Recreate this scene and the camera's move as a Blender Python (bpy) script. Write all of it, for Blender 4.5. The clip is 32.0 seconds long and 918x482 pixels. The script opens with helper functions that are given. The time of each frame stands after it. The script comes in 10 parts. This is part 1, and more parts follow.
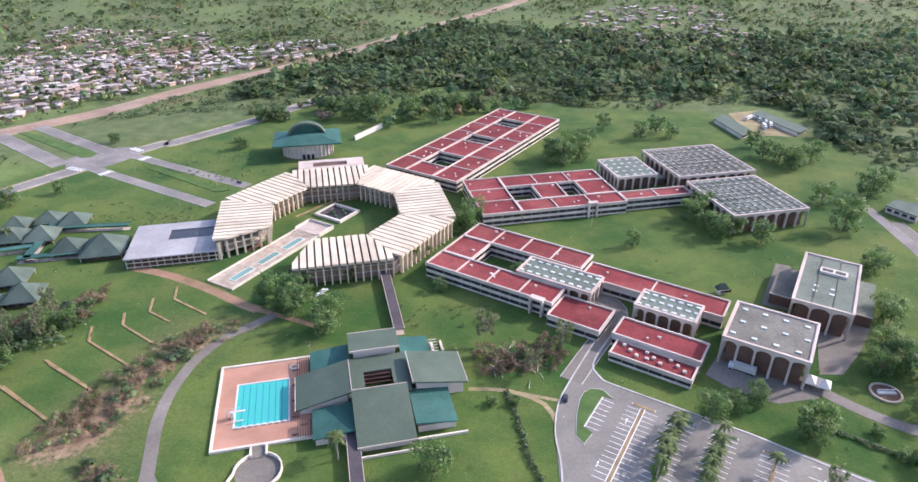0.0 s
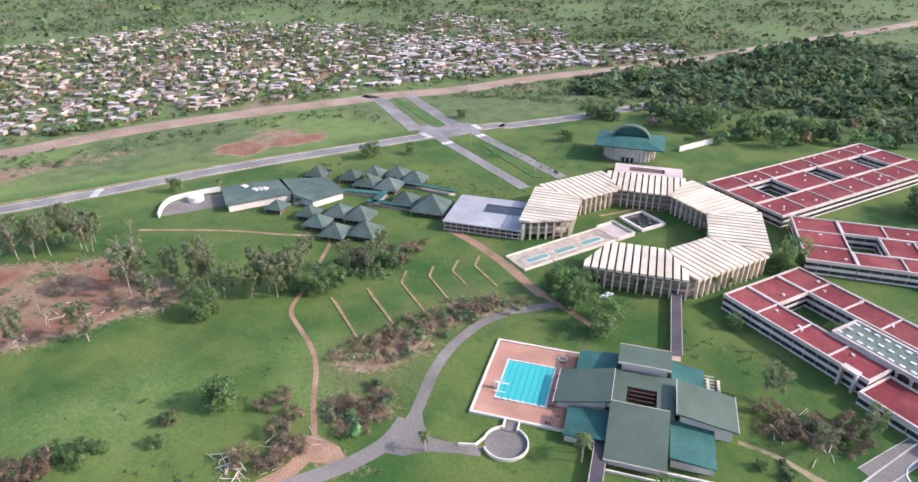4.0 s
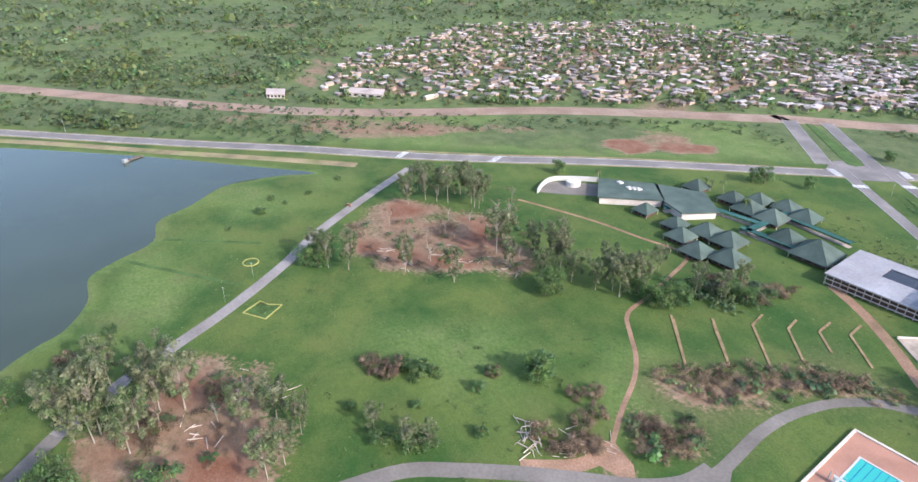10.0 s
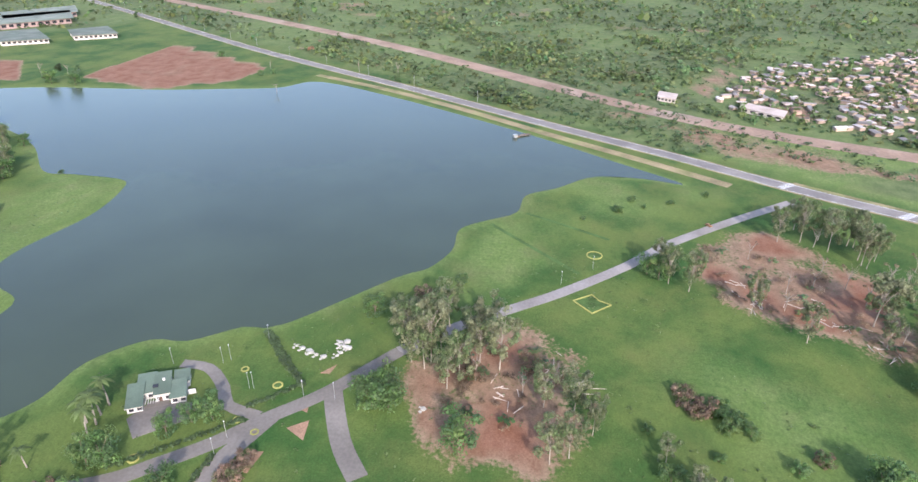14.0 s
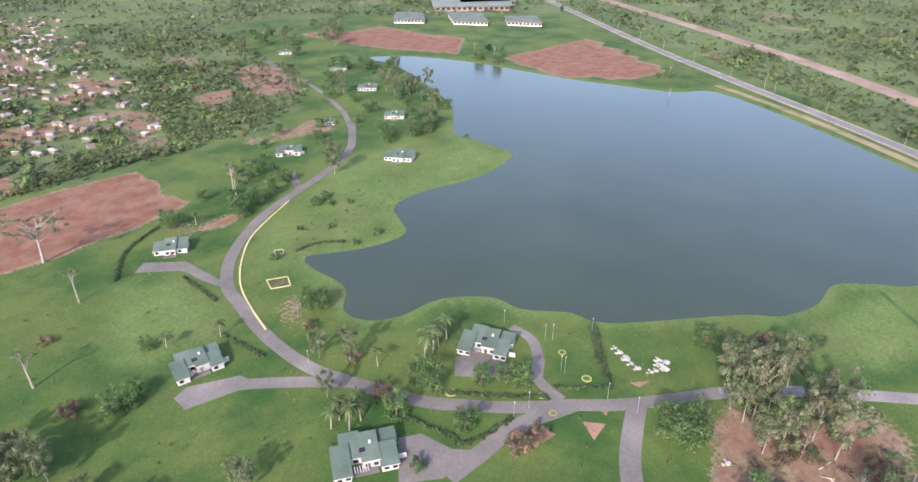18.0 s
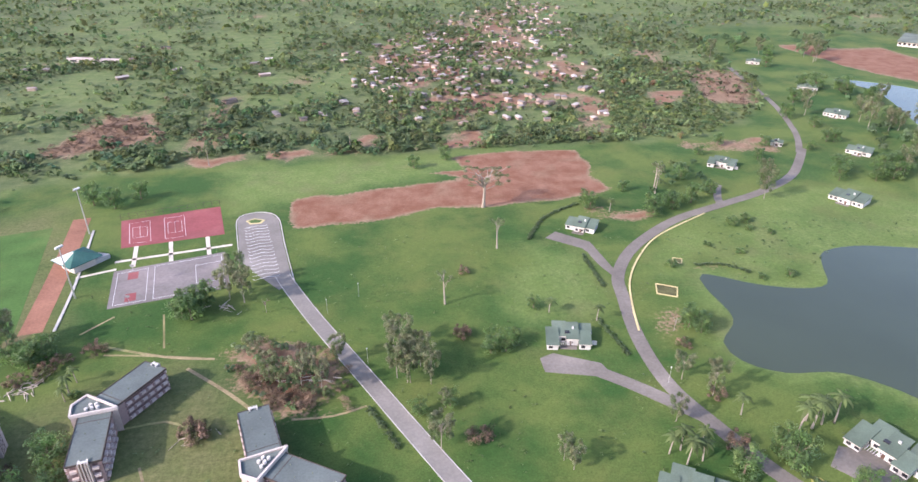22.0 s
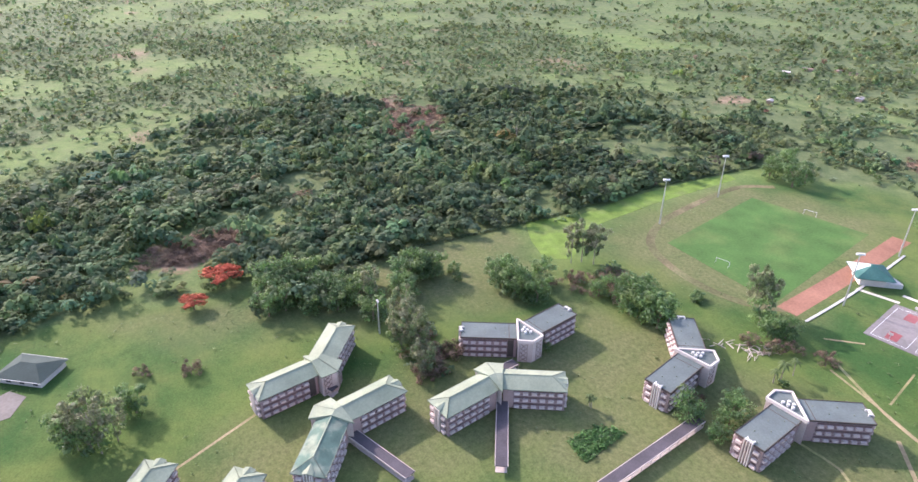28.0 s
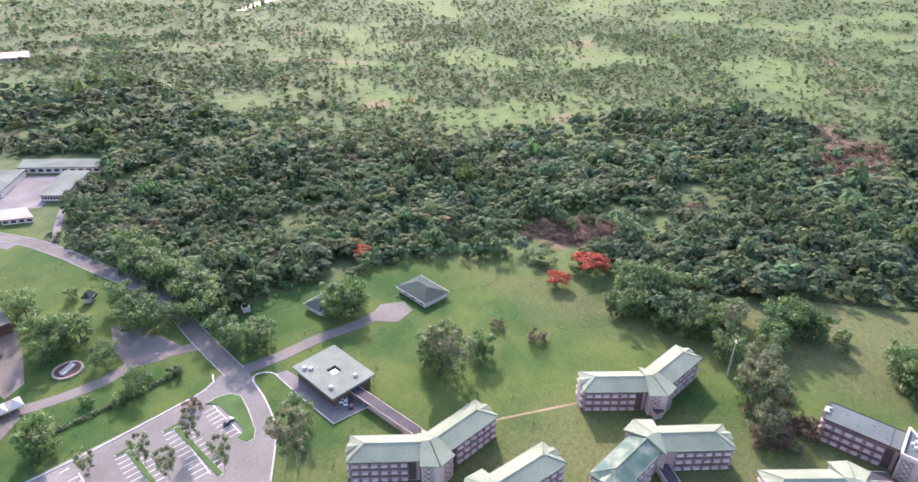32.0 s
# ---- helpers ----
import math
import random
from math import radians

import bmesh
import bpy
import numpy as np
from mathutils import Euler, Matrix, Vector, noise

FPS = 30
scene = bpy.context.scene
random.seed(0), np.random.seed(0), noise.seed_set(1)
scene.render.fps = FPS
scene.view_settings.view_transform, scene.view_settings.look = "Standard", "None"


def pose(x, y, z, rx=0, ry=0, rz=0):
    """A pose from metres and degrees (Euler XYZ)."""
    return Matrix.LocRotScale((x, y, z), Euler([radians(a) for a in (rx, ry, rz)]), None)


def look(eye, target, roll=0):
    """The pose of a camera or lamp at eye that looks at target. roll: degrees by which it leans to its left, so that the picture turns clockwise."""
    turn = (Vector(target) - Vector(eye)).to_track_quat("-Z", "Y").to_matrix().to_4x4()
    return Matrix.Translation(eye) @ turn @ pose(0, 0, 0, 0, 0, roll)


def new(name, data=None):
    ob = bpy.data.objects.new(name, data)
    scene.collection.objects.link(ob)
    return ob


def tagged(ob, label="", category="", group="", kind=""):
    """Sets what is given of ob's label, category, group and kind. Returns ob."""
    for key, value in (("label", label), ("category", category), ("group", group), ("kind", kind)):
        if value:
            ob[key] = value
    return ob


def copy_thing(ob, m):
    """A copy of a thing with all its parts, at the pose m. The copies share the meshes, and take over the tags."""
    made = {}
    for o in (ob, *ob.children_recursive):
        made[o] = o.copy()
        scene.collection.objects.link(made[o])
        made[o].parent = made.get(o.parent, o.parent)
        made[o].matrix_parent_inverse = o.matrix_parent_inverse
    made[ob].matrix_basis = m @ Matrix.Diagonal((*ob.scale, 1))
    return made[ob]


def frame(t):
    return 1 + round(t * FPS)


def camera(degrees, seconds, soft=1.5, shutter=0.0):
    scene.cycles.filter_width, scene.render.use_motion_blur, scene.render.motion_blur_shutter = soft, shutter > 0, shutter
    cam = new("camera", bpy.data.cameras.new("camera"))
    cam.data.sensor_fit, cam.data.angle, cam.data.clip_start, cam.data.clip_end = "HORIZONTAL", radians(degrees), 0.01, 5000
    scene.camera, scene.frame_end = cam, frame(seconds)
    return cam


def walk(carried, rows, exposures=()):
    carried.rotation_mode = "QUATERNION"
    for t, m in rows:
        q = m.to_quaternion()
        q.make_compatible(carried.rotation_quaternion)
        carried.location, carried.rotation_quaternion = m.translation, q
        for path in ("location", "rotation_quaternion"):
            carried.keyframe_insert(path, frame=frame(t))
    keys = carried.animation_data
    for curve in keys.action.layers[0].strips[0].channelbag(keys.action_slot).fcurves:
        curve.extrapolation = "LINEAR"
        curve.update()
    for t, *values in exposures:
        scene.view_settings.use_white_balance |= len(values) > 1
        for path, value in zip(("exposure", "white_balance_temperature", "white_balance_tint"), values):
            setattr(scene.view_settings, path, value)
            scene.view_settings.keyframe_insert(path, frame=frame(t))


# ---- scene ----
# ---- camera and walk ----
cam = camera(71.45, 32.0)
# seconds, place, heading to the left of north, tilt up from straight down, roll
PATH = [
    (0.0, (-0.000, -0.000, 170.748), 0.000, 62.013, 0.257),
    (0.5, (0.127, 0.053, 170.718), 2.996, 62.014, 0.205),
    (1.0, (0.245, 0.104, 170.701), 6.100, 62.014, 0.162),
    (1.5, (0.342, 0.145, 170.696), 9.570, 62.011, 0.127),
    (2.0, (0.424, 0.176, 170.705), 13.215, 62.005, 0.100),
    (2.5, (0.492, 0.211, 170.725), 17.178, 62.000, 0.080),
    (3.0, (0.547, 0.267, 170.762), 21.572, 62.008, 0.064),
    (3.5, (0.601, 0.357, 170.812), 26.139, 62.027, 0.058),
    (4.0, (0.661, 0.467, 170.858), 29.747, 62.045, 0.060),
    (4.5, (0.721, 0.582, 170.904), 32.402, 62.063, 0.066),
    (6.5, (0.671, 0.947, 170.933), 38.748, 62.098, 0.032),
    (7.0, (0.578, 1.055, 170.936), 39.962, 62.105, 0.016),
    (7.5, (0.472, 1.170, 170.938), 42.743, 62.107, 0.004),
    (8.0, (0.365, 1.295, 170.938), 46.536, 62.100, 0.003),
    (8.5, (0.252, 1.444, 170.950), 50.983, 62.088, 0.014),
    (9.0, (0.108, 1.633, 170.994), 55.587, 62.083, 0.036),
    (9.5, (-0.075, 1.857, 171.068), 60.255, 62.083, 0.071),
    (10.0, (-0.312, 2.099, 171.157), 65.056, 62.083, 0.110),
    (10.5, (-0.616, 2.338, 171.243), 69.699, 62.087, 0.148),
    (11.0, (-0.970, 2.545, 171.302), 74.283, 62.090, 0.178),
    (11.5, (-1.359, 2.711, 171.305), 78.761, 62.082, 0.203),
    (12.0, (-1.766, 2.831, 171.270), 83.080, 62.075, 0.224),
    (12.5, (-2.176, 2.916, 171.210), 87.340, 62.073, 0.242),
    (13.0, (-2.578, 2.973, 171.133), 91.512, 62.078, 0.254),
    (13.5, (-2.962, 3.015, 171.049), 95.530, 62.084, 0.260),
    (14.0, (-3.323, 3.048, 170.962), 99.448, 62.089, 0.257),
    (14.5, (-3.665, 3.074, 170.879), 103.488, 62.092, 0.249),
    (16.5, (-4.392, 3.148, 170.797), 120.957, 62.135, 0.149),
    (17.0, (-4.488, 3.091, 170.815), 125.313, 62.143, 0.154),
    (17.5, (-4.568, 3.027, 170.836), 129.759, 62.148, 0.163),
    (18.0, (-4.638, 2.960, 170.861), 133.961, 62.144, 0.171),
    (18.5, (-4.715, 2.886, 170.889), 138.497, 62.133, 0.173),
    (19.0, (-4.828, 2.793, 170.937), 143.161, 62.130, 0.173),
    (19.5, (-4.982, 2.673, 170.988), 147.995, 62.127, 0.167),
    (20.0, (-5.161, 2.517, 171.030), 152.840, 62.125, 0.155),
    (20.5, (-5.341, 2.328, 171.061), 157.592, 62.126, 0.136),
    (21.0, (-5.498, 2.122, 171.078), 162.564, 62.127, 0.113),
    (21.5, (-5.625, 1.899, 171.084), 167.949, 62.132, 0.093),
    (22.0, (-5.706, 1.658, 171.076), 173.317, 62.137, 0.072),
    (22.5, (-5.740, 1.407, 171.075), 178.815, 62.143, 0.054),
    (23.0, (-5.735, 1.138, 171.098), 184.653, 62.153, 0.044),
    (23.5, (-5.704, 0.827, 171.147), 190.660, 62.170, 0.047),
    (24.0, (-5.657, 0.458, 171.199), 197.142, 62.185, 0.067),
    (24.5, (-5.598, 0.034, 171.238), 203.631, 62.193, 0.099),
    (25.0, (-5.512, -0.425, 171.267), 209.966, 62.196, 0.128),
    (25.5, (-5.391, -0.901, 171.285), 216.283, 62.195, 0.146),
    (26.0, (-5.240, -1.394, 171.293), 222.450, 62.194, 0.159),
    (26.5, (-5.060, -1.909, 171.288), 228.297, 62.193, 0.169),
    (28.5, (-3.751, -4.264, 170.946), 249.772, 62.129, 0.152),
    (29.0, (-3.429, -4.694, 170.946), 254.504, 62.115, 0.120),
    (29.5, (-3.089, -5.097, 170.956), 259.280, 62.105, 0.084),
    (30.0, (-2.704, -5.482, 170.969), 263.967, 62.101, 0.052),
    (30.5, (-2.268, -5.868, 170.975), 268.447, 62.101, 0.033),
    (31.0, (-1.783, -6.267, 170.981), 273.232, 62.108, 0.032),
    (31.5, (-1.259, -6.681, 170.982), 277.953, 62.117, 0.048),
    (32.0, (-0.724, -7.109, 170.965), 282.148, 62.120, 0.076),
]
# seconds, stops
EXPOSURES = [(0.0, 1.31, 6250, 22), (9.0, 1.24, 6080, 16), (13.0, 1.33, 6100, 17), (19.0, 1.31, 6250, 24), (25.0, 1.57, 6300, 26), (32.0, 1.77, 6280, 28)]
walk(cam, [(t, Matrix.Translation(eye) @ pose(0, 0, 0, 0, 0, head) @ pose(0, 0, 0, tilt, 0, 0) @ pose(0, 0, 0, 0, 0, roll)) for t, eye, head, tilt, roll in PATH],
     exposures=EXPOSURES)

# ---- world, sun ----
SUN_ELEV, SUN_AZ = radians(30.5), radians(68)          # azimuth clockwise from +y
world = bpy.data.worlds.new("sky")
scene.world = world
world.use_nodes = True
wn = world.node_tree.nodes
sky = wn.new("ShaderNodeTexSky")
sky.sky_type, sky.sun_disc = "NISHITA", False
sky.sun_elevation, sky.sun_rotation = SUN_ELEV, SUN_AZ
sky.air_density, sky.dust_density = 1.0, 1.8
wn["Background"].inputs["Strength"].default_value = 0.15
world.node_tree.links.new(sky.outputs["Color"], wn["Background"].inputs["Color"])
sun = new("sun", bpy.data.lights.new("sun", "SUN"))
sun.data.energy, sun.data.angle, sun.data.color = 2.1, radians(1.4), (1.0, 0.935, 0.86)
sun.matrix_world = look((0, 0, 0), (-math.sin(SUN_AZ) * math.cos(SUN_ELEV), -math.cos(SUN_AZ) * math.cos(SUN_ELEV), -math.sin(SUN_ELEV)))
sun.location = (600, 200, 500)

# ---- materials ----
def material(name, base, rough=0.8, vary=0.25, scale=1.0, fine=12.0, metal=0.0, bump=0.0, tint=None, island=0.0, obj=0.0, stain=None, spec=0.15, trans=0.0, sheen=0.0):
    """Base colour with two scales of noise, per-piece variation and an optional second stain colour."""
    m = bpy.data.materials.new(name)
    m.use_nodes = True
    nt = m.node_tree
    N, L = nt.nodes, nt.links
    b = N["Principled BSDF"]
    b.inputs["Roughness"].default_value = rough
    b.inputs["Metallic"].default_value = metal
    b.inputs["Specular IOR Level"].default_value = spec
    b.inputs["Sheen Weight"].default_value, b.inputs["Sheen Roughness"].default_value = sheen, 0.45
    tc = N.new("ShaderNodeNewGeometry")
    def noise_tex(sc, detail):
        n = N.new("ShaderNodeTexNoise")
        n.inputs["Scale"].default_value = sc
        n.inputs["Detail"].default_value = detail
        L.new(tc.outputs["Position"], n.inputs["Vector"])
        return n
    def mixc(kind, fac, a, bcol):
        x = N.new("ShaderNodeMix")
        x.data_type, x.blend_type = "RGBA", kind
        for sock, v in ((0, fac), (6, a), (7, bcol)):
            if isinstance(v, (int, float)):
                x.inputs[sock].default_value = v
            elif isinstance(v, tuple):
                x.inputs[sock].default_value = (*v, 1)
            else:
                L.new(v, x.inputs[sock])
        return x.outputs[2]
    def ramp(src, lo, hi, a=0.0, c=1.0):
        r = N.new("ShaderNodeMapRange")
        for k, v in zip(("From Min", "From Max", "To Min", "To Max"), (lo, hi, a, c)):
            r.inputs[k].default_value = v
        L.new(src, r.inputs["Value"])
        return r.outputs[0]
    col = base
    big, small = noise_tex(0.06 * scale, 3), noise_tex(fine * 0.1 * scale, 4)
    if stain:
        col = mixc("MIX", ramp(noise_tex(0.035 * scale, 6).outputs[0], 0.48, 0.68), col, stain)
    k = ramp(big.outputs[0], 0.3, 0.7, 1 - vary, 1 + vary)
    col = mixc("MULTIPLY", 1.0, col, k)
    col = mixc("MULTIPLY", 1.0, col, ramp(small.outputs[0], 0.3, 0.7, 1 - vary * 0.7, 1 + vary * 0.7))
    if island:
        col = mixc("MULTIPLY", 1.0, col, ramp(tc.outputs["Random Per Island"], 0, 1, 1 - island, 1 + island))
    if obj:
        oi = N.new("ShaderNodeObjectInfo")
        col = mixc("MULTIPLY", 1.0, col, ramp(oi.outputs["Random"], 0, 1, 1 - obj, 1 + obj))
    if tint:
        at = N.new("ShaderNodeAttribute")
        at.attribute_name = tint
        col = mixc("MULTIPLY", 1.0, col, at.outputs["Color"])
    L.new(col, b.inputs["Base Color"])
    if trans:
        tb, mx = N.new("ShaderNodeBsdfTranslucent"), N.new("ShaderNodeMixShader")
        L.new(col, tb.inputs["Color"])
        mx.inputs[0].default_value = trans
        L.new(b.outputs[0], mx.inputs[1])
        L.new(tb.outputs[0], mx.inputs[2])
        L.new(mx.outputs[0], N["Material Output"].inputs["Surface"])
    if bump:
        bp_ = N.new("ShaderNodeBump")
        bp_.inputs["Strength"].default_value = bump
        bp_.inputs["Distance"].default_value = 0.3
        L.new(small.outputs[0], bp_.inputs["Height"])
        L.new(bp_.outputs[0], b.inputs["Normal"])
    return m

M = {}
M["terrace_stone"] = material("terrace_stone", (0.40, 0.33, 0.26), 0.9, 0.25, 4, 10)
M["pool_tile"] = material("pool_tile", (0.25, 0.55, 0.6), 0.5, 0.1, 3)
M["lane_blue"] = material("lane_blue", (0.02, 0.12, 0.3), 0.6, 0.1, 3)
M["skylight_dim"] = material("skylight_dim", (0.34, 0.36, 0.34), 0.5, 0.1, 3)
M["dorm_window"] = material("dorm_window", (0.15, 0.10, 0.095), 0.4, 0.15, 3)
M["ring_wall"] = material("ring_wall", (0.30, 0.22, 0.17), 0.9, 0.2, 2)
M["bank"] = material("bank", (0.28, 0.225, 0.13), 0.95, 0.3, 1.0, 8, stain=(0.20, 0.21, 0.08))
M["log"] = material("log", (0.50, 0.43, 0.36), 0.95, 0.25, 3, island=0.3)
M["lawn_patch"] = material("lawn_patch", (0.075, 0.13, 0.04), 0.95, 0.25, 2, 12)
M["asphalt"] = material("asphalt", (0.178, 0.160, 0.138), 0.9, 0.16, 1.0, 8, stain=(0.230, 0.208, 0.180))
M["road_grey"] = material("road_grey", (0.205, 0.188, 0.178), 0.9, 0.18, 1.0, 8, stain=(0.26, 0.235, 0.215))
M["pale_asphalt"] = material("pale_asphalt", (0.29, 0.265, 0.245), 0.9, 0.15, 1.0, 8, stain=(0.235, 0.21, 0.19))
M["dirt_road"] = material("dirt_road", (0.30, 0.21, 0.155), 0.95, 0.2, 0.6, 6, stain=(0.36, 0.28, 0.22))
M["path"] = material("path", (0.31, 0.19, 0.125), 0.95, 0.3, 1.5, 8, stain=(0.25, 0.17, 0.10))
M["stone_path"] = material("stone_path", (0.28, 0.20, 0.11), 0.95, 0.3, 3.0, 12)
M["kerb"] = material("kerb", (0.46, 0.44, 0.41), 0.85, 0.2, 1.5)
M["yellow_kerb"] = material("yellow_kerb", (0.55, 0.47, 0.24), 0.85, 0.2, 1.5)
M["paint_white"] = material("paint_white", (0.75, 0.75, 0.74), 0.7, 0.1, 2)
M["red_roof"] = material("red_roof", (0.185, 0.038, 0.040), 0.85, 0.22, 1.2, 6, stain=(0.24, 0.068, 0.062), obj=0.12)
M["white_wall"] = material("white_wall", (0.60, 0.53, 0.475), 0.85, 0.12, 1.5, 10, stain=(0.49, 0.42, 0.37))
M["concrete_pink"] = material("concrete_pink", (0.52, 0.435, 0.385), 0.9, 0.12, 1.5, 10, stain=(0.43, 0.35, 0.30))
M["ring_slab"] = material("ring_slab", (0.60, 0.52, 0.40), 0.85, 0.12, 1.5, 10, stain=(0.50, 0.42, 0.32), obj=0.08)
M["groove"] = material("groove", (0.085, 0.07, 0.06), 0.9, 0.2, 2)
M["dark_glass"] = material("dark_glass", (0.035, 0.035, 0.04), 0.25, 0.2, 3, spec=0.5)
# brown taken darker to stand in for deep shade behind the hall arches
M["brown_wall"] = material("brown_wall", (0.14, 0.085, 0.065), 0.9, 0.2, 2)
M["green_roof"] = material("green_roof", (0.085, 0.115, 0.085), 0.6, 0.1, 1.5, 8, stain=(0.10, 0.13, 0.10))
M["teal_roof"] = material("teal_roof", (0.036, 0.108, 0.092), 0.65, 0.18, 1.5, 8, stain=(0.055, 0.13, 0.11), obj=0.1)
M["hut_roof"] = material("hut_roof", (0.075, 0.105, 0.088), 0.75, 0.18, 2, 10, stain=(0.10, 0.13, 0.108), obj=0.14)
M["dorm_grey"] = material("dorm_grey", (0.115, 0.138, 0.13), 0.85, 0.15, 1.5, 8, stain=(0.145, 0.17, 0.155))
M["dorm_green"] = material("dorm_green", (0.255, 0.285, 0.20), 0.8, 0.12, 1.5, 8, stain=(0.205, 0.24, 0.165))
M["dorm_edge"] = material("dorm_edge", (0.17, 0.195, 0.145), 0.7, 0.15, 2, 10)
M["dorm_mauve"] = material("dorm_mauve", (0.33, 0.235, 0.215), 0.9, 0.12, 2, 10)
M["dorm_pale"] = material("dorm_pale", (0.58, 0.48, 0.43), 0.85, 0.12, 2, 10)
M["hall_grey"] = material("hall_grey", (0.155, 0.148, 0.125), 0.9, 0.22, 1.0, 8, stain=(0.20, 0.19, 0.165))
M["hall_green"] = material("hall_green", (0.145, 0.172, 0.140), 0.88, 0.2, 1.0, 8, stain=(0.185, 0.205, 0.17))
M["skylight"] = material("skylight", (0.50, 0.53, 0.49), 0.45, 0.15, 3, spec=0.3)
M["wild_grass"] = material("wild_grass", (0.14, 0.215, 0.042), 0.95, 0.25, 2, 10, stain=(0.14, 0.185, 0.055))
M["hall_pale"] = material("hall_pale", (0.20, 0.225, 0.18), 0.85, 0.15, 1.5, 8, stain=(0.25, 0.275, 0.225))
M["grey_metal"] = material("grey_metal", (0.33, 0.32, 0.325), 0.6, 0.12, 1, 6, stain=(0.40, 0.39, 0.395))
M["deck"] = material("deck", (0.40, 0.215, 0.15), 0.9, 0.15, 1.5, 14, stain=(0.46, 0.26, 0.185))
M["lot"] = material("lot", (0.202, 0.188, 0.166), 0.95, 0.14, 1.0, 8, stain=(0.250, 0.232, 0.205))
M["cream"] = material("cream", (0.60, 0.54, 0.45), 0.85, 0.1, 2)
M["white"] = material("white", (0.56, 0.54, 0.50), 0.8, 0.08, 2)
M["tower"] = material("tower", (0.5, 0.5, 0.48), 0.5, 0.1, 2, metal=0.6)
M["bark"] = material("bark", (0.20, 0.15, 0.11), 0.95, 0.25, 4)
M["pale_bark"] = material("pale_bark", (0.31, 0.27, 0.22), 0.95, 0.2, 4)
M["leaf"] = material("leaf", (0.120, 0.180, 0.072), 0.5, 0.2, 0.8, 6, tint="tint", island=0.25, spec=0.35, trans=0.5, sheen=0.1)
M["leaf_far"] = material("leaf_far", (0.104, 0.151, 0.066), 0.7, 0.15, 0.3, 2, tint="tint", island=0.12, spec=0.10, trans=0.4, sheen=0.06)
M["leaf_dry"] = material("leaf_dry", (0.205, 0.150, 0.105), 0.85, 0.25, 1, 6, tint="tint", island=0.35, trans=0.25)
M["leaf_flame"] = material("leaf_flame", (0.38, 0.095, 0.05), 0.7, 0.2, 1, 6, tint="tint", island=0.3, trans=0.3)
M["hut_metal"] = material("hut_metal", (0.34, 0.305, 0.28), 0.65, 0.18, 0.5, 3, island=0.72, stain=(0.30, 0.19, 0.135), spec=0.25)
M["hut_wall"] = material("hut_wall", (0.36, 0.27, 0.21), 0.9, 0.2, 0.5, 3, island=0.4)
M["boulder"] = material("boulder", (0.42, 0.40, 0.35), 0.95, 0.25, 4, 12)
M["court_red"] = material("court_red", (0.25, 0.078, 0.078), 0.85, 0.14, 1, 6, stain=(0.29, 0.11, 0.105))
M["court_grey"] = material("court_grey", (0.195, 0.176, 0.165), 0.85, 0.18, 1, 6, stain=(0.24, 0.212, 0.198))
M["track"] = material("track", (0.27, 0.135, 0.09), 0.95, 0.2, 1, 8)
M["car_paint"] = material("car_paint", (0.75, 0.75, 0.75), 0.3, 0.05, 3, spec=0.6)
M["car_dark"] = material("car_dark", (0.03, 0.03, 0.035), 0.3, 0.1, 3, spec=0.6)
M["black"] = material("black", (0.03, 0.03, 0.03), 0.7, 0.1, 3)
M["walk_roof"] = material("walk_roof", (0.085, 0.075, 0.08), 0.8, 0.2, 2)

M["dorm_patched"] = material("dorm_patched", (0.10, 0.155, 0.12), 0.9, 0.15, 5.0, 10, stain=(0.26, 0.29, 0.21))
M["hut_dark"] = material("hut_dark", (0.048, 0.070, 0.060), 0.8, 0.15, 2, 10)
M["brown_paint"] = material("brown_paint", (0.30, 0.17, 0.09), 0.5, 0.1, 3)
M["villa_roof"] = material("villa_roof", (0.105, 0.142, 0.108), 0.85, 0.15, 2, 10, stain=(0.135, 0.172, 0.132), obj=0.1)
M["lamp_white"] = material("lamp_white", (0.7, 0.7, 0.7), 0.5, 0.1, 2)
M["bed_soil"] = material("bed_soil", (0.10, 0.10, 0.045), 0.95, 0.35, 3, 12)
M["bed_lawn"] = material("bed_lawn", (0.07, 0.12, 0.035), 0.95, 0.35, 3, 12)
M["yellow_plant"] = material("yellow_plant", (0.33, 0.32, 0.10), 0.9, 0.25, 3, 12)
M["track_worn"] = material("track_worn", (0.122, 0.122, 0.056), 0.95, 0.35, 1, 8, stain=(0.165, 0.135, 0.075))
M["pitch_grass"] = material("pitch_grass", (0.065, 0.135, 0.035), 0.95, 0.18, 1, 8, stain=(0.10, 0.15, 0.045))
M["frond"] = material("frond", (0.11, 0.15, 0.055), 0.6, 0.2, 2, 8, obj=0.3, trans=0.35)

# pool and lake water
def water(name, deep, rough, ripple, scale):
    m = material(name, deep, rough, 0.10, 0.15, 1, spec=0.34)
    N, L = m.node_tree.nodes, m.node_tree.links
    n = N.new("ShaderNodeTexNoise")
    n.inputs["Scale"].default_value, n.inputs["Detail"].default_value = scale, 3
    bm_ = N.new("ShaderNodeBump")
    bm_.inputs["Strength"].default_value, bm_.inputs["Distance"].default_value = ripple, 0.1
    geo = N.new("ShaderNodeNewGeometry")
    L.new(geo.outputs["Position"], n.inputs["Vector"])
    L.new(n.outputs[0], bm_.inputs["Height"])
    L.new(bm_.outputs[0], N["Principled BSDF"].inputs["Normal"])
    return m
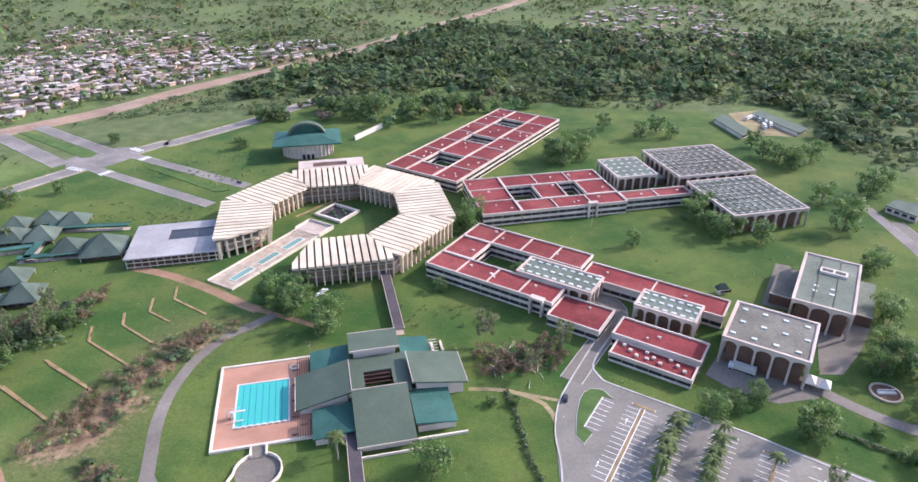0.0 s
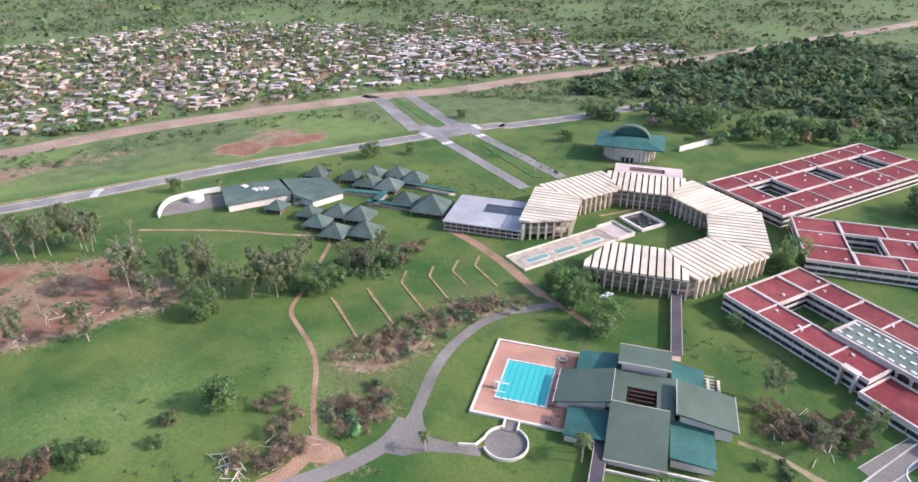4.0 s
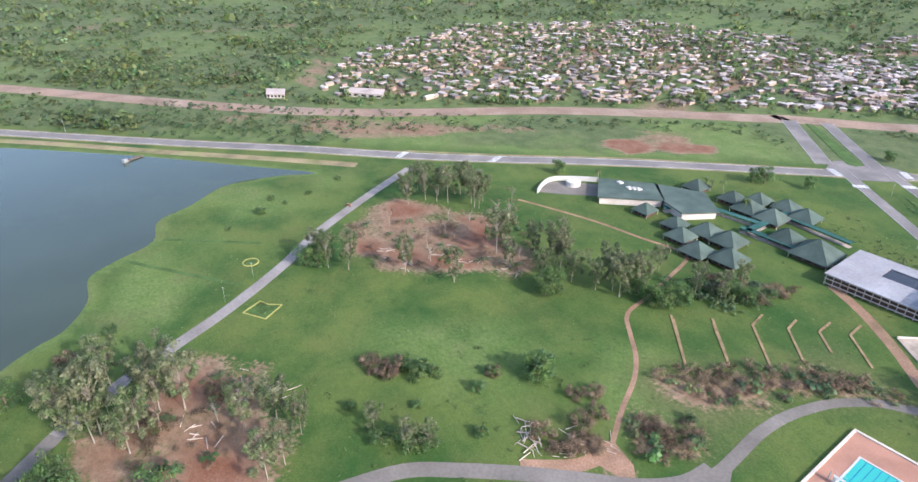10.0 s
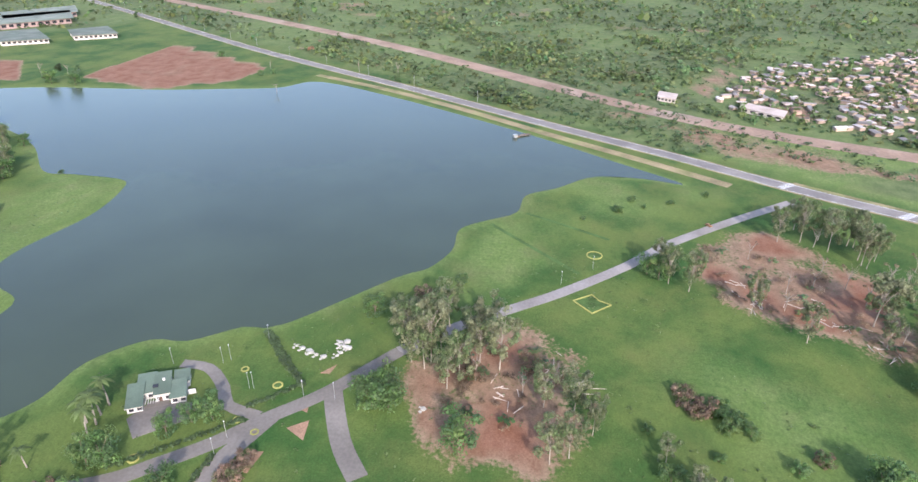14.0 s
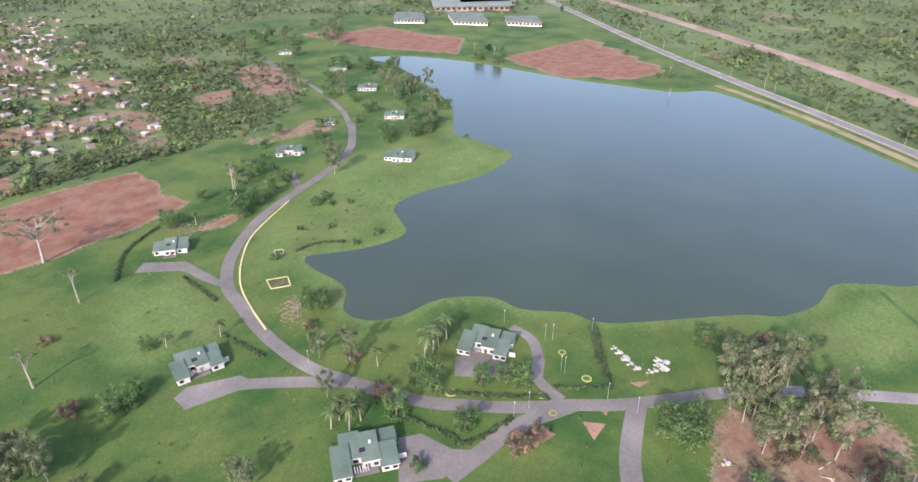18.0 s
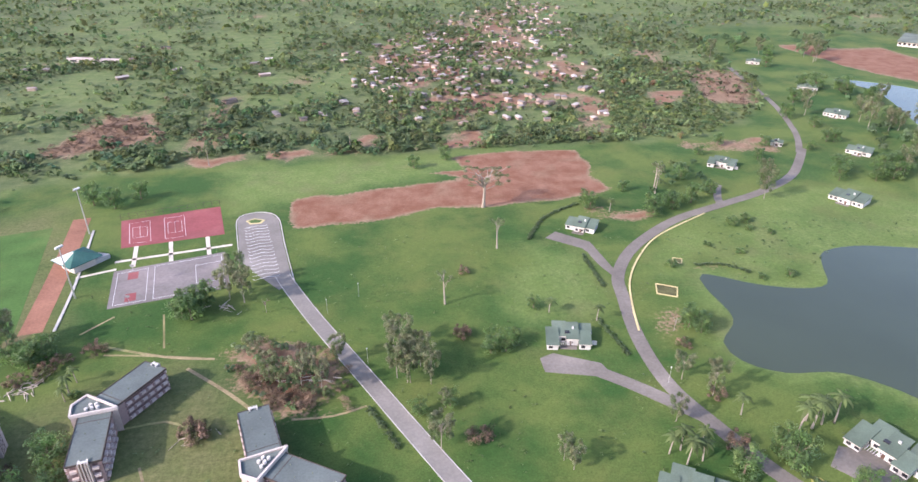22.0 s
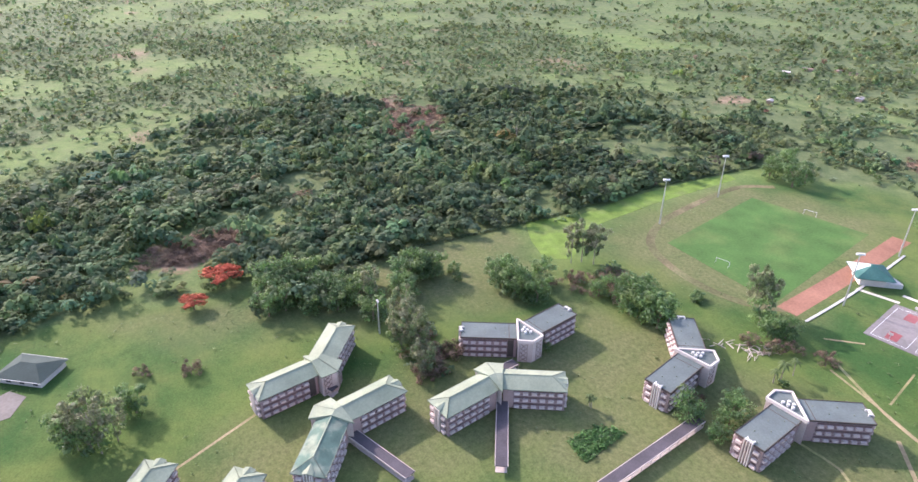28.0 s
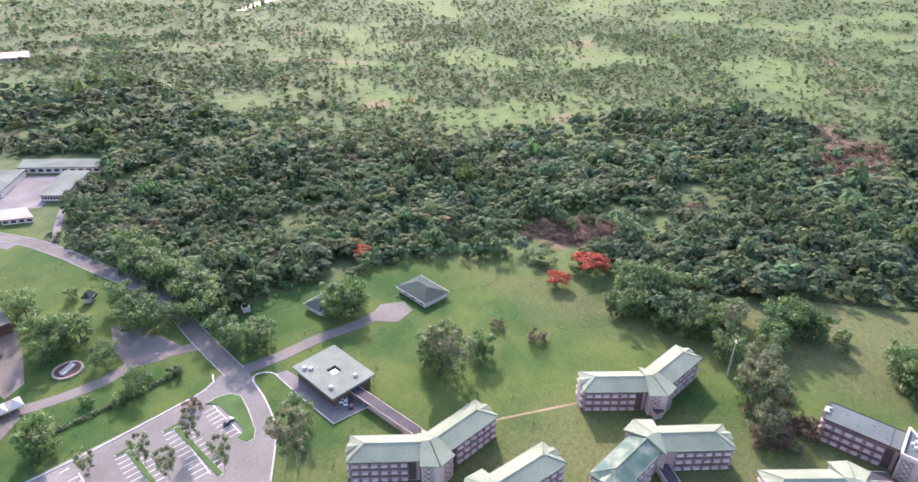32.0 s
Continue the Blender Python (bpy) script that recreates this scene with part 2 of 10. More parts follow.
M["lake"] = water("lake_water", (0.050, 0.066, 0.040), 0.2, 0.25, 0.8)
M["pool"] = water("pool_water", (0.05, 0.42, 0.37), 0.08, 0.15, 1.5)
M["basin_water"] = water("basin_water", (0.16, 0.30, 0.27), 0.1, 0.1, 1.5)

# ---- builders ----
PADS = []                    # outlines of paved ground

def mesh(name, verts, faces, mat, parent=None, label="", at=None, smooth=False):
    me = bpy.data.meshes.new(name)
    me.from_pydata([tuple(map(float, v)) for v in verts], [], [tuple(f) for f in faces])
    for m in (mat if isinstance(mat, (list, tuple)) else [mat]):
        me.materials.append(M[m])
    if smooth:
        me.polygons.foreach_set("use_smooth", [True] * len(me.polygons))
    me.update()
    ob = new(name, me)
    if parent:
        ob.parent = parent
    if at is not None:
        ob.matrix_basis = at
    if label:
        ob["label"] = label
    return ob

def ccw(poly):
    p = [tuple(q[:2]) for q in poly]
    a = sum(p[i][0] * p[(i + 1) % len(p)][1] - p[(i + 1) % len(p)][0] * p[i][1] for i in range(len(p)))
    return p if a > 0 else p[::-1]

def prism_data(poly, z0, z1, inset=0.0):
    """Extruded outline; z1 may be a function of x, y. inset pulls the top in for a chamfer."""
    p = ccw(poly)
    n = len(p)
    cx, cy = sum(q[0] for q in p) / n, sum(q[1] for q in p) / n
    top = z1 if callable(z1) else (lambda x, y: z1)
    v = [(x, y, z0) for x, y in p]
    if inset:
        v += [(x, y, top(x, y) - inset) for x, y in p]
        q = [(x + (cx - x) * inset / max(1, math.hypot(cx - x, cy - y)), y + (cy - y) * inset / max(1, math.hypot(cx - x, cy - y))) for x, y in p]
        v += [(x, y, top(x, y)) for x, y in q]
        rings = 3
    else:
        v += [(x, y, top(x, y)) for x, y in p]
        rings = 2
    f = [tuple(range(n - 1, -1, -1)), tuple(range((rings - 1) * n, rings * n))]
    for r in range(rings - 1):
        f += [(r * n + i, r * n + (i + 1) % n, (r + 1) * n + (i + 1) % n, (r + 1) * n + i) for i in range(n)]
    return v, f

def prism(name, poly, z0, z1, mat, parent=None, label="", inset=0.0):
    if parent is None:
        PADS.append([tuple(q[:2]) for q in poly])
    return mesh(name, *prism_data(poly, z0, z1, inset), mat, parent, label)

def rect(x0, y0, x1, y1):
    return [(x0, y0), (x1, y0), (x1, y1), (x0, y1)]

def join_data(items):
    v, f = [], []
    for a, b in items:
        k = len(v)
        v += list(a)
        f += [tuple(i + k for i in q) for q in b]
    return v, f

def boxes(name, items, mat, parent=None, label=""):
    """One part from several boxes (x0, y0, z0, x1, y1, z1) that form one piece."""
    return mesh(name, *join_data([prism_data(rect(b[0], b[1], b[3], b[4]), b[2], b[5]) for b in items]), mat, parent, label)

def box(name, x0, y0, z0, x1, y1, z1, mat, parent=None, label="", inset=0.0):
    return prism(name, rect(x0, y0, x1, y1), z0, z1, mat, parent, label, inset)

def thing(name, x, y, heading=0.0, label="", category="", group="", z=0.0, kind=""):
    e = new(name)
    e.empty_display_size = 1
    e.matrix_basis = pose(x, y, z, 0, 0, heading)
    return tagged(e, label, category, group, kind)

def spline(pts, step=4.0, closed=False):
    """Points along a smooth Catmull-Rom line."""
    p = [np.array(q[:2], float) for q in pts]
    n = len(p)
    out = []
    for i in range(n if closed else n - 1):
        a, b, c, d = (p[(i + k) % n] if closed else p[min(max(i + k, 0), n - 1)] for k in (-1, 0, 1, 2))
        m = max(1, int(np.linalg.norm(c - b) / step))
        for k in range(m):
            t = k / m
            out.append(0.5 * (2 * b + (c - a) * t + (2 * a - 5 * b + 4 * c - d) * t * t + (3 * b - a - 3 * c + d) * t ** 3))
    if not closed:
        out.append(p[-1])
    return np.array(out)

def ribbon_data(line, width, z0, z1, off=0.0):
    line = np.asarray(line)
    d = np.gradient(line, axis=0)
    d /= np.maximum(np.linalg.norm(d, axis=1)[:, None], 1e-6)
    nrm = np.stack([-d[:, 1], d[:, 0]], 1)
    w = np.broadcast_to(np.asarray(width, float), (len(line),))[:, None]
    l, r = line + nrm * (off + w / 2), line + nrm * (off - w / 2)
    v, f = [], []
    for a, b in zip(l, r):
        v += [(a[0], a[1], z0), (a[0], a[1], z1), (b[0], b[1], z1), (b[0], b[1], z0)]
    for i in range(len(line) - 1):
        k = 4 * i
        f += [(k + 1, k + 2, k + 6, k + 5), (k, k + 1, k + 5, k + 4), (k + 2, k + 3, k + 7, k + 6)]
    n = 4 * (len(line) - 1)
    f += [(3, 2, 1, 0), (n, n + 1, n + 2, n + 3)]
    return v, f

def ribbon(name, pts, width, mat, z=0.08, parent=None, label="", step=4.0, off=0.0, z0=-0.2):
    return mesh(name, *ribbon_data(spline(pts, step), width, z0, z, off), mat, parent, label)

def inside(poly, x, y):
    """Which of the places x, y lie in the outline."""
    c = np.zeros(x.shape, bool)
    n = len(poly)
    for i in range(n):
        (xi, yi), (xj, yj) = poly[i][:2], poly[i - 1][:2]
        c ^= ((yi > y) != (yj > y)) & (x < (xj - xi) * (y - yi) / (yj - yi + 1e-9) + xi)
    return c

def edge_dist(line, x, y, closed=True):
    best = np.full(x.shape, 1e9)
    n = len(line)
    for i in range(n if closed else n - 1):
        a, b = np.array(line[i][:2], float), np.array(line[(i + 1) % n][:2], float)
        ab = b - a
        t = np.clip(((x - a[0]) * ab[0] + (y - a[1]) * ab[1]) / (ab @ ab + 1e-9), 0, 1)
        best = np.minimum(best, np.hypot(x - a[0] - t * ab[0], y - a[1] - t * ab[1]))
    return best

rng = np.random.default_rng(7)
_lat = rng.random((64, 64))

def vnoise(x, y, size):
    """Smooth value noise in 0..1 with cells of that size."""
    u, v = np.asarray(x) / size + 1000.3, np.asarray(y) / size + 1000.7
    i, j = np.floor(u).astype(int), np.floor(v).astype(int)
    a, b = u - i, v - j
    a, b = a * a * (3 - 2 * a), b * b * (3 - 2 * b)
    g = lambda p, q: _lat[p % 64, q % 64]
    return (g(i, j) * (1 - a) + g(i + 1, j) * a) * (1 - b) + (g(i, j + 1) * (1 - a) + g(i + 1, j + 1) * a) * b

# ---- the plan of the land ----
CAMPUS = [(-155.7, 583.5), (-14.8, 637.3), (118.2, 587.8), (225.5, 579.9), (288.9, 498.6), (326.4, 423.4), (273.9, 307.3), (254.5, 263.1), (229.6, 195.2), (215.8, 151.9),
          (242.0, 138.4), (266.0, 107.6), (287.3, 82.1), (299.3, 42.4), (289.4, 0.5), (281.0, -40.6), (284.9, -95.9), (298.3, -169.5), (293.2, -163.0), (282.7, -229.7),
          (292.1, -207.1), (301.1, -296.5), (306.6, -396.0), (245.6, -423.7), (125.0, -467.7), (115.6, -459.5), (-20.1, -470.8), (-194.2, -477.6), (-96.2, -468.6), (-163.6, -473.1),
          (-261.9, -481.1), (-349.9, -541.9), (-416.7, -658.3), (-422.6, -738.0), (-476.5, -980.1), (-651.5, -1008.8), (-776.8, -837.3), (-985.5, -688.9), (-1035.0, -695.8), (-710.1, -201.5), (-496.8, 91.6), (-499.1, 127.2), (-347.0, 362.6), (-255.3, 484.6)]
LAKE = [(-656.7, -258.2), (-611.8, -164.4), (-526.3, -33.2), (-467.9, 42.6), (-431.3, 88.3), (-435.9, 61.6), (-433.5, 27.7), (-408.7, 2.6), (-392.9, -16.8), (-365.3, -21.0), (-349.6, -39.7),
        (-335.9, -52.1), (-310.9, -51.9), (-288.4, -60.9), (-276.2, -75.2), (-227.7, -115.2), (-222.2, -133.0),
        (-208.2, -152.0), (-206.2, -168.8), (-187.5, -185.8), (-164.3, -188.7), (-150.4, -197.8), (-148.3, -211.6), (-161.7, -228.6), (-161.1, -255.4), (-165.6, -268.6), (-188.7, -255.8), (-209.0, -249.6),
        (-224.3, -252.1), (-233.6, -270.0), (-243.6, -284.1), (-269.6, -288.2), (-315.9, -279.3), (-355.3, -285.0), (-371.0, -296.2), (-373.8, -335.7), (-376.0, -361.5), (-424.0, -410.8),
        (-461.1, -474.8), (-507.7, -592.0), (-499.5, -651.3), (-553.3, -612.2), (-581.8, -538.0), (-591.2, -465.1), (-596.6, -405.7), (-611.0, -345.4), (-626.0, -292.0)]
LAKE_LINE = spline(LAKE, 5.0, closed=True)
DENSE = []
DENSE += [[(-268.0, 591.4), (-197.8, 764.7), (-123.8, 832.7), (-23.9, 1057.6), (182.8, 961.8), (354.8, 966.0), (361.3, 775.8), (238.9, 619.9), (119.9, 597.6), (-15.3, 660.2), (-132.4, 635.3)], [(380.7, 966.6), (674.8, 973.7), (357.0, 471.9), (293.8, 498.6), (284.2, 590.4)], [(257.4, 265.6), (326.4, 328.2), (383.1, 439.6), (547.3, 601.7), (602.1, 468.3), (477.1, 282.6), (426.8, 122.3), (578.6, -21.1), (632.2, -134.5), (565.7, -194.1), (566.8, -268.7), (298.3, -169.5), (281.0, -40.6), (301.7, 1.3), (290.4, 83.0), (247.0, 141.0), (218.0, 153.2)]]
DENSE += [[(543.1, -8.3), (601.6, -145.8), (551.0, -254.7), (418.4, -352.8), (338.4, -357.1), (286.1, -231.9), (293.2, -163.0), (304.6, -29.1)], [(320.8, -39.1), (533.4, -96.2), (583.2, -252.6), (530.1, -387.6), (371.1, -425.0), (311.3, -401.8), (302.3, -214.9), (314.5, -121.3)], [(313.7, -411.8), (206.6, -627.0), (34.9, -593.6), (141.1, -447.9)], [(408.2, -465.5), (352.5, -594.0), (146.2, -590.6), (-20.7, -516.5), (-20.1, -470.8), (205.9, -451.9)]]
MEADOW = []
MEADOW += [[(607.4, -116.1), (890.7, -192.2), (928.0, -465.7), (744.9, -707.2), (561.2, -637.7), (619.8, -406.9), (622.5, -242.7)], [(533.0, 185.9), (718.2, 337.5), (1022.7, 602.0), (1551.5, 169.5), (1433.3, -588.8), (914.5, -397.1), (601.0, -281.3), (642.7, -136.0), (586.8, 27.0), (477.8, 137.0)], [(530.9, 169.0), (713.6, 186.5), (865.2, -22.2), (773.0, -231.6), (716.4, -443.5), (600.1, -523.7), (577.6, -235.0), (622.6, -67.9), (521.6, 83.3)], [(284.4, -182.4), (287.4, -217.0), (300.9, -284.8), (307.3, -353.6), (297.6, -392.5), (242.2, -426.9), (282.3, -366.1), (281.0, -265.8), (267.0, -214.0), (242.9, -187.6), (249.3, -174.7)]]
MEADOW += [[(-603.8, -26.2), (-696.4, -23.1), (-556.4, 198.3), (-381.5, 471.3), (-294.6, 426.9), (-432.1, 196.9)], [(-438.4, 66.1), (-436.2, 10.8), (-356.3, -36.8), (-304.3, -50.9), (-275.1, -28.9), (-319.6, -0.1), (-377.6, 74.2), (-418.1, 112.6)], [(-216.3, -253.3), (-245.1, -283.0), (-282.6, -291.0), (-352.5, -279.8), (-369.2, -297.5), (-376.6, -351.7), (-304.5, -315.2), (-232.5, -303.8)], [(95.7, -374.4), (113.2, -449.4), (-20.0, -460.5), (-151.7, -465.2), (-52.8, -427.6)]]
MEADOW.append([(172.2, 1098.7), (279.1, 1267.2), (315.1, 1243.1), (211.5, 1059.6)])
MEADOW.append([(245.9, 819.3), (326.1, 899.1), (434.2, 1008.1), (432.6, 963.9), (340.5, 799.3), (274.6, 800.6)])
BARE = []
BARE += [[(53.4, -347.2), (58.4, -390.6), (-0.1, -401.0), (-38.3, -407.8), (-58.2, -412.3), (-33.4, -424.4), (-60.2, -430.5), (-54.8, -456.4), (-109.8, -466.0), (-149.5, -459.1), (-153.9, -436.7), (-148.3, -407.1), (-156.4, -382.0), (-140.8, -376.4), (-123.2, -370.2), (-60.8, -363.6), (-33.9, -366.3), (1.9, -350.1)], [(-330.8, 80.8), (-363.6, 103.2), (-365.7, 131.9), (-336.1, 152.5), (-305.1, 172.7), (-265.8, 169.2), (-240.1, 162.7), (-239.9, 148.0), (-256.7, 120.7), (-275.0, 98.2), (-294.8, 80.4)], [(-203.5, -48.5), (-237.5, -38.5), (-240.8, -4.2), (-216.5, 19.2), (-188.5, 22.3), (-161.6, 13.4), (-156.5, -24.8), (-185.9, -46.1)], [(-401.0, 309.1), (-395.3, 381.7), (-344.8, 383.6), (-373.4, 311.5)], [(-572.0, 85.4), (-560.2, 146.0), (-460.3, 277.6), (-470.3, 194.5), (-520.3, 101.1)], [(-690.9, 127.0), (-813.7, 182.0), (-782.4, 200.6), (-662.9, 148.4)], [(-628.5, -524.0), (-818.8, -522.9), (-708.0, -340.0), (-646.9, -347.8), (-596.9, -421.2)]]
BARE += [[(-540.2, -836.4), (-665.3, -809.8), (-689.5, -642.8), (-606.2, -582.3), (-556.7, -687.8)], [(61.7, -207.8), (60.6, -224.3), (31.1, -202.7), (19.9, -189.5), (43.4, -191.0)], [(73.3, -231.7), (29.5, -227.9), (14.3, -204.1), (36.7, -194.8), (56.8, -203.3)], [(1.7, 208.5), (29.4, 220.4), (44.0, 216.5), (32.8, 205.0), (6.4, 201.2)], [(-118.6, 105.5), (-128.0, 119.0), (-115.4, 123.0), (-103.7, 117.8)], [(231.8, -194.0), (224.0, -204.5), (208.6, -198.6), (220.9, -189.6)], [(-133.4, -239.1), (-143.7, -228.1), (-135.4, -215.0), (-124.0, -217.4)], [(-177.8, -281.8), (-190.7, -270.4), (-180.0, -266.6), (-163.9, -278.5)]]
BARE += [[(-402.6, 320.1), (-399.9, 338.2), (-380.4, 346.6), (-362.6, 334.9), (-369.0, 316.8), (-389.9, 311.9)], [(-387.1, 352.9), (-368.8, 376.5), (-353.7, 393.3), (-339.8, 380.7), (-351.8, 358.9), (-368.4, 345.0)]]
BARE += [[(-152.0, 160.0), (-140.0, 190.0), (-131.4, 222.0), (-103.3, 241.9), (-94.0, 240.0), (-114.0, 211.4), (-120.5, 186.7), (-130.0, 160.0)], [(-138.5, 134.0), (-126.8, 158.3), (-112.0, 148.0), (-114.7, 130.0), (-125.9, 126.8)]]
# worn red and brown clearings in the bush round the hamlet
CLEARING = [[(-265.6, -633.3), (-313.5, -626.9), (-301.4, -583.8), (-261.5, -574.5)], [(-231.7, -473.4), (-320.3, -470.4), (-310.0, -442.3), (-247.8, -451.7)], [(-203.3, -628.7), (-222.6, -593.4), (-193.9, -503.8), (-159.4, -488.6)],
            [(152.8, -478.0), (128.4, -473.9), (104.3, -482.2), (97.1, -464.3), (125.0, -456.2), (148.7, -460.3)], [(87.7, -483.0), (58.7, -489.4), (47.8, -474.4), (52.2, -464.6), (83.5, -467.1)], [(17.1, -519.1), (-5.3, -516.8), (-1.1, -483.1), (17.3, -492.9)],
            [(-40.2, -520.4), (-87.7, -515.6), (-81.2, -479.8), (-54.9, -474.9)], [(-44.7, -634.0), (-137.7, -612.4), (-194.5, -602.1), (-184.8, -571.2), (-112.2, -593.5), (-45.6, -607.5)], [(-128.3, -350.4), (-149.1, -352.8), (-168.2, -338.0), (-156.2, -327.6), (-127.0, -339.4)]]
CUT_BUSH = [(-351.2, -707.4), (-410.3, -699.7), (-365.1, -564.3), (-312.4, -573.1)]
THICKET = [(-227.5, -705.9), (-316.3, -760.8), (-394.9, -736.9), (-416.5, -667.5), (-364.8, -549.9), (-367.6, -521.8), (-303.5, -474.4), (-273.4, -495.8), (-198.8, -485.5), (-163.8, -502.5)]
SAND = [[(-562.5, 128.7), (-551.7, 141.1), (-531.1, 142.0), (-541.7, 122.1)], [(-519.6, 158.1), (-482.8, 212.5), (-469.6, 206.6), (-469.8, 174.8), (-500.9, 154.8)], [(-502.0, 189.6), (-507.6, 213.2), (-485.5, 222.3), (-485.3, 190.4)], [(-481.3, 246.4), (-472.5, 273.2), (-442.7, 290.4), (-436.2, 276.7), (-461.1, 244.8)],
        [(-547.8, 93.9), (-559.6, 131.9), (-533.1, 134.3), (-528.6, 101.2)], [(-604.2, 43.1), (-609.6, 74.4), (-587.1, 96.6), (-573.9, 49.5)], [(-415.4, 358.7), (-396.4, 390.2), (-388.0, 381.7), (-401.7, 353.0)]]
HAMLET_LANE = [(-300.4, -1252.4), (-204.3, -1095.5), (-129.9, -967.4), (-72.3, -868.3), (-46.7, -800.8), (-70.0, -730.0), (-110.0, -660.0)]
SCRUB = [CUT_BUSH, [(270.3, -495.3), (217.0, -620.9), (182.8, -546.6), (227.3, -480.8)], [(334.1, 13.8), (367.1, -26.3), (344.3, -33.0), (321.7, 2.8)], [(580.6, -188.6), (605.2, -223.3), (483.8, -192.8), (478.3, -167.8)],
         [(324.5, 28.8), (354.1, 18.9), (361.5, -21.0), (343.4, -34.7), (323.9, -23.6), (318.6, 6.5)], [(485.0, -161.3), (547.2, -202.5), (538.0, -239.0), (468.2, -209.5), (459.8, -172.1)], [(501.7, -172.9), (559.0, -214.4), (544.2, -244.3), (490.7, -224.8), (470.9, -184.0)], [(258.3, -509.4), (250.0, -603.6), (196.7, -579.6), (168.6, -513.1), (211.5, -494.7)]]
OLIVE = []
OLIVE += [[(165.7, -76.3), (198.4, -121.0), (163.3, -159.4), (133.5, -196.7), (87.2, -223.6), (59.5, -210.5), (33.4, -153.1)], [(134.2, 82.7), (154.7, 65.6), (171.5, 15.4), (193.9, -15.3), (177.8, -66.4), (160.0, -35.9)], [(159.7, 19.7), (185.9, -14.7), (194.5, -89.3), (197.0, -175.6), (155.7, -202.7), (115.2, -142.7)], [(307.1, -87.1), (291.3, -181.1), (253.5, -177.8), (254.5, -128.2), (255.3, -86.9), (268.2, -51.5)], [(288.1, 45.2), (268.9, -24.8), (289.8, -161.4), (240.6, -170.8), (226.9, -101.6), (253.3, 4.2)], [(279.2, -81.6), (298.3, -169.5), (217.6, -139.7), (229.4, -96.9)], [(224.7, -170.9), (161.1, -173.9), (100.4, -110.2), (152.3, -62.4), (157.9, -132.1)]]
OLIVE += [[(-151.7, 168.4), (-128.0, 236.3), (-90.9, 245.8), (-125.6, 200.3), (-113.3, 149.5), (-148.2, 149.3)], [(256.0, -213.7), (300.4, -345.8), (196.8, -393.3), (148.5, -249.4), (201.9, -216.7)]]
PALE_LAWN = [[(-283.2, -50.2), (-357.1, -49.4), (-436.5, 30.0), (-300.7, 36.9), (-275.8, 2.2), (-264.0, -21.5)], [(-139.9, -268.4), (-172.8, -331.2), (-291.9, -403.3), (-348.7, -371.9), (-356.2, -292.0), (-235.3, -270.7), (-165.5, -251.7)],
             [(-41.4, -214.8), (-82.0, -314.4), (-110.3, -300.7), (-110.3, -258.9), (-88.8, -208.7), (-66.5, -218.0)], [(-284.5, -37.2), (-395.9, -16.6), (-422.0, 76.2), (-345.7, 56.9), (-287.2, 3.4), (-248.5, 2.1)], [(-251.1, 56.2), (-209.0, 117.8), (-168.5, 146.6), (-155.5, 101.8), (-213.3, 53.6)], [(-182.7, 132.8), (-165.5, 171.1), (-128.4, 140.7), (-141.0, 111.8)]]
QUARTER = [(159.9, 1074.8), (286.7, 1253.7), (436.3, 1244.4), (456.4, 1044.0), (344.0, 808.9), (255.7, 830.3), (189.0, 978.1)]
VILLAGE = [(-635.0, 140.9), (-806.0, 221.6), (-953.2, 450.0), (-865.5, 733.2), (-662.4, 831.3), (-434.8, 738.4), (-346.7, 612.2), (-448.9, 462.3), (-561.4, 259.7)]
VILLAGE_FAR = [(-535.2, 679.3), (-608.3, 1006.5), (-352.0, 948.5), (-261.6, 737.2), (-343.0, 606.3)]
VILLAGE_EAST = [(-403.4, 543.6), (-559.9, 789.2), (-390.5, 809.5), (-198.8, 908.6), (-138.7, 832.4), (-284.2, 679.8), (-348.8, 620.8)]
HAMLET = [(21.5, -692.5), (-25.8, -931.6), (-189.1, -1041.0), (-296.8, -1165.4), (-213.5, -739.1), (-242.6, -666.2), (-153.7, -577.7), (-21.5, -585.1), (49.4, -526.4), (83.3, -548.9), (1.5, -645.7)]
HAMLET_WEST = [(35.2, -611.0), (8.3, -895.7), (-113.4, -1115.6), (-295.2, -1374.0), (-342.0, -1274.9), (-253.3, -704.8), (-198.1, -521.7), (-131.6, -531.7), (-44.9, -528.4)]
SCATTER = [(564.2, -473.0), (497.2, -737.5), (322.2, -943.3), (-95.6, -962.4), (-81.2, -625.7), (93.1, -523.6), (258.3, -596.6), (379.3, -499.9)]
HIGHWAY = [(326.4, 1792.1), (119.0, 1319.4), (-41.4, 1030.2), (-163.4, 804.1), (-270.9, 660.5), (-321.0, 575.2), (-380.1, 507.1), (-393.3, 484.8), (-489.0, 333.9), (-593.2, 105.7), (-842.7, -205.5), (-1020.0, -465.0), (-1252.7, -831.9), (-1416.2, -1085.6)]
AVENUE = [(-132.9, 622.2), (-182.4, 543.5), (-227.0, 487.3), (-246.5, 468.9), (-352.7, 306.4), (-401.4, 219.3), (-438.4, 158.5), (-485.7, 90.0), (-545.5, -3.6), (-642.9, -148.1), (-728.6, -283.7), (-831.6, -438.3), (-1034.0, -714.0), (-1250.2, -1010.2)]

def glade(x, y):
    """Where the far bush opens into light grass: 0 bush, 1 open."""
    return np.clip((0.55 * vnoise(x, y, 120) + 0.45 * vnoise(x + 400, y, 46) - 0.50) * 6, 0, 1)

